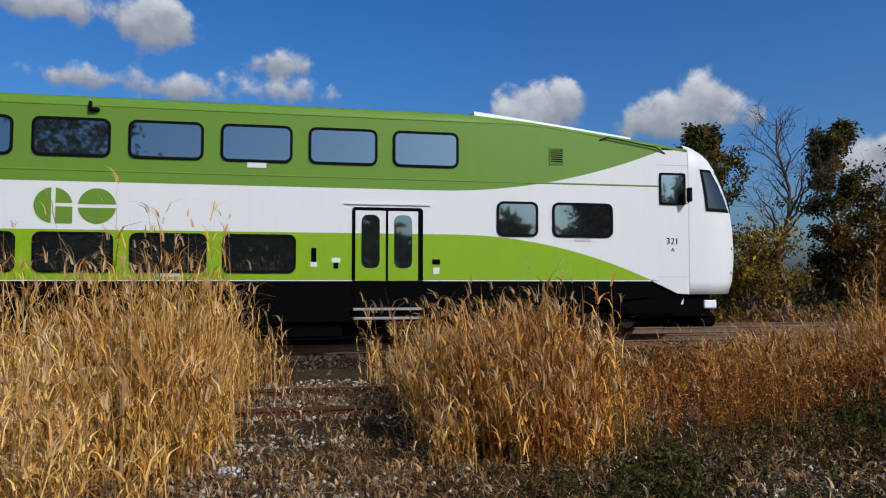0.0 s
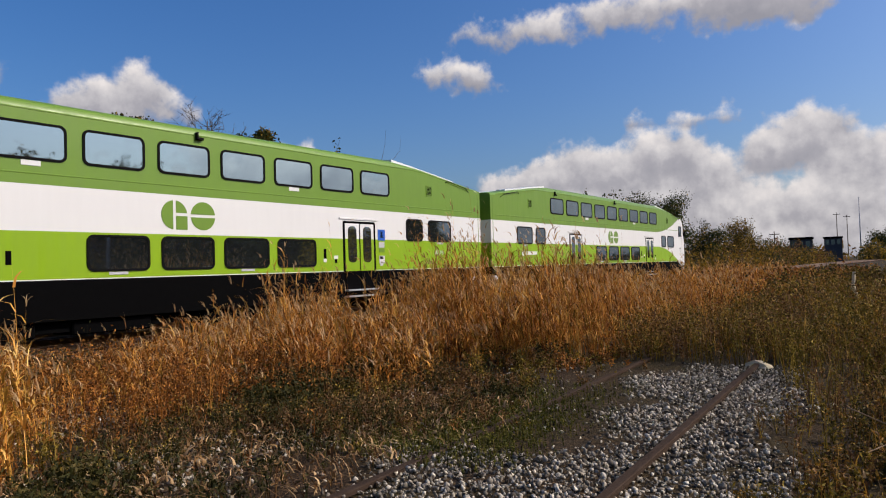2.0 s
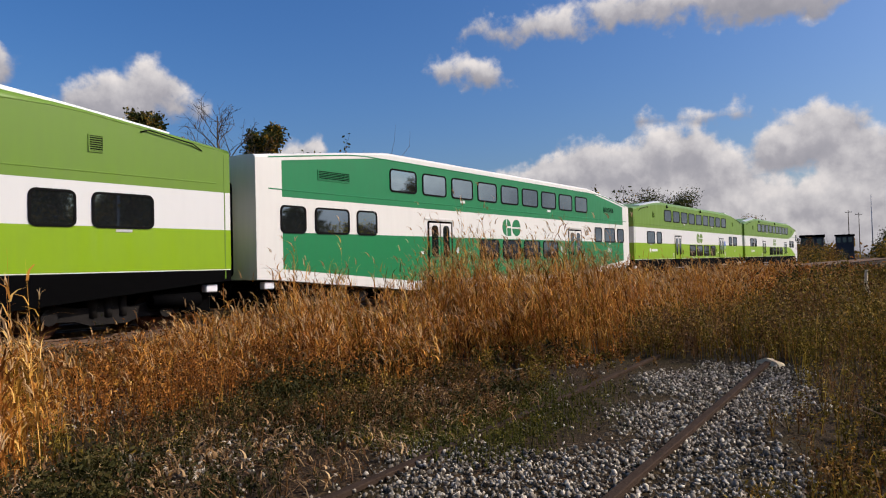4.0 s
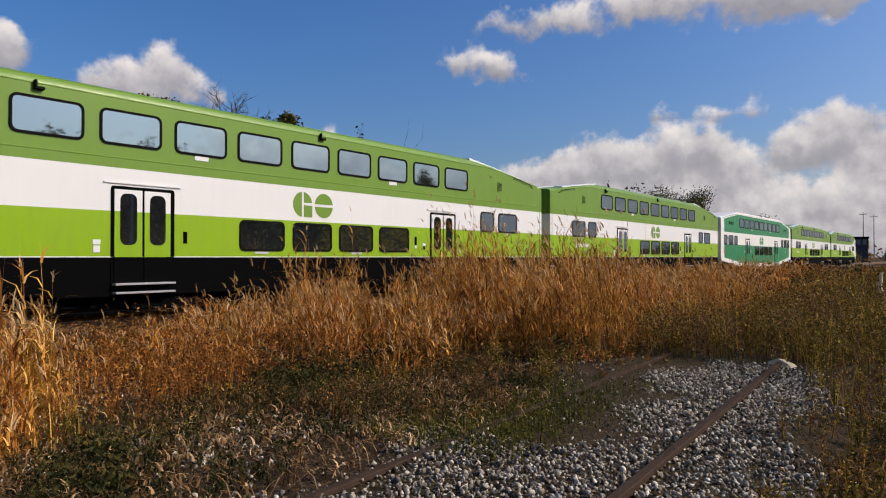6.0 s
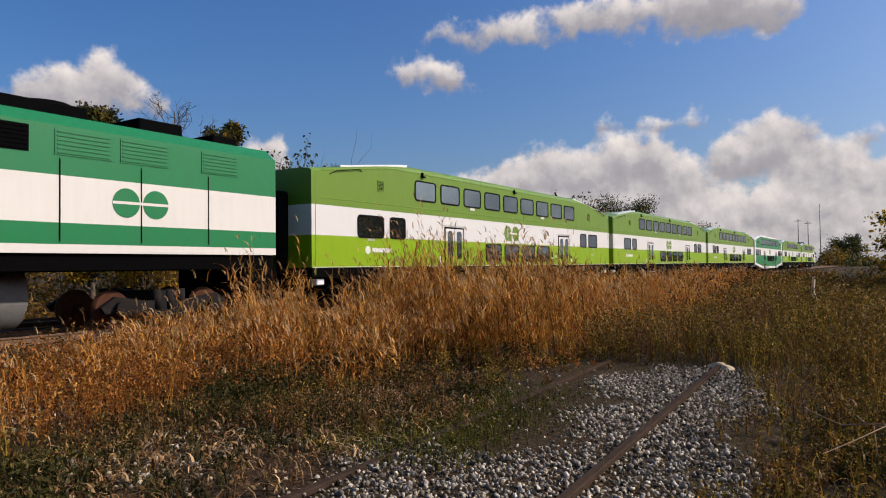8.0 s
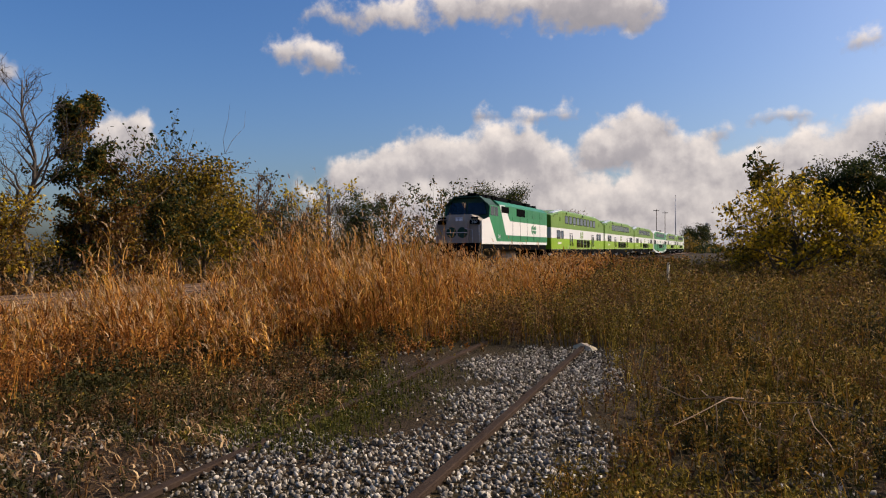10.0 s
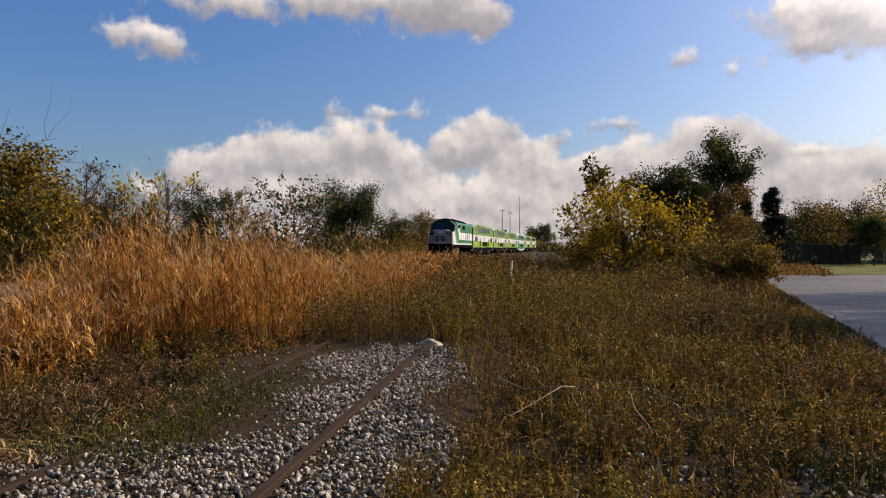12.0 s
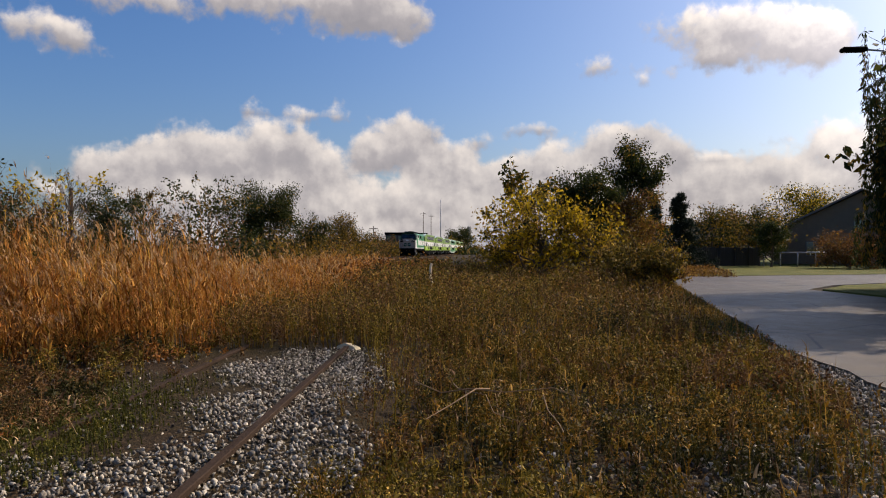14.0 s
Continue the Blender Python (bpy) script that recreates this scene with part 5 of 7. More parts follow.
def tree(name, label, x, y, h, seed, leaves=(), shape="round", count=3000, size=0.17, radius=0.0, base=None, lean=0.0, category="tree"):
    """One tree: trunk, limbs and twigs in one part, the crown's leaves in another."""
    rng = np.random.default_rng(seed)
    z0 = ground_height(min(x, 380), y) - 0.05 if base is None else base
    t = empty(name, pose(x, y, z0), label, category)
    R = radius or h * 0.36
    top = np.array([lean * h, rng.normal(0, 0.03) * h, h * {"sumac": 0.6, "round": 0.82, "shrub": 0.6}.get(shape, 0.97)])
    trunk = crooked(rng, (0, 0, 0), top, 7, 0.018 * h)
    r0 = 0.012 * h + 0.05
    lines = [(trunk, np.linspace(r0, 0.02, 7))]
    tips = []
    n1 = {"round": 26, "column": 34, "sumac": 13, "bare": 24, "spruce": 60, "willow": 22, "shrub": 30}[shape]
    for k in range(n1):
        f = (k + rng.uniform(0, 1)) / n1
        lo = {"round": 0.22, "column": 0.12, "sumac": 0.6, "bare": 0.28, "spruce": 0.06, "willow": 0.35, "shrub": 0.05}[shape]
        s = lo + (0.97 - lo) * f
        p = np.array([np.interp(s, np.linspace(0, 1, 7), trunk[:, i]) for i in range(3)])
        a = rng.uniform(0, 2 * math.pi)
        if shape == "round":
            L, up = R * (0.35 + 0.85 * math.sin(math.pi * min(1, 0.15 + 0.85 * f)) ** 0.7) * rng.uniform(0.7, 1.15), 0.35 + 0.5 * f
        elif shape == "column":
            L, up = R * (0.4 + 0.75 * math.sin(math.pi * (0.1 + 0.85 * f))) * rng.uniform(0.6, 1.2), 0.9
        elif shape == "sumac":
            L, up = R * rng.uniform(0.7, 1.15), 1.25 + 0.5 * rng.uniform()
        elif shape == "bare":
            L, up = R * (1.05 - 0.6 * f) * rng.uniform(0.7, 1.2), 1.15
        elif shape == "spruce":
            L, up = R * (1.03 - f) * rng.uniform(0.8, 1.1) + 0.05, -0.25
        elif shape == "shrub":
            L, up = R * rng.uniform(0.6, 1.1), 0.7
        else:
            L, up = R * rng.uniform(0.5, 1.0), 0.45
        q = p + np.array([math.cos(a), math.sin(a), up]) * L / math.hypot(1, up * 0.6)
        if shape in ("round", "shrub"):
            # limb ends lie within an uneven dome
            up = rng.uniform(-0.75, 1.0)
            mid, tall = (0.6, 0.4) if shape == "round" else (0.52, 0.48)
            k_out = rng.uniform(0.62, 1.08)
            flat = math.sqrt(1 - up * up) * k_out * R
            q = np.array([p[0] * 0.5 + flat * math.cos(a), p[1] * 0.5 + flat * math.sin(a), h * (mid + tall * up * k_out)])
            L = float(np.linalg.norm(q - p))
        q[2] = min(q[2], h * (1.0 if shape != "sumac" else rng.uniform(0.8, 0.97)))
        limb = crooked(rng, p, q, 5, 0.06 * L)
        lines.append((limb, np.linspace(max(0.012, r0 * (1 - s) * 0.55 + 0.012), 0.008, 5)))
        if shape == "willow":
            for j in range(14):
                g = np.array([np.interp(rng.uniform(0.3, 1), np.linspace(0, 1, 5), limb[:, i]) for i in range(3)]) + rng.normal(0, 0.3, 3)
                e = g + np.array([rng.normal(0, 0.25), rng.normal(0, 0.25), -min(g[2] - 1.2, rng.uniform(2.5, 6.0))])
                st = crooked(rng, g, e, 5, 0.08)
                lines.append((st, np.linspace(0.006, 0.003, 5)))
                tips += [st[0] * (1 - u) + st[-1] * u for u in np.linspace(0.05, 1, 12)]
            continue
        for j in range({"round": 5, "column": 5, "sumac": 3, "bare": 7, "spruce": 5, "shrub": 4}[shape]):
            u = rng.uniform(0.35, 1.0)
            g = np.array([np.interp(u, np.linspace(0, 1, 5), limb[:, i]) for i in range(3)])
            dv = (q - p) / (np.linalg.norm(q - p) + 1e-6) * 0.7 + rng.normal(0, 0.5, 3) + (0, 0, 0.25 if shape != "spruce" else -0.1)
            l2 = (R * 0.8 if shape in ("round", "shrub") else L) * rng.uniform(0.25, 0.5)
            e = g + dv * l2
            tw = crooked(rng, g, e, 4, 0.06 * l2)
            lines.append((tw, np.linspace(0.012, 0.004, 4)))
            tips += [tw[-1], tw[-2], tw[1]] if shape != "sumac" else [tw[-1], tw[-1], tw[-2]]
            if shape == "bare":
                for _ in range(3):
                    e2 = tw[2] + rng.normal(0, 0.5, 3) * l2 * 0.7 + (0, 0, 0.2 * l2)
                    lines.append((crooked(rng, tw[2], e2, 3, 0.03 * l2), np.linspace(0.007, 0.003, 3)))
        if shape == "spruce":
            tips += [limb[i] for i in (1, 2, 3, 4)]
    v, tr = tubes(lines)
    tk = arrays("trunk", v, tr, [BARK], smooth=True)
    tk.parent = t
    if leaves:
        tips = np.array(tips)
        spread = {"round": 0.17, "column": 0.17, "sumac": 0.085, "bare": 0.06, "spruce": 0.045, "willow": 0.03, "shrub": 0.15}[shape] * (R if shape != "spruce" else R * 1.6)
        pts = tips[rng.integers(0, len(tips), count)] + np.clip(rng.normal(0, 0.8, (count, 3)), -1.25, 1.25) * spread * (1, 1, 0.75)
        pts = pts[(pts[:, 2] > 0.1) & (pts[:, 2] < h * rng.uniform(0.95, 1.12, len(pts)))]
        low = pts[:, 2] / h
        mats, chunks = [m for m, _ in leaves], []
        weight = np.array([w for _, w in leaves])
        pick = rng.uniform(0, 1, len(pts)) * 0.6 + 0.4 * (0.5 + 0.5 * np.sin(pts[:, 0] * 1.7 + seed) * np.cos(pts[:, 1] * 1.3 + pts[:, 2] * 1.9))
        pick = np.clip((pick - 0.12) / 0.76 + (0.25 - 0.5 * low) * 0.5, 0, 0.999)
        idx = np.searchsorted(np.cumsum(weight) / weight.sum(), pick)
        for k in range(len(mats)):
            sel = pts[idx == k]
            if len(sel):
                lv, lt = leaf_quads(rng, sel, size, 0.5 if shape != "willow" else 2.5, 0.5 if shape not in ("spruce", "willow") else 0.2)
                chunks.append((lv, lt, k))
        v, tr, mi = merge(chunks)
        cr = arrays("crown", v, tr, mats, mi)
        cr.parent = t
    return t


def at(az, dist):
    return dist * math.cos(radians(az)), dist * math.sin(radians(az))


def rise(el, dist, ground=-0.45):
    """The height of a thing whose top is seen el degrees up at that distance."""
    return 1.315 + dist * math.tan(radians(el)) - ground


def plant_trees():
    DG, OL, YL, BR = LEAF_DARK, LEAF_OLIVE, LEAF_YELLOW, LEAF_BROWN
    rows = [
        # az, dist, top el, shape, leaves (most towards the top first), count, size, radius, label
        (59.4, 29.0, 11.7, "column", ((DG, 5), (OL, 5), (YL, 1)), 8000, 0.19, 1.15, "tall poplar turning from dark green to olive gold"),
        (65.5, 31.0, 7.2, "round", ((BR, 2), (OL, 4)), 3200, 0.2, 2.6, "olive and brown broadleaf tree behind the tracks"),
        (53.5, 29.0, 12.6, "bare", (), 0, 0.1, 2.1, "bare leafless tree with fine dark twigs"),
        (50.0, 29.5, 11.3, "column", ((DG, 6), (OL, 3), (BR, 3)), 8000, 0.19, 1.15, "tall dark poplar with brown lower leaves"),
        (55.8, 27.5, 5.0, "shrub", ((YL, 2), (OL, 5), (BR, 2)), 2600, 0.18, 1.9, "golden shrub below the bare tree"),
        (47.6, 27.0, 6.4, "shrub", ((BR, 4), (OL, 3)), 3000, 0.18, 1.9, "russet shrub beside the poplar"),
        (46.3, 32.0, 9.6, "sumac", ((DG, 2), (OL, 1)), 420, 0.2, 3.4, "thin tree with a few dark leaves at its twig ends"),
        (43.0, 33.0, 9.3, "sumac", ((DG, 2), (OL, 2)), 560, 0.2, 3.4, "thin tree with sparse dark leaves against the sky"),
        (41.2, 33.0, 7.3, "round", ((OL, 6), (YL, 2), (DG, 2)), 8500, 0.21, 3.0, "broad olive-gold tree behind the tracks"),
    ]
    rows += [
        (44.6, 30.0, 6.2, "round", ((OL, 4), (DG, 4)), 3600, 0.2, 2.2, "rounded dark olive tree behind the tracks"),
        (37.4, 36.0, 6.1, "bare", ((BR, 1),), 260, 0.16, 1.5, "slender nearly bare tree with a few brown leaves"),
        (35.6, 38.0, 4.3, "round", ((BR, 3), (DG, 4)), 3000, 0.2, 2.3, "dark brown-green tree in the thicket"),
        (33.6, 38.0, 6.2, "sumac", ((YL, 4), (DG, 1)), 520, 0.22, 2.4, "thin tree with yellow leaves at its top"),
        (31.7, 38.0, 5.5, "bare", (), 0, 0.1, 1.6, "bare grey tree without leaves in the thicket"),
        (29.3, 42.0, 4.6, "round", ((DG, 5), (OL, 1)), 3200, 0.2, 1.9, "dark green tree in the thicket"),
        (27.0, 42.0, 4.4, "bare", ((OL, 2), (BR, 2)), 900, 0.17, 1.8, "thin grey-brown tree losing its leaves"),
        (22.6, 50.0, 5.6, "sumac", ((DG, 3), (OL, 2)), 1100, 0.24, 3.4, "flat-topped sumac with leaves at its twig ends"),
        (20.9, 51.0, 5.3, "sumac", ((DG, 3), (OL, 1)), 700, 0.24, 2.6, "flat-topped thin sumac with dark leaves"),
    ]
    rows += [
        (17.8, 55.0, 5.1, "round", ((DG, 6), (OL, 1)), 8000, 0.24, 3.7, "rounded dark green tree beyond the tracks"),
        (25.0, 44.0, 2.6, "bare", (), 0, 0.1, 1.4, "small bare tree in the thicket"),
        (14.2, 72.0, 3.0, "round", ((DG, 4), (OL, 2)), 2000, 0.28, 2.3, "small dark tree far down the line"),
        (11.8, 80.0, 2.9, "round", ((OL, 4), (DG, 2)), 2200, 0.3, 3.0, "olive tree far down the line"),
        (2.5, 300.0, 1.85, "round", ((DG, 5), (OL, 1)), 2200, 0.8, 6.5, "dark tree beside the distant poles"),
        # towards the road
        (-1.9, 34.0, 4.3, "shrub", ((YL, 7), (OL, 3), (DG, 1)), 1000, 0.25, 1.5, "yellow-leaved shrubby tree at the edge of the weeds"),
        (-4.2, 32.0, 5.4, "shrub", ((YL, 8), (OL, 3), (DG, 1)), 1400, 0.26, 2.2, "yellow-leaved spreading tree at the edge of the weeds"),
        (-7.6, 33.0, 4.1, "shrub", ((YL, 6), (OL, 3), (DG, 1)), 1200, 0.25, 1.8, "yellow and olive tree at the edge of the weeds"),
        (-3.2, 37.0, 6.9, "sumac", ((DG, 3), (OL, 3), (YL, 1)), 1100, 0.28, 2.4, "thin green tree rising over the yellow ones"),
    ]
    rows += [
        (-7.6, 44.0, 6.2, "round", ((DG, 7), (OL, 1)), 7000, 0.26, 2.3, "dense dark green tree behind the yellow ones"),
        (-11.4, 48.0, 8.3, "round", ((OL, 1), (DG, 7)), 5200, 0.28, 2.1, "tall thinning dark tree with brown lower leaves"),
        (-10.8, 45.0, 4.6, "round", ((BR, 3), (OL, 4)), 2600, 0.24, 2.2, "brown-gold tree below the tall one"),
        (-13.0, 56.0, 4.4, "spruce", ((NEEDLE, 1),), 9000, 0.3, 2.0, "dark spruce near the fence"),
        (-15.1, 58.0, 4.7, "spruce", ((NEEDLE, 1),), 9000, 0.3, 2.2, "dark spruce with a pointed top near the fence"),
        (-17.2, 66.0, 3.3, "round", ((OL, 3), (DG, 3)), 2400, 0.3, 2.8, "olive garden tree behind the fence"),
        (-19.2, 74.0, 2.9, "round", ((DG, 2), (BR, 2), (OL, 3)), 2400, 0.32, 3.2, "autumn garden tree behind the fence"),
        (-20.6, 70.0, 3.2, "round", ((DG, 2), (OL, 2)), 2200, 0.3, 2.4, "green-gold garden tree beside the house"),
        (-23.4, 95.0, 4.3, "round", ((YL, 2), (DG, 3)), 3000, 0.4, 5.0, "large tree behind the house"),
    ]
    rows += [
        (-26.5, 62.0, 1.4, "shrub", ((BR, 5), (OL, 1)), 2400, 0.26, 2.6, "red-brown garden shrub before the house"),
        (-21.4, 64.0, 2.0, "column", ((DG, 1),), 2000, 0.22, 1.2, "dark clipped evergreen beside the house"),
        (-12.0, 25.0, 0.9, "shrub", ((WEED_OLIVE, 6), (OL, 2), (WEED, 2)), 4200, 0.12, 1.25, "bushy green-gold shrub beside the road"),
        (-14.3, 27.0, 0.7, "shrub", ((YL, 2), (BR, 2), (OL, 2)), 2000, 0.15, 0.6, "small yellow and rust shrub beside the road"),
        (-10.2, 28.0, 0.5, "shrub", ((OL, 3), (BR, 1)), 2400, 0.16, 1.2, "olive shrub among the weeds"),
    ]
    for i, (az, dist, el, shape, leaves, count, size, radius, label) in enumerate(rows):
        if az > 10:
            # keep clear of the tracks
            far = max(dist, 25.0 / math.sin(radians(az)))
            radius *= (far / dist) ** 0.4
            size *= (far / dist) ** 0.6
            dist = far
        if shape != "sumac":
            fine = 1.5 if dist > 42 else 1.35 if -9 < az < 0 else 1.0
            count, size = int(count * 2.0 * fine), size * 0.85 / fine ** 0.6
        x, y = at(az, dist)
        ground = ground_height(min(x, 380), y)
        h = rise(el, dist, ground)
        if shape == "sumac":
            h = h * 0.93
        name = "shrub" if shape == "shrub" else "spruce" if shape == "spruce" else "tree"
        tree(name, label, x, y, h, 100 + i, leaves, shape, count, size, radius, category=name)
    tree("tree", "leafy roadside tree that shades the asphalt", 17.8, -13.0, 8.4, 78, ((DG, 4), (OL, 2)), "round", 7500, 0.34, 2.5)
    tree("tree", "leafy tree at the corner lawn beside the road", 23.8, -15.4, 7.6, 79, ((DG, 3), (OL, 3)), "round", 5500, 0.34, 2.6)
    tree("tree", "tall dark tree across the road, mirrored in the coach panes", -13.5, -15.0, 11.5, 80, ((DG, 1),), "round", 5000, 0.4, 4.0)
    tree("willow", "weeping willow with long hanging strands beside the road", 25.6, -15.7, 9.6, 77, ((LEAF_DARK, 3), (LEAF_OLIVE, 1)), "willow", 40000, 0.25, 2.6, category="tree")


plant_trees()


def thicket(name, spots, label, mats, per=420, size=0.2, seed=3):
    """A low tangle of shrubs that nobody could count."""
    rng = np.random.default_rng(seed)
    chunks, lines = [], []
    for x, y, r, h in spots:
        z = ground_height(min(x, 380), y)
        n = int(per * (0.6 + 0.25 * r * h))
        a, q = rng.uniform(0, 2 * math.pi, n), rng.uniform(0, 1, n) ** 0.6
        zz = rng.uniform(0.03, 1, n) ** 0.75
        rad = r * q * (0.5 + 0.8 * np.sin(math.pi * np.clip(0.12 + 0.8 * zz, 0, 1))) * (1 + 0.3 * np.sin(3 * a + x))
        p = np.stack([x + rad * np.cos(a), y + rad * np.sin(a), z + zz * h * (0.8 + 0.3 * np.sin(a * 2 + y))], 1)
        v, t = leaf_quads(rng, p, size)
        chunks.append((v, t, int(rng.integers(0, len(mats)))))
        for _ in range(7):
            b = rng.uniform(0, 6.28)
            e = (x + r * 0.7 * math.cos(b), y + r * 0.7 * math.sin(b), z + h * rng.uniform(0.6, 1.12))
            lines.append((crooked(rng, (x + 0.2 * math.cos(b), y + 0.2 * math.sin(b), z), e, 4, 0.12), np.linspace(0.03, 0.006, 4)))
    v, t = tubes(lines, 4)
    chunks.append((v, t, len(mats)))
    v, t, m = merge(chunks)
    return tagged(arrays(name, v, t, list(mats) + [BARK], m), label, "thicket", kind="stuff")


def plant_thickets():
    rng = np.random.default_rng(11)
    spots = []
    for x in np.arange(3, 62, 1.5):
        for y0, h0 in ((24.6, 1.0), (27.5, 1.9), (31.5, 2.8)):
            spots.append((x + rng.normal(0, 0.6), y0 + rng.normal(0, 0.7), rng.uniform(1.1, 1.9), h0 * rng.uniform(0.75, 1.2)))
    for x in np.arange(36, 64, 1.8):
        spots.append((x + rng.normal(0, 0.6), 36.5 + rng.normal(0, 1.0), rng.uniform(1.6, 2.4), rng.uniform(3.6, 5.4)))
    thicket("thicket", spots, "olive, brown and rust undergrowth beyond the tracks", [LEAF_OLIVE, LEAF_BROWN, WEED_BROWN, LEAF_OLIVE, LEAF_DARK], 330, 0.17, 4)
    spots = []
    for x in np.arange(64, 215, 3.2):
        for y0, h0 in ((24.5, 3.6), (29.0, 5.4)):
            spots.append((x + rng.normal(0, 1), y0 + bend(x) + rng.normal(0, 1), rng.uniform(2.0, 3.0), h0 * rng.uniform(0.8, 1.2)))
    thicket("thicket", spots, "distant olive scrub along the line", [LEAF_OLIVE, LEAF_OLIVE, LEAF_DARK, LEAF_BROWN], 120, 0.4, 5)
    spots = []
    for x in np.arange(38, 150, 4.0):
        y = -1.0 - 0.1 * (x - 38) + rng.normal(0, 1.5)
        spots.append((x, y, rng.uniform(1.8, 2.8), rng.uniform(1.6, 2.6)))
    for x in np.arange(58, 110, 3.0):
        spots.append((x, -0.20 * x + rng.normal(0, 3), 2.6, rng.uniform(2.2, 3.6)))
    thicket("thicket", spots, "scrub between the railway and the gardens", [LEAF_OLIVE, WEED_BROWN, LEAF_DARK], 150, 0.3, 6)
    spots = []
    for k in range(26):
        az, d = rng.uniform(0.6, 3.6), rng.uniform(250, 330)
        x, y = at(az, d)
        spots.append((x, y, rng.uniform(3.0, 4.5), (1.2 + 5.5 * (az - 0.4) / 3.2) * rng.uniform(0.8, 1.1)))
    thicket("thicket", spots, "dark scrub beside the line far off", [LEAF_DARK, LEAF_OLIVE, LEAF_DARK], 40, 0.9, 7)
    # belt of woodland across the road behind the viewpoint, which the coach panes mirror
    spots = [(x + rng.normal(0, 2), -44 + rng.normal(0, 3), rng.uniform(3.5, 5.0), rng.uniform(6, 9)) for x in np.arange(-110, 68, 4.0)]
    thicket("far_woods", spots, "dark belt of trees across the road", [LEAF_DARK, LEAF_DARK, LEAF_DARK], 110, 1.9, 8)
    # horizon woods
    spots = []
    for k in range(150):
        a = rng.uniform(-35, 75)
        d = rng.uniform(260, 420)
        x, y = at(a, d)
        if abs(y - MAIN - bend(min(x, 400))) > 14:
            spots.append((x, y, rng.uniform(8, 12), rng.uniform(4.5, 7.5)))
    thicket("far_woods", spots, "distant woods on the horizon", [LEAF_DARK, LEAF_OLIVE, LEAF_BROWN], 7, 2.2, 9)


plant_thickets()


# ---- grass and weeds ----
def wave(x, y, s, k=0.0):
    """Soft patches between 0 and 1."""
    return 0.5 + 0.25 * (np.sin(x * s + 1.7 * np.sin(y * s * 0.8 + k)) + np.sin(y * s * 1.3 + 1.3 * np.sin(x * s * 0.6 + k * 2)))


def heights(x, y):
    return np.array([ground_height(a, b) for a, b in zip(x, y)])


def strips(rng, base, length, width, out, bow, segs=3, start=0.0):
    """Bent blades: from base, upwards, bowing over along the unit way `out`."""
    n = len(base)
    s = np.linspace(0, 1, segs + 1)[None, :]
    L, B = length[:, None], bow[:, None]
    rise_ = L * (s - 0.55 * B * s ** 2.2)
    side = L * B * 0.85 * s ** 1.8
    c = base[:, None] + np.stack([out[:, 0:1] * side, out[:, 1:2] * side, rise_], 2)
    a = rng.uniform(0, 2 * math.pi, n)
    w = np.stack([np.cos(a), np.sin(a), np.zeros(n)], 1)[:, None] * (width[:, None] * (1 - 0.9 * s ** 1.5))[:, :, None]
    V = np.stack([c - w, c + w], 2).reshape(n, -1, 3)
    i = np.arange(segs) * 2
    t = np.concatenate([np.stack([i, i + 1, i + 3], 1), np.stack([i, i + 3, i + 2], 1)])
    T = t[None] + (2 * (segs + 1) * np.arange(n))[:, None, None]
    return V.reshape(-1, 3), T.reshape(-1, 3)


def unit(a):
    return np.stack([np.cos(a), np.sin(a)], 1)


def reeds(name, x, y, h, label, mats, seed, leaves=4, plume=True, hue=None, lay=0.0, broad=1.0):
    """Tall grass: stalk, hanging leaves, feathery head."""
    rng = np.random.default_rng(seed)
    n = len(x)
    base = np.stack([x, y, heights(x, y)], 1)
    a = rng.normal(2.2, 0.9, n)
    out = unit(a)
    bow = np.abs(rng.normal(0.18, 0.14, n))
    kind = np.clip(wave(x, y, 0.55) * 0.55 + rng.uniform(0, 0.5, n), 0, 0.999) if hue is None else np.clip(hue + rng.normal(0, 0.08, n), 0, 0.999)
    kinds = (kind * (len(mats) - 1)).astype(int)
    bow = bow + lay
    chunks = []
    V, T = strips(rng, base, h, np.full(n, 0.0042), out, bow, 4)
    tri_kind = np.repeat(kinds, 8)
    chunks.append((V, T, tri_kind))
    for k in range(leaves):
        f = rng.uniform(0.08, 0.88, n)
        side = h * bow * 0.85 * f ** 1.8
        b = base + np.stack([out[:, 0] * side, out[:, 1] * side, h * (f - 0.55 * bow * f ** 2.2)], 1)
        V, T = strips(rng, b, np.minimum(h, 1.3) * rng.uniform(0.12, 0.36, n), rng.uniform(0.005, 0.013, n) * broad, unit(rng.uniform(0, 6.28, n)), rng.uniform(0.35, 1.5, n), 3)
        chunks.append((V, T, np.repeat(kinds, 6)))
    if plume:
        has = rng.uniform(0, 1, n) < 0.62
        m = has.sum()
        side = (h * bow * 0.85)[has]
        tip = base[has] + np.stack([out[has, 0] * side, out[has, 1] * side, h[has] * (1 - 0.55 * bow[has])], 1)
        nod = rng.uniform(0.1, 1.25, m)
        for k in range(4):
            V, T = strips(rng, tip - (0, 0, 0.05) + rng.normal(0, 0.008, (m, 3)), rng.uniform(0.12, 0.22, m), rng.uniform(0.004, 0.009, m), unit(a[has] + rng.normal(0, 0.3, m)), nod + rng.uniform(0, 0.25, m), 3)
            chunks.append((V, T, np.full(len(T), len(mats) - 1)))
    VV, TT, MM, c = [], [], [], 0
    for v, t, k in chunks:
        VV.append(v)
        TT.append(t + c)
        MM.append(k)
        c += len(v)
    return tagged(arrays(name, np.concatenate(VV), np.concatenate(TT), mats, np.concatenate(MM)), label, "grass", kind="stuff")


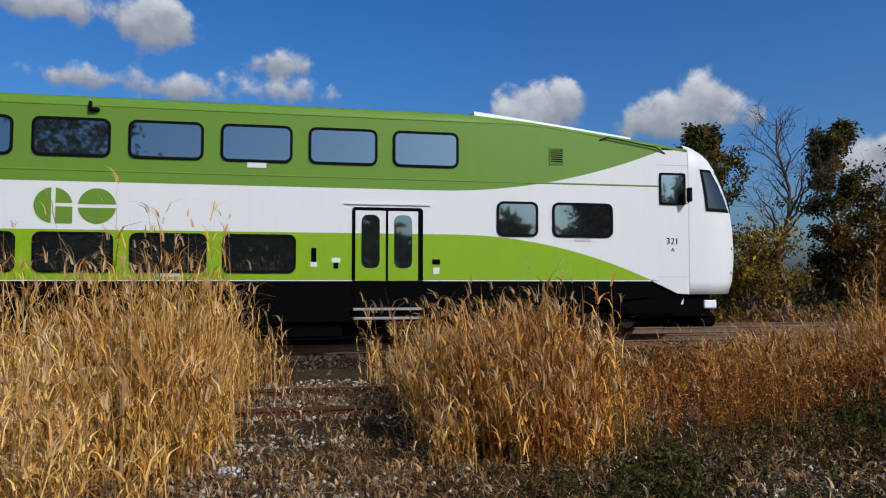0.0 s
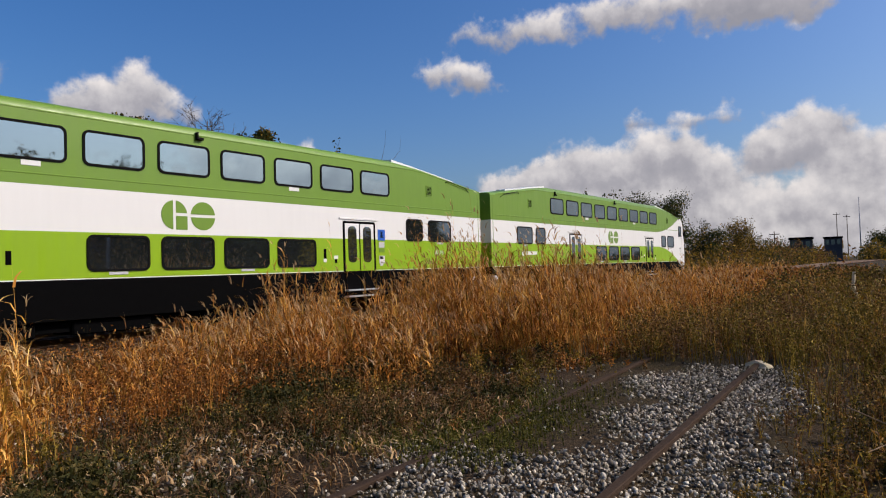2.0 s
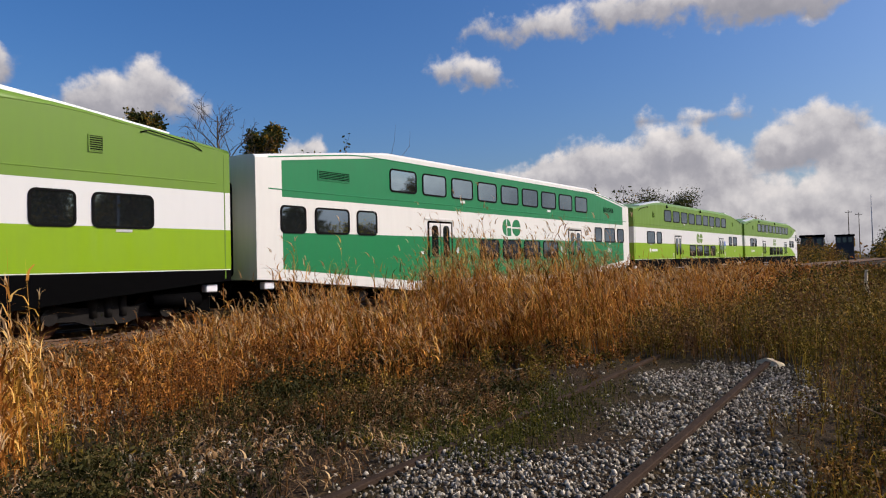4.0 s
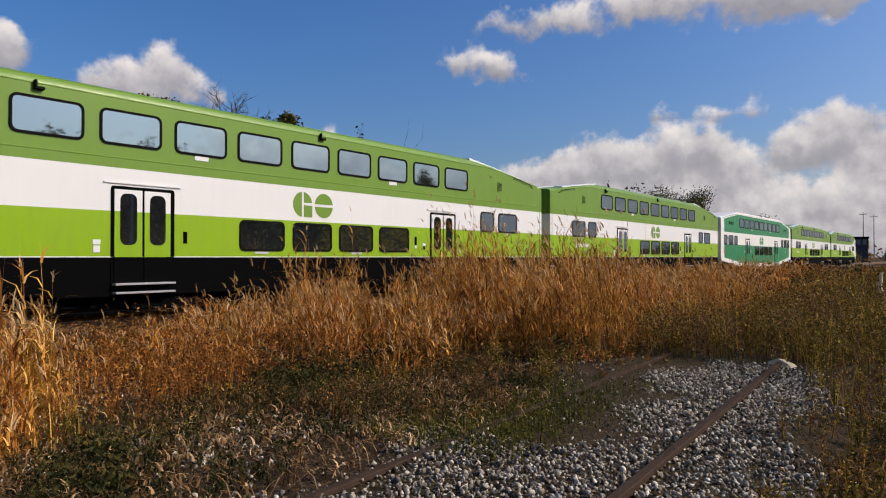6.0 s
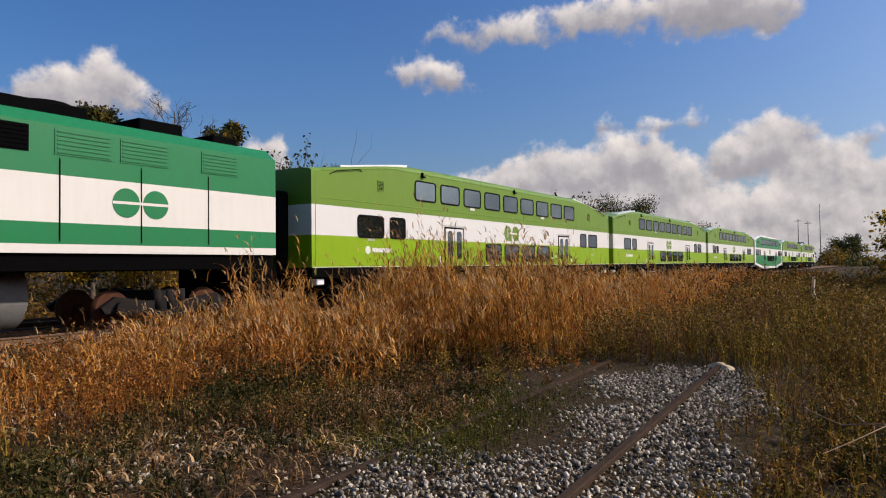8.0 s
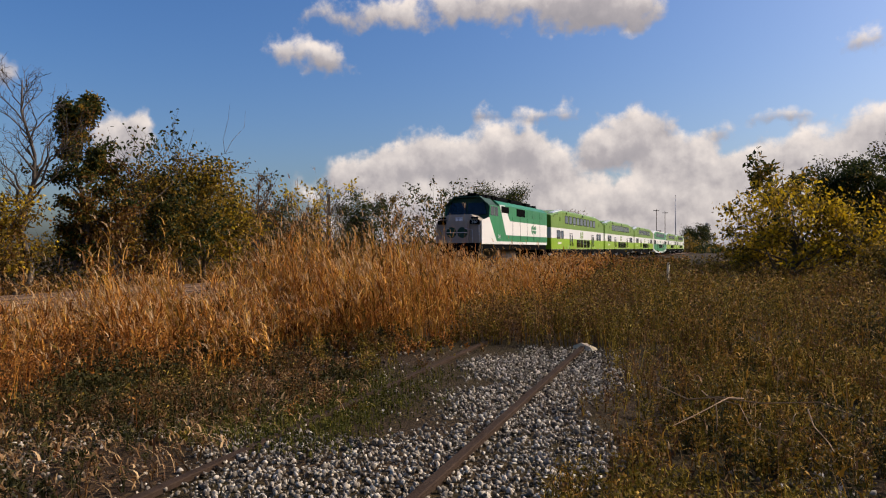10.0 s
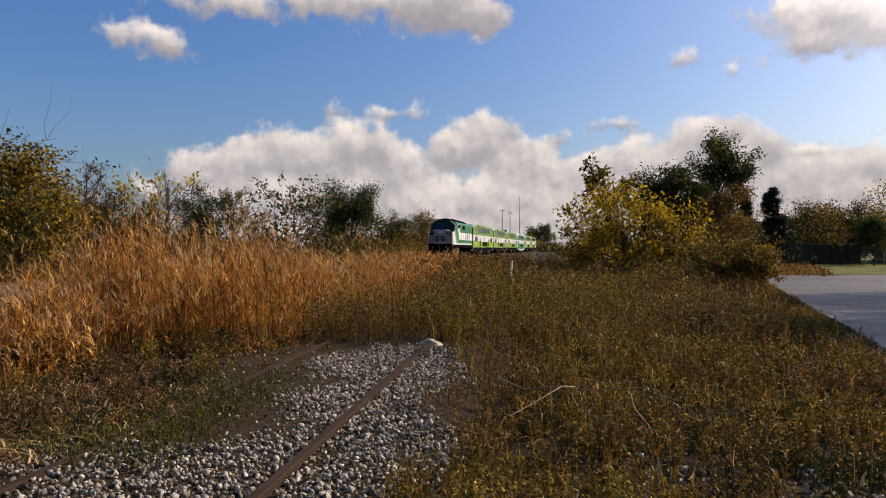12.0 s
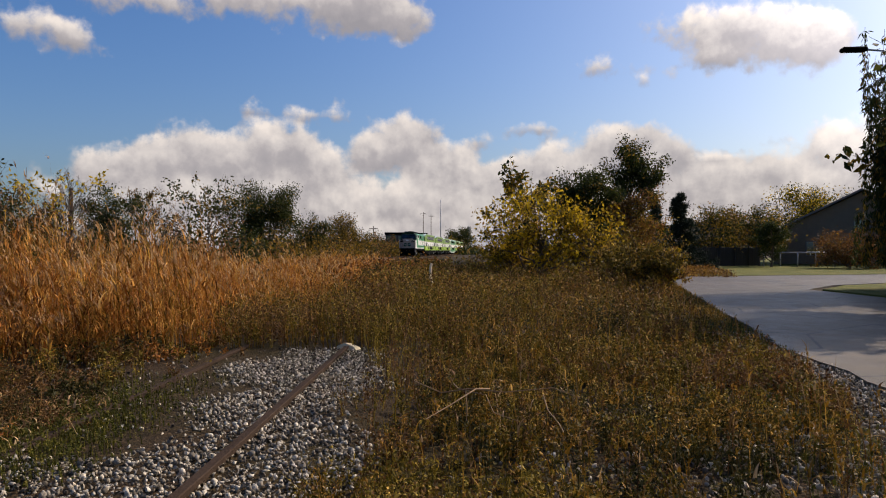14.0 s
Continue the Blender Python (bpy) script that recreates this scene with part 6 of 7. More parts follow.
def weeds(name, x, y, h, label, mats, seed, leaf=0.05, per=24, hue=None):
    """Leafy forbs: forked stems set with small leaves, fewer and broader far off."""
    rng = np.random.default_rng(seed)
    n = len(x)
    base = np.stack([x, y, heights(x, y)], 1)
    kind = np.clip(wave(x, y, 0.9, 1.0) * 0.6 + rng.uniform(0, 0.45, n), 0, 0.999) if hue is None else np.clip(hue + rng.normal(0, 0.06, n), 0, 0.999)
    kinds = (kind * len(mats)).astype(int)
    far = np.hypot(x, y)
    VV, TT, MM, c = [], [], [], 0
    tips, tip_kinds = [], []
    for k in range(3):
        some = np.flatnonzero((far < 18) | (rng.uniform(0, 1, n) < 0.55))
        m = len(some)
        hh, b0 = h[some] * rng.uniform(0.7, 1.05, m), base[some]
        out, bow = unit(rng.uniform(0, 6.28, m)), rng.uniform(0.1, 0.55, m)
        V, T = strips(rng, b0, hh, np.full(m, 0.004), out, bow, 2)
        VV.append(V)
        TT.append(T + c)
        MM.append(np.repeat(kinds[some], 4))
        c += len(V)
        for j in range(per // 3):
            f = rng.uniform(0.15, 1.0, m)
            side = hh * bow * 0.85 * f ** 1.8
            p = b0 + np.stack([out[:, 0] * side, out[:, 1] * side, hh * (f - 0.55 * bow * f ** 2.2)], 1) + rng.normal(0, 0.03, (m, 3)) * (hh[:, None] + 0.3)
            keep = rng.uniform(0, 1, m) < np.clip(10.0 / far[some], 0.34, 1.0)
            tips.append(p[keep])
            tip_kinds.append(kinds[some][keep])
    P, kk = np.concatenate(tips), np.concatenate(tip_kinds)
    grow = np.clip(np.hypot(P[:, 0], P[:, 1]) / 9.0, 0.75, 3.2)
    V, T = leaf_quads(rng, P, 1.0, 0.1, 0.42)
    V = P.repeat(4, 0) + (V - P.repeat(4, 0)) * (leaf * grow).repeat(4)[:, None]
    VV.append(V)
    TT.append(T + c)
    MM.append(np.concatenate([kk, kk]))
    return tagged(arrays(name, np.concatenate(VV), np.concatenate(TT), mats, np.concatenate(MM)), label, "weeds", kind="stuff")


def grow():
    rng = np.random.default_rng(21)
    # tall golden grass between the spur and the main line, in clumps
    def field(n, x0, x1, y0, y1):
        return rng.uniform(x0, x1, n), rng.uniform(y0, y1, n)

    def clumps(n, per, x0, x1, y0, y1, spread):
        """Places gathered in clumps, and for each the height of its clump."""
        cx, cy = field(n, x0, x1, y0, y1)
        tall = rng.uniform(0.5, 1.38, n)
        hue = np.clip(0.7 * wave(cx, cy, 0.8, 3.3) + 0.45 * rng.uniform(-0.2, 0.9, n), 0, 0.99)
        k = rng.integers(0, n, n * per)
        r = spread * (0.6 + 0.8 * rng.uniform(0, 1, n))[k]
        return cx[k] + rng.normal(0, 1, len(k)) * r, cy[k] + rng.normal(0, 1, len(k)) * r, np.stack([tall[k], hue[k]])

    def mounds(x, y, n, x0, x1, y0, y1, small, large):
        """How high each place stands on the nearest of many bushy humps (0 to 1), and that hump's tint."""
        mx, my = field(n, x0, x1, y0, y1)
        mr, tint = rng.uniform(small, large, n), rng.uniform(-0.3, 0.3, n)
        best, hue = np.zeros(len(x)), np.zeros(len(x))
        for a, b, r, c in zip(mx, my, mr * np.clip(0.7 + mx / 40, 0.7, 1.6), tint):
            d = 1 - ((x - a) ** 2 + (y - b) ** 2) / r ** 2
            up = d > best
            best[up], hue[up] = d[up], c
        return np.sqrt(best), hue

    x, y, tall = clumps(2150, 16, -10, 22, 3.8, 12.9, 0.17)
    x2, y2, tall2 = clumps(330, 18, -5.2, -0.9, 3.8, 9.0, 0.16)
    x3, y3, tall3 = clumps(170, 16, 0.8, 3.2, 5.2, 9.5, 0.16)
    x, y, tall = np.concatenate([x, x2, x3]), np.concatenate([y, y2, y3]), np.concatenate([tall, tall2, tall3], 1)
    path = np.clip((np.abs(x + 0.06 - 0.02 * (y - 5)) - 0.62 - 0.15 * np.sin(y)) / 0.4, 0, 1)
    front = np.interp(x, [-0.6, -0.4, 1.8, 3.2, 5.0, 7.0, 9.8], [3.7, 4.9, 5.0, 7.0, 6.9, 5.9, 3.9]) + 0.35 * np.sin(x * 1.7)
    hump, tint = mounds(x, y, 420, -10, 22, 3.6, 13.0, 0.45, 1.0)
    d = path * np.clip((y - front) / 0.5, 0, 1) * np.clip((13.0 - y) / 0.8, 0, 1) * np.clip(1.7 * wave(x, y, 0.9, 2.0) - 0.1, 0, 1)
    hollow = np.exp(-(((x - 4.2) / 0.9) ** 2 + ((y - 7.2) / 0.6) ** 2))
    keep = rng.uniform(0, 1, len(x)) < d * (1 - hollow) * np.clip(0.2 + 1.4 * hump, 0, 1)
    x, y, (tall, hue), front, hump, tint = x[keep], y[keep], tall[:, keep], front[keep], hump[keep], tint[keep]
    h = tall * (0.72 + 0.75 * wave(x, y, 0.7, 0.5)) * np.where(rng.uniform(0, 1, len(x)) < 0.12, 1.3, rng.uniform(0.6, 1.1, len(x))) * np.where(x < -0.8, 1.28, 1.0) * (1 + 0.25 * np.exp(-((x - 11.5) / 4.5) ** 2))
    az = np.degrees(np.arctan2(y, x))
    h *= 0.55 + 0.58 * hump
    hue = np.clip(hue + tint * 0.6, 0, 0.99)
    h *= np.clip(0.75 + (y - front) * 0.18, 0.7, 1.0) * np.where((az > 41) & (az <= 49), 0.84, 1.0) * np.where((az > 49) & (az < 66), 0.5, np.where((az >= 64) & (az < 86), 0.85, 1.0))
    pale = x < 1.4 + 0.5 * np.sin(y * 1.7)
    reeds("tall_grass", x[pale], y[pale], h[pale], "pale straw-coloured reed grass with nodding feathery heads", [STRAW, STRAW, REED, STRAW, REED_GREEN, STRAW, REED, STRAW, REED_HEAD], 30, 8, True, hue[pale], 0.0, 0.75)
    x, y, h, hue = x[~pale], y[~pale], h[~pale], hue[~pale]
    reeds("tall_grass", x, y, h, "tall golden reed grass with feathery heads", [REED, REED, RUSSET, REED, REED_GREEN, REED, RUSSET, RUSSET, REED_HEAD], 31, 7, True, hue)
    x, y, tall = clumps(900, 11, 21, 58, 3.6, 13.0, 0.36)
    front = 4.2 + 0.1 * (x - 22) + 0.7 * np.sin(x * 0.5)
    keep = rng.uniform(0, 1, len(x)) < np.clip((y - front) / 0.8, 0, 1) * np.clip(0.1 + 1.3 * wave(x, y, 0.5, 2.0), 0, 1)
    x, y, (tall, hue) = x[keep], y[keep], tall[:, keep]
    h = tall * (0.7 + 0.75 * wave(x, y, 0.5, 0.5)) * rng.uniform(0.6, 1.15, len(x))
    reeds("tall_grass", x, y, h, "russet and golden grass farther along the line", [REED, RUSSET, REED, RUSSET, REED_GREEN, REED_HEAD], 32, 5, True, hue, 0.0, 2.6)
    # rust-brown bushy weeds standing in the reeds
    x, y, (tall, hue) = clumps(620, 9, 2.6, 22, 6.4, 12.6, 0.22)
    weeds("weeds", x, y, tall * rng.uniform(0.4, 0.85, len(x)), "rust-brown bushy weeds among the golden reeds", [WEED_DARK, WEED_BROWN, RUSSET, RUSSET, WEED_BROWN], 45, 0.045, 24)
    x, y, (tall, hue) = clumps(420, 14, 19, 60, 3.6, 12.4, 0.42)
    weeds("weeds", x, y, tall * rng.uniform(0.6, 1.15, len(x)), "olive and russet bushy weeds farther along the line", [WEED_OLIVE, RUSSET, WEED_DARK, RUSSET, WEED_BROWN], 46, 0.06, 24)
    # thin fringe beside the ballast, and beyond the tracks
    x, y = field(2600, -14, 60, 21.8, 25.0)
    reeds("tall_grass", x, y, rng.uniform(0.5, 1.2, len(x)), "rough grass beyond the second track", [REED_GREEN, RUSSET, REED_GREEN, REED_HEAD], 33, 3)
    # leafy weeds before the reeds
    x, y, tall = clumps(1100, 11, 1.4, 24, 3.2, 7.8, 0.15)
    keep = rng.uniform(0, 1, len(x)) < np.clip((np.interp(x, [7.6, 9.8], [7.2, 5.0]) + 0.6 * np.sin(x) - y) / 0.5, 0, 1) * np.clip((x - 1.6) / 1.0, 0, 1) * np.where(x < 4.2, 0.22, 1.0) * np.clip(0.1 + 1.2 * wave(x, y, 1.2, 4.0), 0, 1) * np.clip((y - 3.3 - 0.05 * x - np.clip(4.6 - x, 0, 1) * 1.2) / 0.4, 0.08, 1)
    x, y, (tall, hue) = x[keep], y[keep], tall[:, keep]
    weeds("weeds", x, y, tall * (0.16 + 0.36 * wave(x, y, 1.1, 6.0)) * rng.uniform(0.5, 1.1, len(x)) * (0.55 + 0.7 * mounds(x, y, 160, 1, 24, 3, 8, 0.35, 0.8)[0]), "dark green and brown weeds in front of the tall grass", [WEED_BROWN, WEED_DARK, WEED_BROWN, WEED_OLIVE, WEED_BROWN, RUSSET, WEED_DARK], 41, 0.042, 30, hue)
    # weeds over the spur's end and out to the road
    x, y, tall = clumps(4200, 8, 3.0, 40, -9.0, 6.2, 0.17)
    edge = road_edge(x) + 0.55 + 0.35 * np.sin(x * 0.9) + np.clip(8.5 - x, 0, 4) * 0.62
    spur_clear = (x < 9.9) & (y > 0.5 + 0.09 * x + 0.18 * np.sin(x * 2.3)) & (y < 6.2)
    d = np.clip((y - edge) / 0.5, 0, 1) * (~spur_clear) * np.clip(np.where(x > 9, 1.0, 0.5 + x / 18), 0, 1)
    d *= np.clip((4.6 + np.clip(x - 22, 0, 30) * 0.1 + 0.5 * np.sin(x) - y) / 2.2 + 0.3, 0.1, 1)
    d *= np.where(np.hypot(x, y) > 16, 0.62, 1.0) * (0.2 + 1.1 * wave(x, y, 0.8, 3.0))
    keep = rng.uniform(0, 1, len(x)) < d
    x, y, (tall, hue) = x[keep], y[keep], tall[:, keep]
    inside = np.clip((y - road_edge(x) - 0.6) / 2.2, 0, 1)
    hump, tint = mounds(x, y, 520, 3, 40, -9, 6.2, 0.5, 1.15)
    hue = np.clip(0.5 + 1.3 * tint + 0.4 * (hue - 0.5), 0, 0.99)
    h = (0.28 + 1.05 * hump) * (0.5 + 0.5 * tall) * (0.14 + 0.7 * inside * np.clip(0.35 + x / 22, 0.4, 0.9) * (0.45 + 0.95 * wave(x, y, 0.6, 1.5))) * rng.uniform(0.65, 1.2, len(x))
    weeds("weeds", x, y, h, "olive and rust-brown weeds between the spur and the road", [WEED_DARK, WEED, WEED_OLIVE, WEED_OLIVE, WEED_BROWN, WEED_OLIVE, WEED, WEED_BROWN], 42, 0.037, 33, hue)
    x, y, tall = clumps(420, 9, 3.0, 11, -4.0, 0.6, 0.15)
    keep = (y > road_edge(x) + 0.4 + np.clip(8 - x, 0, 4) * 0.45) & (y < 0.4 + 0.09 * x)
    x, y, (tall, hue) = x[keep], y[keep], tall[:, keep]
    weeds("weeds", x, y, tall * rng.uniform(0.14, 0.32, len(x)), "low broad-leaved weeds near the gravel shoulder", [WEED_DARK, WEED, WEED_OLIVE, WEED_BROWN], 43, 0.045, 30, hue)
    # dark plants and dead stems on the bare ground before the reeds
    x, y, tall = clumps(170, 9, 0.8, 5.5, 3.3, 6.4, 0.17)
    keep = rng.uniform(0, 1, len(x)) < np.clip(wave(x, y, 1.5, 7.0) * 1.4 - 0.2, 0, 1)
    x, y, (tall, hue) = x[keep], y[keep], tall[:, keep]
    weeds("weeds", x, y, tall * rng.uniform(0.1, 0.3, len(x)), "dark low plants on the bare ground before the reeds", [WEED_BROWN, WEED_DARK, WEED_DARK, WEED_BROWN], 44, 0.045, 24, hue)
    # dark leafy bushes that stand out before the reeds
    for cx, cy, r, hh, n in ((2.5, 4.9, 0.42, 0.34, 60), (2.1, 4.3, 0.35, 0.26, 44), (6.5, 3.9, 0.32, 0.2, 34), (6.2, 6.5, 0.75, 0.5, 110), (5.3, 6.2, 0.5, 0.42, 70), (7.7, 6.7, 0.6, 0.5, 80), (9.6, 5.2, 0.6, 0.4, 70)):
        x, y = cx + rng.normal(0, 0.5, n) * r, cy + rng.normal(0, 0.5, n) * r
        weeds("weeds", x, y, hh * rng.uniform(0.5, 1.1, n), "dark green leafy bush before the reeds", [WEED_DARK, WEED_DARK, WEED_DARK, WEED_OLIVE], int(cx * 100), 0.06, 30)
    # fine dry stems through the weeds
    x, y = field(8500, 3.0, 38, -8.0, 6.0)
    keep = (y > road_edge(x) + 0.7) & ~((x < 10) & (y > 0.4))
    x, y = x[keep], y[keep]
    reeds("dry_grass", x, y, rng.uniform(0.25, 0.75, len(x)) * np.clip(0.4 + x / 18, 0.5, 1.15), "thin dry grass stems among the weeds", [REED_GREEN, WEED_BROWN, REED_GREEN, THATCH, WEED_OLIVE], 34, 3, False)
    # short grass on the spur and by the road's edge
    x, y = field(13000, 3.6, 9.2, 1.8, 4.2)
    mid = 3.1 + 0.05 * x
    keep = rng.uniform(0, 1, len(x)) < np.exp(-(((y - mid) / 0.75) ** 4)) * np.clip((x - 3.9) / 0.4, 0, 1) * np.clip((8 - x) / 2, 0, 1) * (0.4 + wave(x, y, 1.4, 5.0))
    x, y = x[keep], y[keep]
    reeds("short_grass", x, y, rng.uniform(0.03, 0.12, len(x)), "low green grass between the spur rails", [MOSS, TURF, MOSS, WEED_DARK, MOSS, TURF], 35, 3, False)
    x = rng.uniform(2.5, 34, 7000)
    y = road_edge(x) + np.abs(rng.normal(0.35, 0.45, len(x))) + 0.05 + np.clip((10.0 - x) * 0.3, 0, 1.3)
    reeds("short_grass", x, y, rng.uniform(0.05, 0.22, len(x)), "orange-brown low grass along the road's edge", [RUSSET, TURF, REED_GREEN, RUSSET], 36, 3, False)
    # rough brown grass between the street and the fence
    x, y = rng.uniform(37.5, 57, 2600), rng.uniform(0, 1, 2600)
    y = -9.8 - (x - 37.5) * 0.22 - 3.2 * y ** 1.5
    reeds("rough_grass", x, y, rng.uniform(0.2, 0.55, len(x)), "rough brown grass before the garden fence", [REED_GREEN, WEED_BROWN, REED_GREEN, RUSSET, WEED_OLIVE], 38, 3, False, None, 0.0, 3.5)
    # trodden dead grass in front of the reeds
    x, y = field(14000, -2.5, 6.5, 3.2, 10.5)
    keep = rng.uniform(0, 1, len(x)) < np.where(np.abs(x) < 2.6, 0.95, 0.75) * (0.25 + 0.75 * wave(x, y, 1.3, 2.5))
    x, y = x[keep], y[keep]
    reeds("trodden_grass", x, y, rng.uniform(0.12, 0.4, len(x)), "flattened dead grass on bare soil", [WEED_BROWN, THATCH, THATCH, WEED_BROWN, THATCH, WEED_BROWN], 37, 2, False, None, 1.4)


grow()


# ---- small things ----
def twigs():
    """A fallen dry branch lying on the weeds."""
    rng = np.random.default_rng(9)
    lines = [(crooked(rng, (6.1, 0.55, 0.16), (5.2, -0.75, 0.22), 6, 0.04), np.linspace(0.006, 0.003, 6)), (crooked(rng, (5.9, 0.2, 0.18), (4.9, -0.3, 0.12), 5, 0.03), np.linspace(0.0045, 0.002, 5)),
             (crooked(rng, (5.6, -0.1, 0.2), (5.0, 0.35, 0.1), 4, 0.03), np.linspace(0.006, 0.003, 4)), (crooked(rng, (5.4, -0.5, 0.2), (4.9, -0.6, 0.05), 4, 0.02), np.linspace(0.005, 0.003, 4)),
             (crooked(rng, (5.8, 0.1, 0.16), (5.75, 0.1, -0.2), 3, 0.01), np.linspace(0.006, 0.004, 3))]
    v, t = tubes(lines, 5)
    tagged(arrays("fallen_branch", v, t, [TWIG], smooth=True), "dry pale branch lying in the weeds", "branch")
    lines = [(np.array([(18.6, 1.46, -0.25), (18.62, 1.42, 0.3), (18.58, 1.5, 0.62), (18.6, 1.47, 0.95)]), np.linspace(0.05, 0.035, 4))]
    v, t = tubes(lines, 7)
    tagged(arrays("stake", v, t, [PALE_WOOD], smooth=True), "crooked pale stake standing in the weeds", "stake")


twigs()


def plastic_bag():
    bm = bmesh.new()
    bmesh.ops.create_icosphere(bm, subdivisions=3, radius=0.09)
    for v in bm.verts:
        k = 1 + 0.5 * noise.noise(v.co * 14) + 0.3 * noise.noise(v.co * 33)
        v.co = Vector((v.co.x * 1.25 * k, v.co.y * 0.9 * k, max(-0.02, v.co.z * 0.5 * k)))
    ob = part("plastic_bag", bm, BAG, None)
    ob.matrix_basis = pose(-0.8, 6.0, ground_height(-0.8, 6.0) + 0.03)
    tagged(ob, "crumpled pale blue plastic bag on the soil", "plastic bag")


plastic_bag()


def utility_pole(x, y, h, arm, label):
    p = empty("utility_pole", pose(x, y, -0.4), label, "utility pole", "poles beside the line")
    bm = bmesh.new()
    rod(bm, [(0, 0, 0), (0, 0, h)], [0.2, 0.12], 8)
    part("pole", bm, TIE_WOOD, p)
    if arm:
        bm = bmesh.new()
        box(bm, -0.08, 0.08, -1.3, 1.3, h - 0.9, h - 0.7)
        part("crossarm", bm, TIE_WOOD, p)
        for yy in (-1.2, -0.5, 0.5, 1.2):
            bm = bmesh.new()
            rod(bm, [(0, yy, h - 0.7), (0, yy, h - 0.45)], 0.06, 6)
            part("insulator", bm, GREY_PLATE, p)
    return p


def far_things():
    for az, d, el, arm in ((5.52, 330, 3.15, True), (4.88, 345, 2.95, True), (9.6, 210, 2.0, True)):
        x, y = at(az, d)
        utility_pole(x, y, rise(el, d, -0.4), arm, "wooden utility pole beside the line")
    for az, d, el in ((31.9, 49.5, 4.55), (18.5, 82.0, 4.2)):
        x, y = at(az, d)
        utility_pole(x, y, rise(el, d, -0.4), False, "weathered wooden pole in the thicket beyond the tracks")
    x, y = at(4.1, 400)
    m = empty("radio_mast", pose(x, y, -0.3), "thin lattice radio mast on the horizon", "mast")
    bm = bmesh.new()
    rod(bm, [(0, 0, 0), (0, 0, rise(4.15, 400))], [0.45, 0.2], 4)
    part("pole", bm, GREY_PLATE, m)
    x, y = at(1.8, 900)
    tw = empty("tower_block", pose(x, y, -0.3), "pale distant tower with a stepped top", "tower")
    hh = rise(1.95, 900)
    bm = bmesh.new()
    box(bm, -2.9, 2.9, -2.9, 2.9, 0, hh * 0.86, 0, 0.3)
    part("shaft", bm, CONCRETE, tw)
    bm = bmesh.new()
    box(bm, -1.9, 1.9, -1.9, 1.9, hh * 0.86, hh, 0, 0.3)
    part("cap", bm, CONCRETE, tw)
    # two dark trackside sheds far down the line
    for az, w, d in ((7.85, 5.0, 195.0), (5.8, 5.2, 262.0)):
        x, y = at(az, d)
        s = empty("trackside_shed", pose(x, y, -0.3, 0, 0, az), "dark trackside shed far down the line", "shed", "sheds down the line")
        bm = bmesh.new()
        up = rise(1.3, d, -0.3)
        box(bm, -1.5, 1.5, -w / 2, w / 2, 0.0, up, 0, 0.05)
        part("wall", bm, SHED_DARK, s)
        bm = bmesh.new()
        box(bm, -1.8, 1.8, -w / 2 - 0.3, w / 2 + 0.3, up, up + 0.6, 0, 0.08)
        part("roof", bm, BLACK, s)
        for k in range(3):
            bm = bmesh.new()
            box(bm, -1.56, -1.5, -w / 2 + 0.5 + k * w / 3.2, -w / 2 + 0.5 + k * w / 3.2 + w / 5, up - 2.0, up - 0.4)
            part("window", bm, GLASS, s)


far_things()


def house(x, y, turn, w, depth, wall_h, ridge_h, label):
    """A gabled house: walls, roof slopes with overhang, windows with frames."""
    hs = empty("house", pose(x, y, -0.1, 0, 0, turn), label, "house", "houses along the street")
    bm = bmesh.new()
    slab(bm, [(-w / 2, 0), (w / 2, 0), (w / 2, wall_h), (0, ridge_h - 0.12), (-w / 2, wall_h)], 0, depth)
    part("wall", bm, BRICK_WALL, hs)
    for s in (-1, 1):
        bm = bmesh.new()
        dz = (ridge_h - wall_h) / (w / 2)
        a = [(s * (w / 2 + 0.5), wall_h - 0.5 * dz), (0, ridge_h), (0, ridge_h + 0.2), (s * (w / 2 + 0.5), wall_h - 0.5 * dz + 0.2)]
        slab(bm, a if s > 0 else a[::-1], -0.5, depth + 0.5)
        part("roof", bm, SHINGLE, hs)
    for px, pz, ww, wh in ((-w * 0.26, 1.5, 1.4, 1.3), (w * 0.22, 1.5, 1.6, 1.3), (0.0, wall_h + 0.5, 1.2, 1.0)):
        bm = bmesh.new()
        rim(bm, rounded(ww + 0.2, wh + 0.2, 0.02, 1), rounded(ww, wh, 0.02, 1), -0.06, 0.0)
        f = part("window_frame", bm, SHINGLE, hs)
        f.matrix_basis = pose(px, 0, pz)
        bm = bmesh.new()
        slab(bm, rounded(ww, wh, 0.02, 1), -0.02, 0.0)
        part("pane", bm, GLASS, f)
    bm = bmesh.new()
    box(bm, w * 0.2, w * 0.2 + 0.7, depth * 0.4, depth * 0.4 + 0.7, ridge_h - 1.2, ridge_h + 0.7)
    part("chimney", bm, RUST, hs)
    return hs


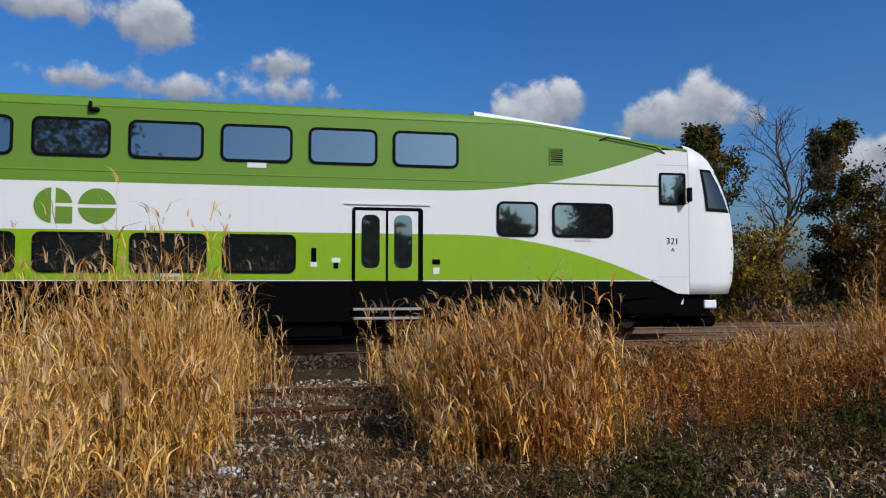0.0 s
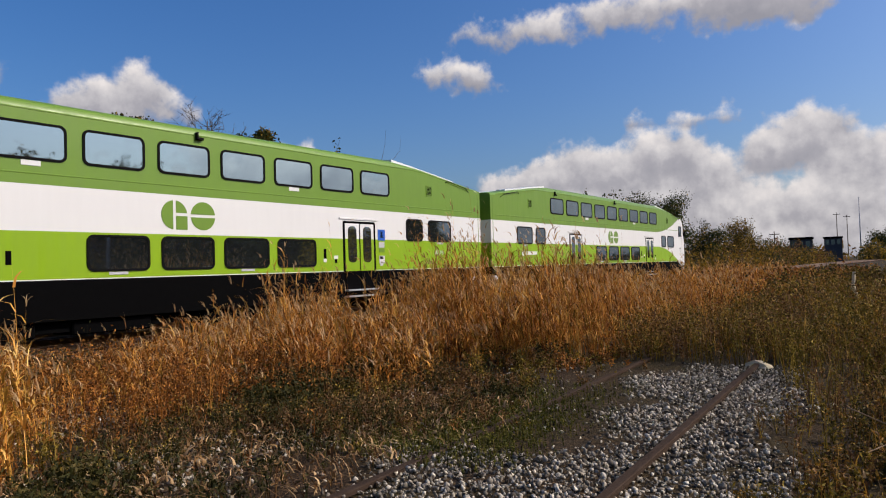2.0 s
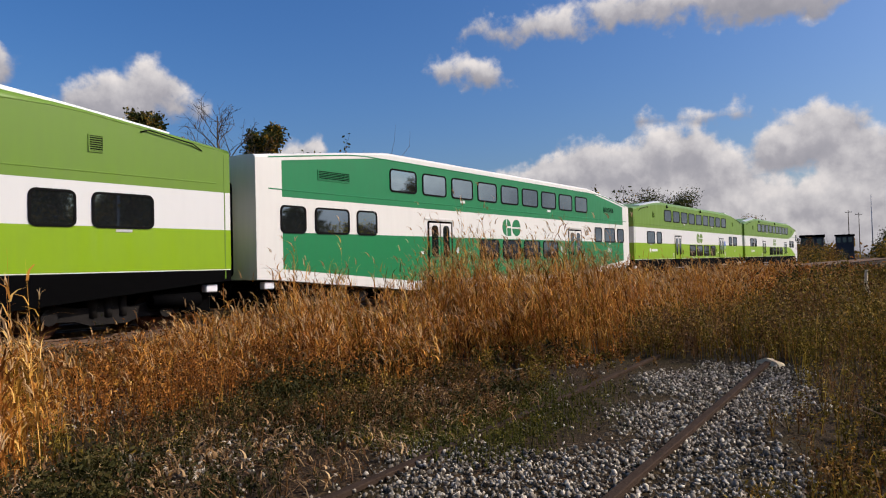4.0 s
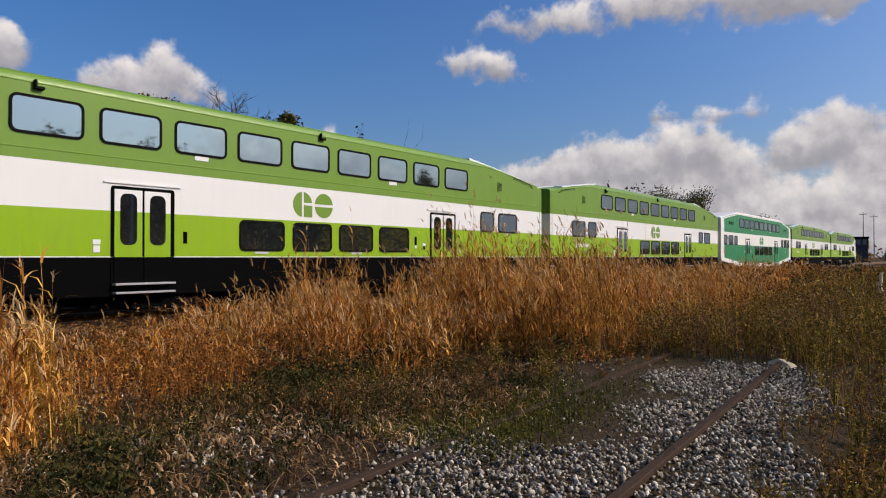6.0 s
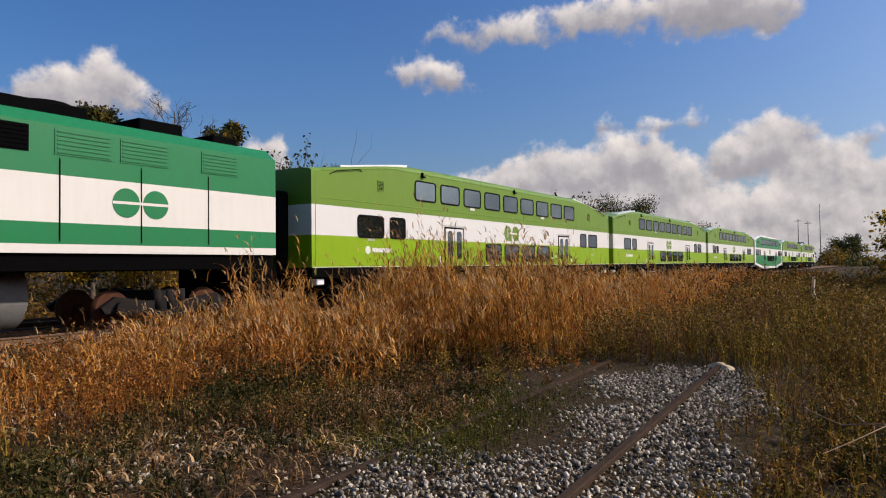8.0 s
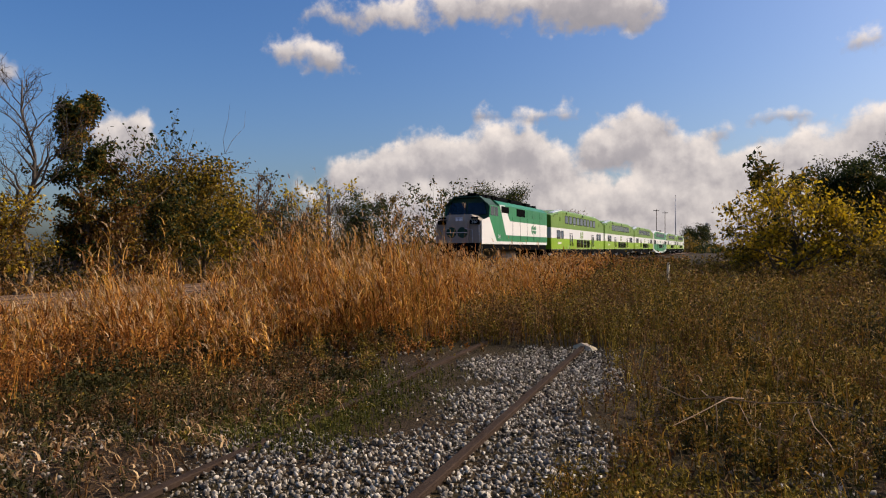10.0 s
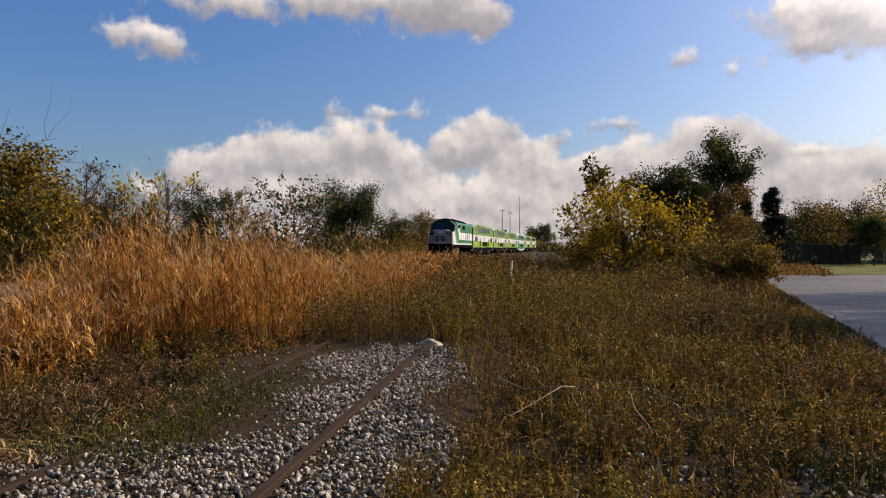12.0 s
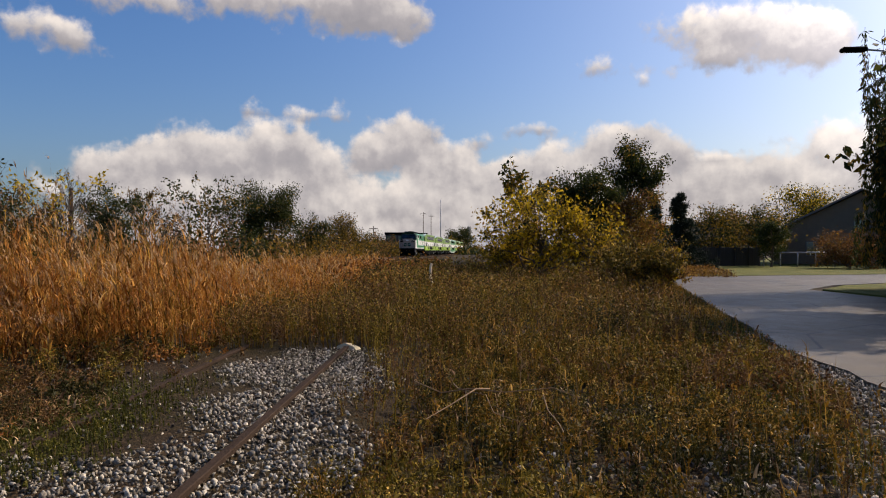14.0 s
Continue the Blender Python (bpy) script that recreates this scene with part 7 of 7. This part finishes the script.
def street_side():
    x, y = at(-27.2, 76)
    house(x, y, -117, 15.0, 14.0, 3.1, 6.9, "large gabled house in shade with a brown-grey roof")
    x, y = at(-19.0, 96)
    house(x, y, -60, 10.0, 9.0, 2.6, 4.9, "smaller house with a brown roof behind the trees")
    # dark board fence
    f = empty("fence", Matrix(), "dark board garden fence beyond the street", "fence")
    a, b = at(-14.6, 60), at(-20.6, 66)
    n = 46
    ang = math.degrees(math.atan2(b[1] - a[1], b[0] - a[0]))
    bm = bmesh.new()
    L = math.hypot(b[0] - a[0], b[1] - a[1]) / n
    box(bm, 0.004, L - 0.004, -0.02, 0.02, 0, 1.55, 0, 0.006)
    first = part("board", bm, DARK_PLASTIC, f)
    first.matrix_basis = pose(a[0], a[1], -0.05, 0, 0, ang)
    for k in range(1, n):
        share(first, pose(a[0] + (b[0] - a[0]) * k / n, a[1] + (b[1] - a[1]) * k / n, -0.05 + random.uniform(-0.03, 0.02), 0, random.uniform(-0.6, 0.6), ang), f)
    for k in range(0, n + 1, 8):
        bm = bmesh.new()
        box(bm, -0.07, 0.07, -0.09, 0.05, 0, 1.65, 0, 0.01)
        ob = part("post", bm, DARK_PLASTIC, f)
        ob.matrix_basis = pose(a[0] + (b[0] - a[0]) * k / n, a[1] + (b[1] - a[1]) * k / n, -0.05, 0, 0, ang)
    # pale rail fence farther on
    g = empty("rail_fence", Matrix(), "low pale rail fence along the lawn", "fence")
    a, b = at(-20.9, 68), at(-25.5, 66)
    bm = bmesh.new()
    rod(bm, [(a[0], a[1], 1.05), (b[0], b[1], 1.05)], 0.05, 6)
    part("rail", bm, GREY_PLATE, g)
    for k in range(5):
        bm = bmesh.new()
        px, py = a[0] + (b[0] - a[0]) * k / 4, a[1] + (b[1] - a[1]) * k / 4
        rod(bm, [(px, py, -0.2), (px, py, 1.1)], 0.05, 6)
        part("post", bm, GREY_PLATE, g)
    # street lamp: pole out of view, arm and head reach in
    s = empty("street_lamp", pose(22.6, -12.9, -0.2), "grey street lamp with a flat head", "street lamp")
    bm = bmesh.new()
    rod(bm, [(0, 0, 0), (0, 0, 7.6)], [0.1, 0.06], 8)
    part("pole", bm, GREY_PLATE, s)
    bm = bmesh.new()
    rod(bm, [(0, 0, 7.3), (-0.1, 0.6, 7.62), (-0.15, 1.3, 7.68)], [0.035, 0.03, 0.03], 6)
    part("arm", bm, GREY_PLATE, s)
    bm = bmesh.new()
    box(bm, -0.3, 0.0, 1.2, 1.95, 7.6, 7.74, 0, 0.04)
    part("lamp_head", bm, BLACK, s)


street_side()


# ---- what moves ----
# seconds, and how far along the line the train's leading coupling is then
FRONT = [(0, 8.50), (0.2, 12.58), (0.4, 16.63), (0.6, 20.67), (0.8, 24.70), (1.0, 28.76), (1.5, 38.38), (2.0, 48.5), (2.5, 58.68), (3.0, 68.42), (4.0, 88.6), (5.0, 108.8),
         (5.5, 119.1), (6.0, 129.35), (6.5, 139.15), (7.0, 149.3), (8.0, 169.8), (9.0, 190.7), (9.5, 201.28), (10.0, 211.7), (11.0, 232.6), (12.0, 254.2), (13.0, 276.2), (14.0, 298.7)]


def motions():
    for i, car in enumerate(TRAIN):
        rows = []
        for t, front in FRONT:
            x = front - CAR * i - (CAR / 2 if i < 6 else 0.0)
            rows.append((t, pose(x, MAIN + bend(x), 0.0, 0, 0, heading(x))))
        walk(car, rows)


motions()
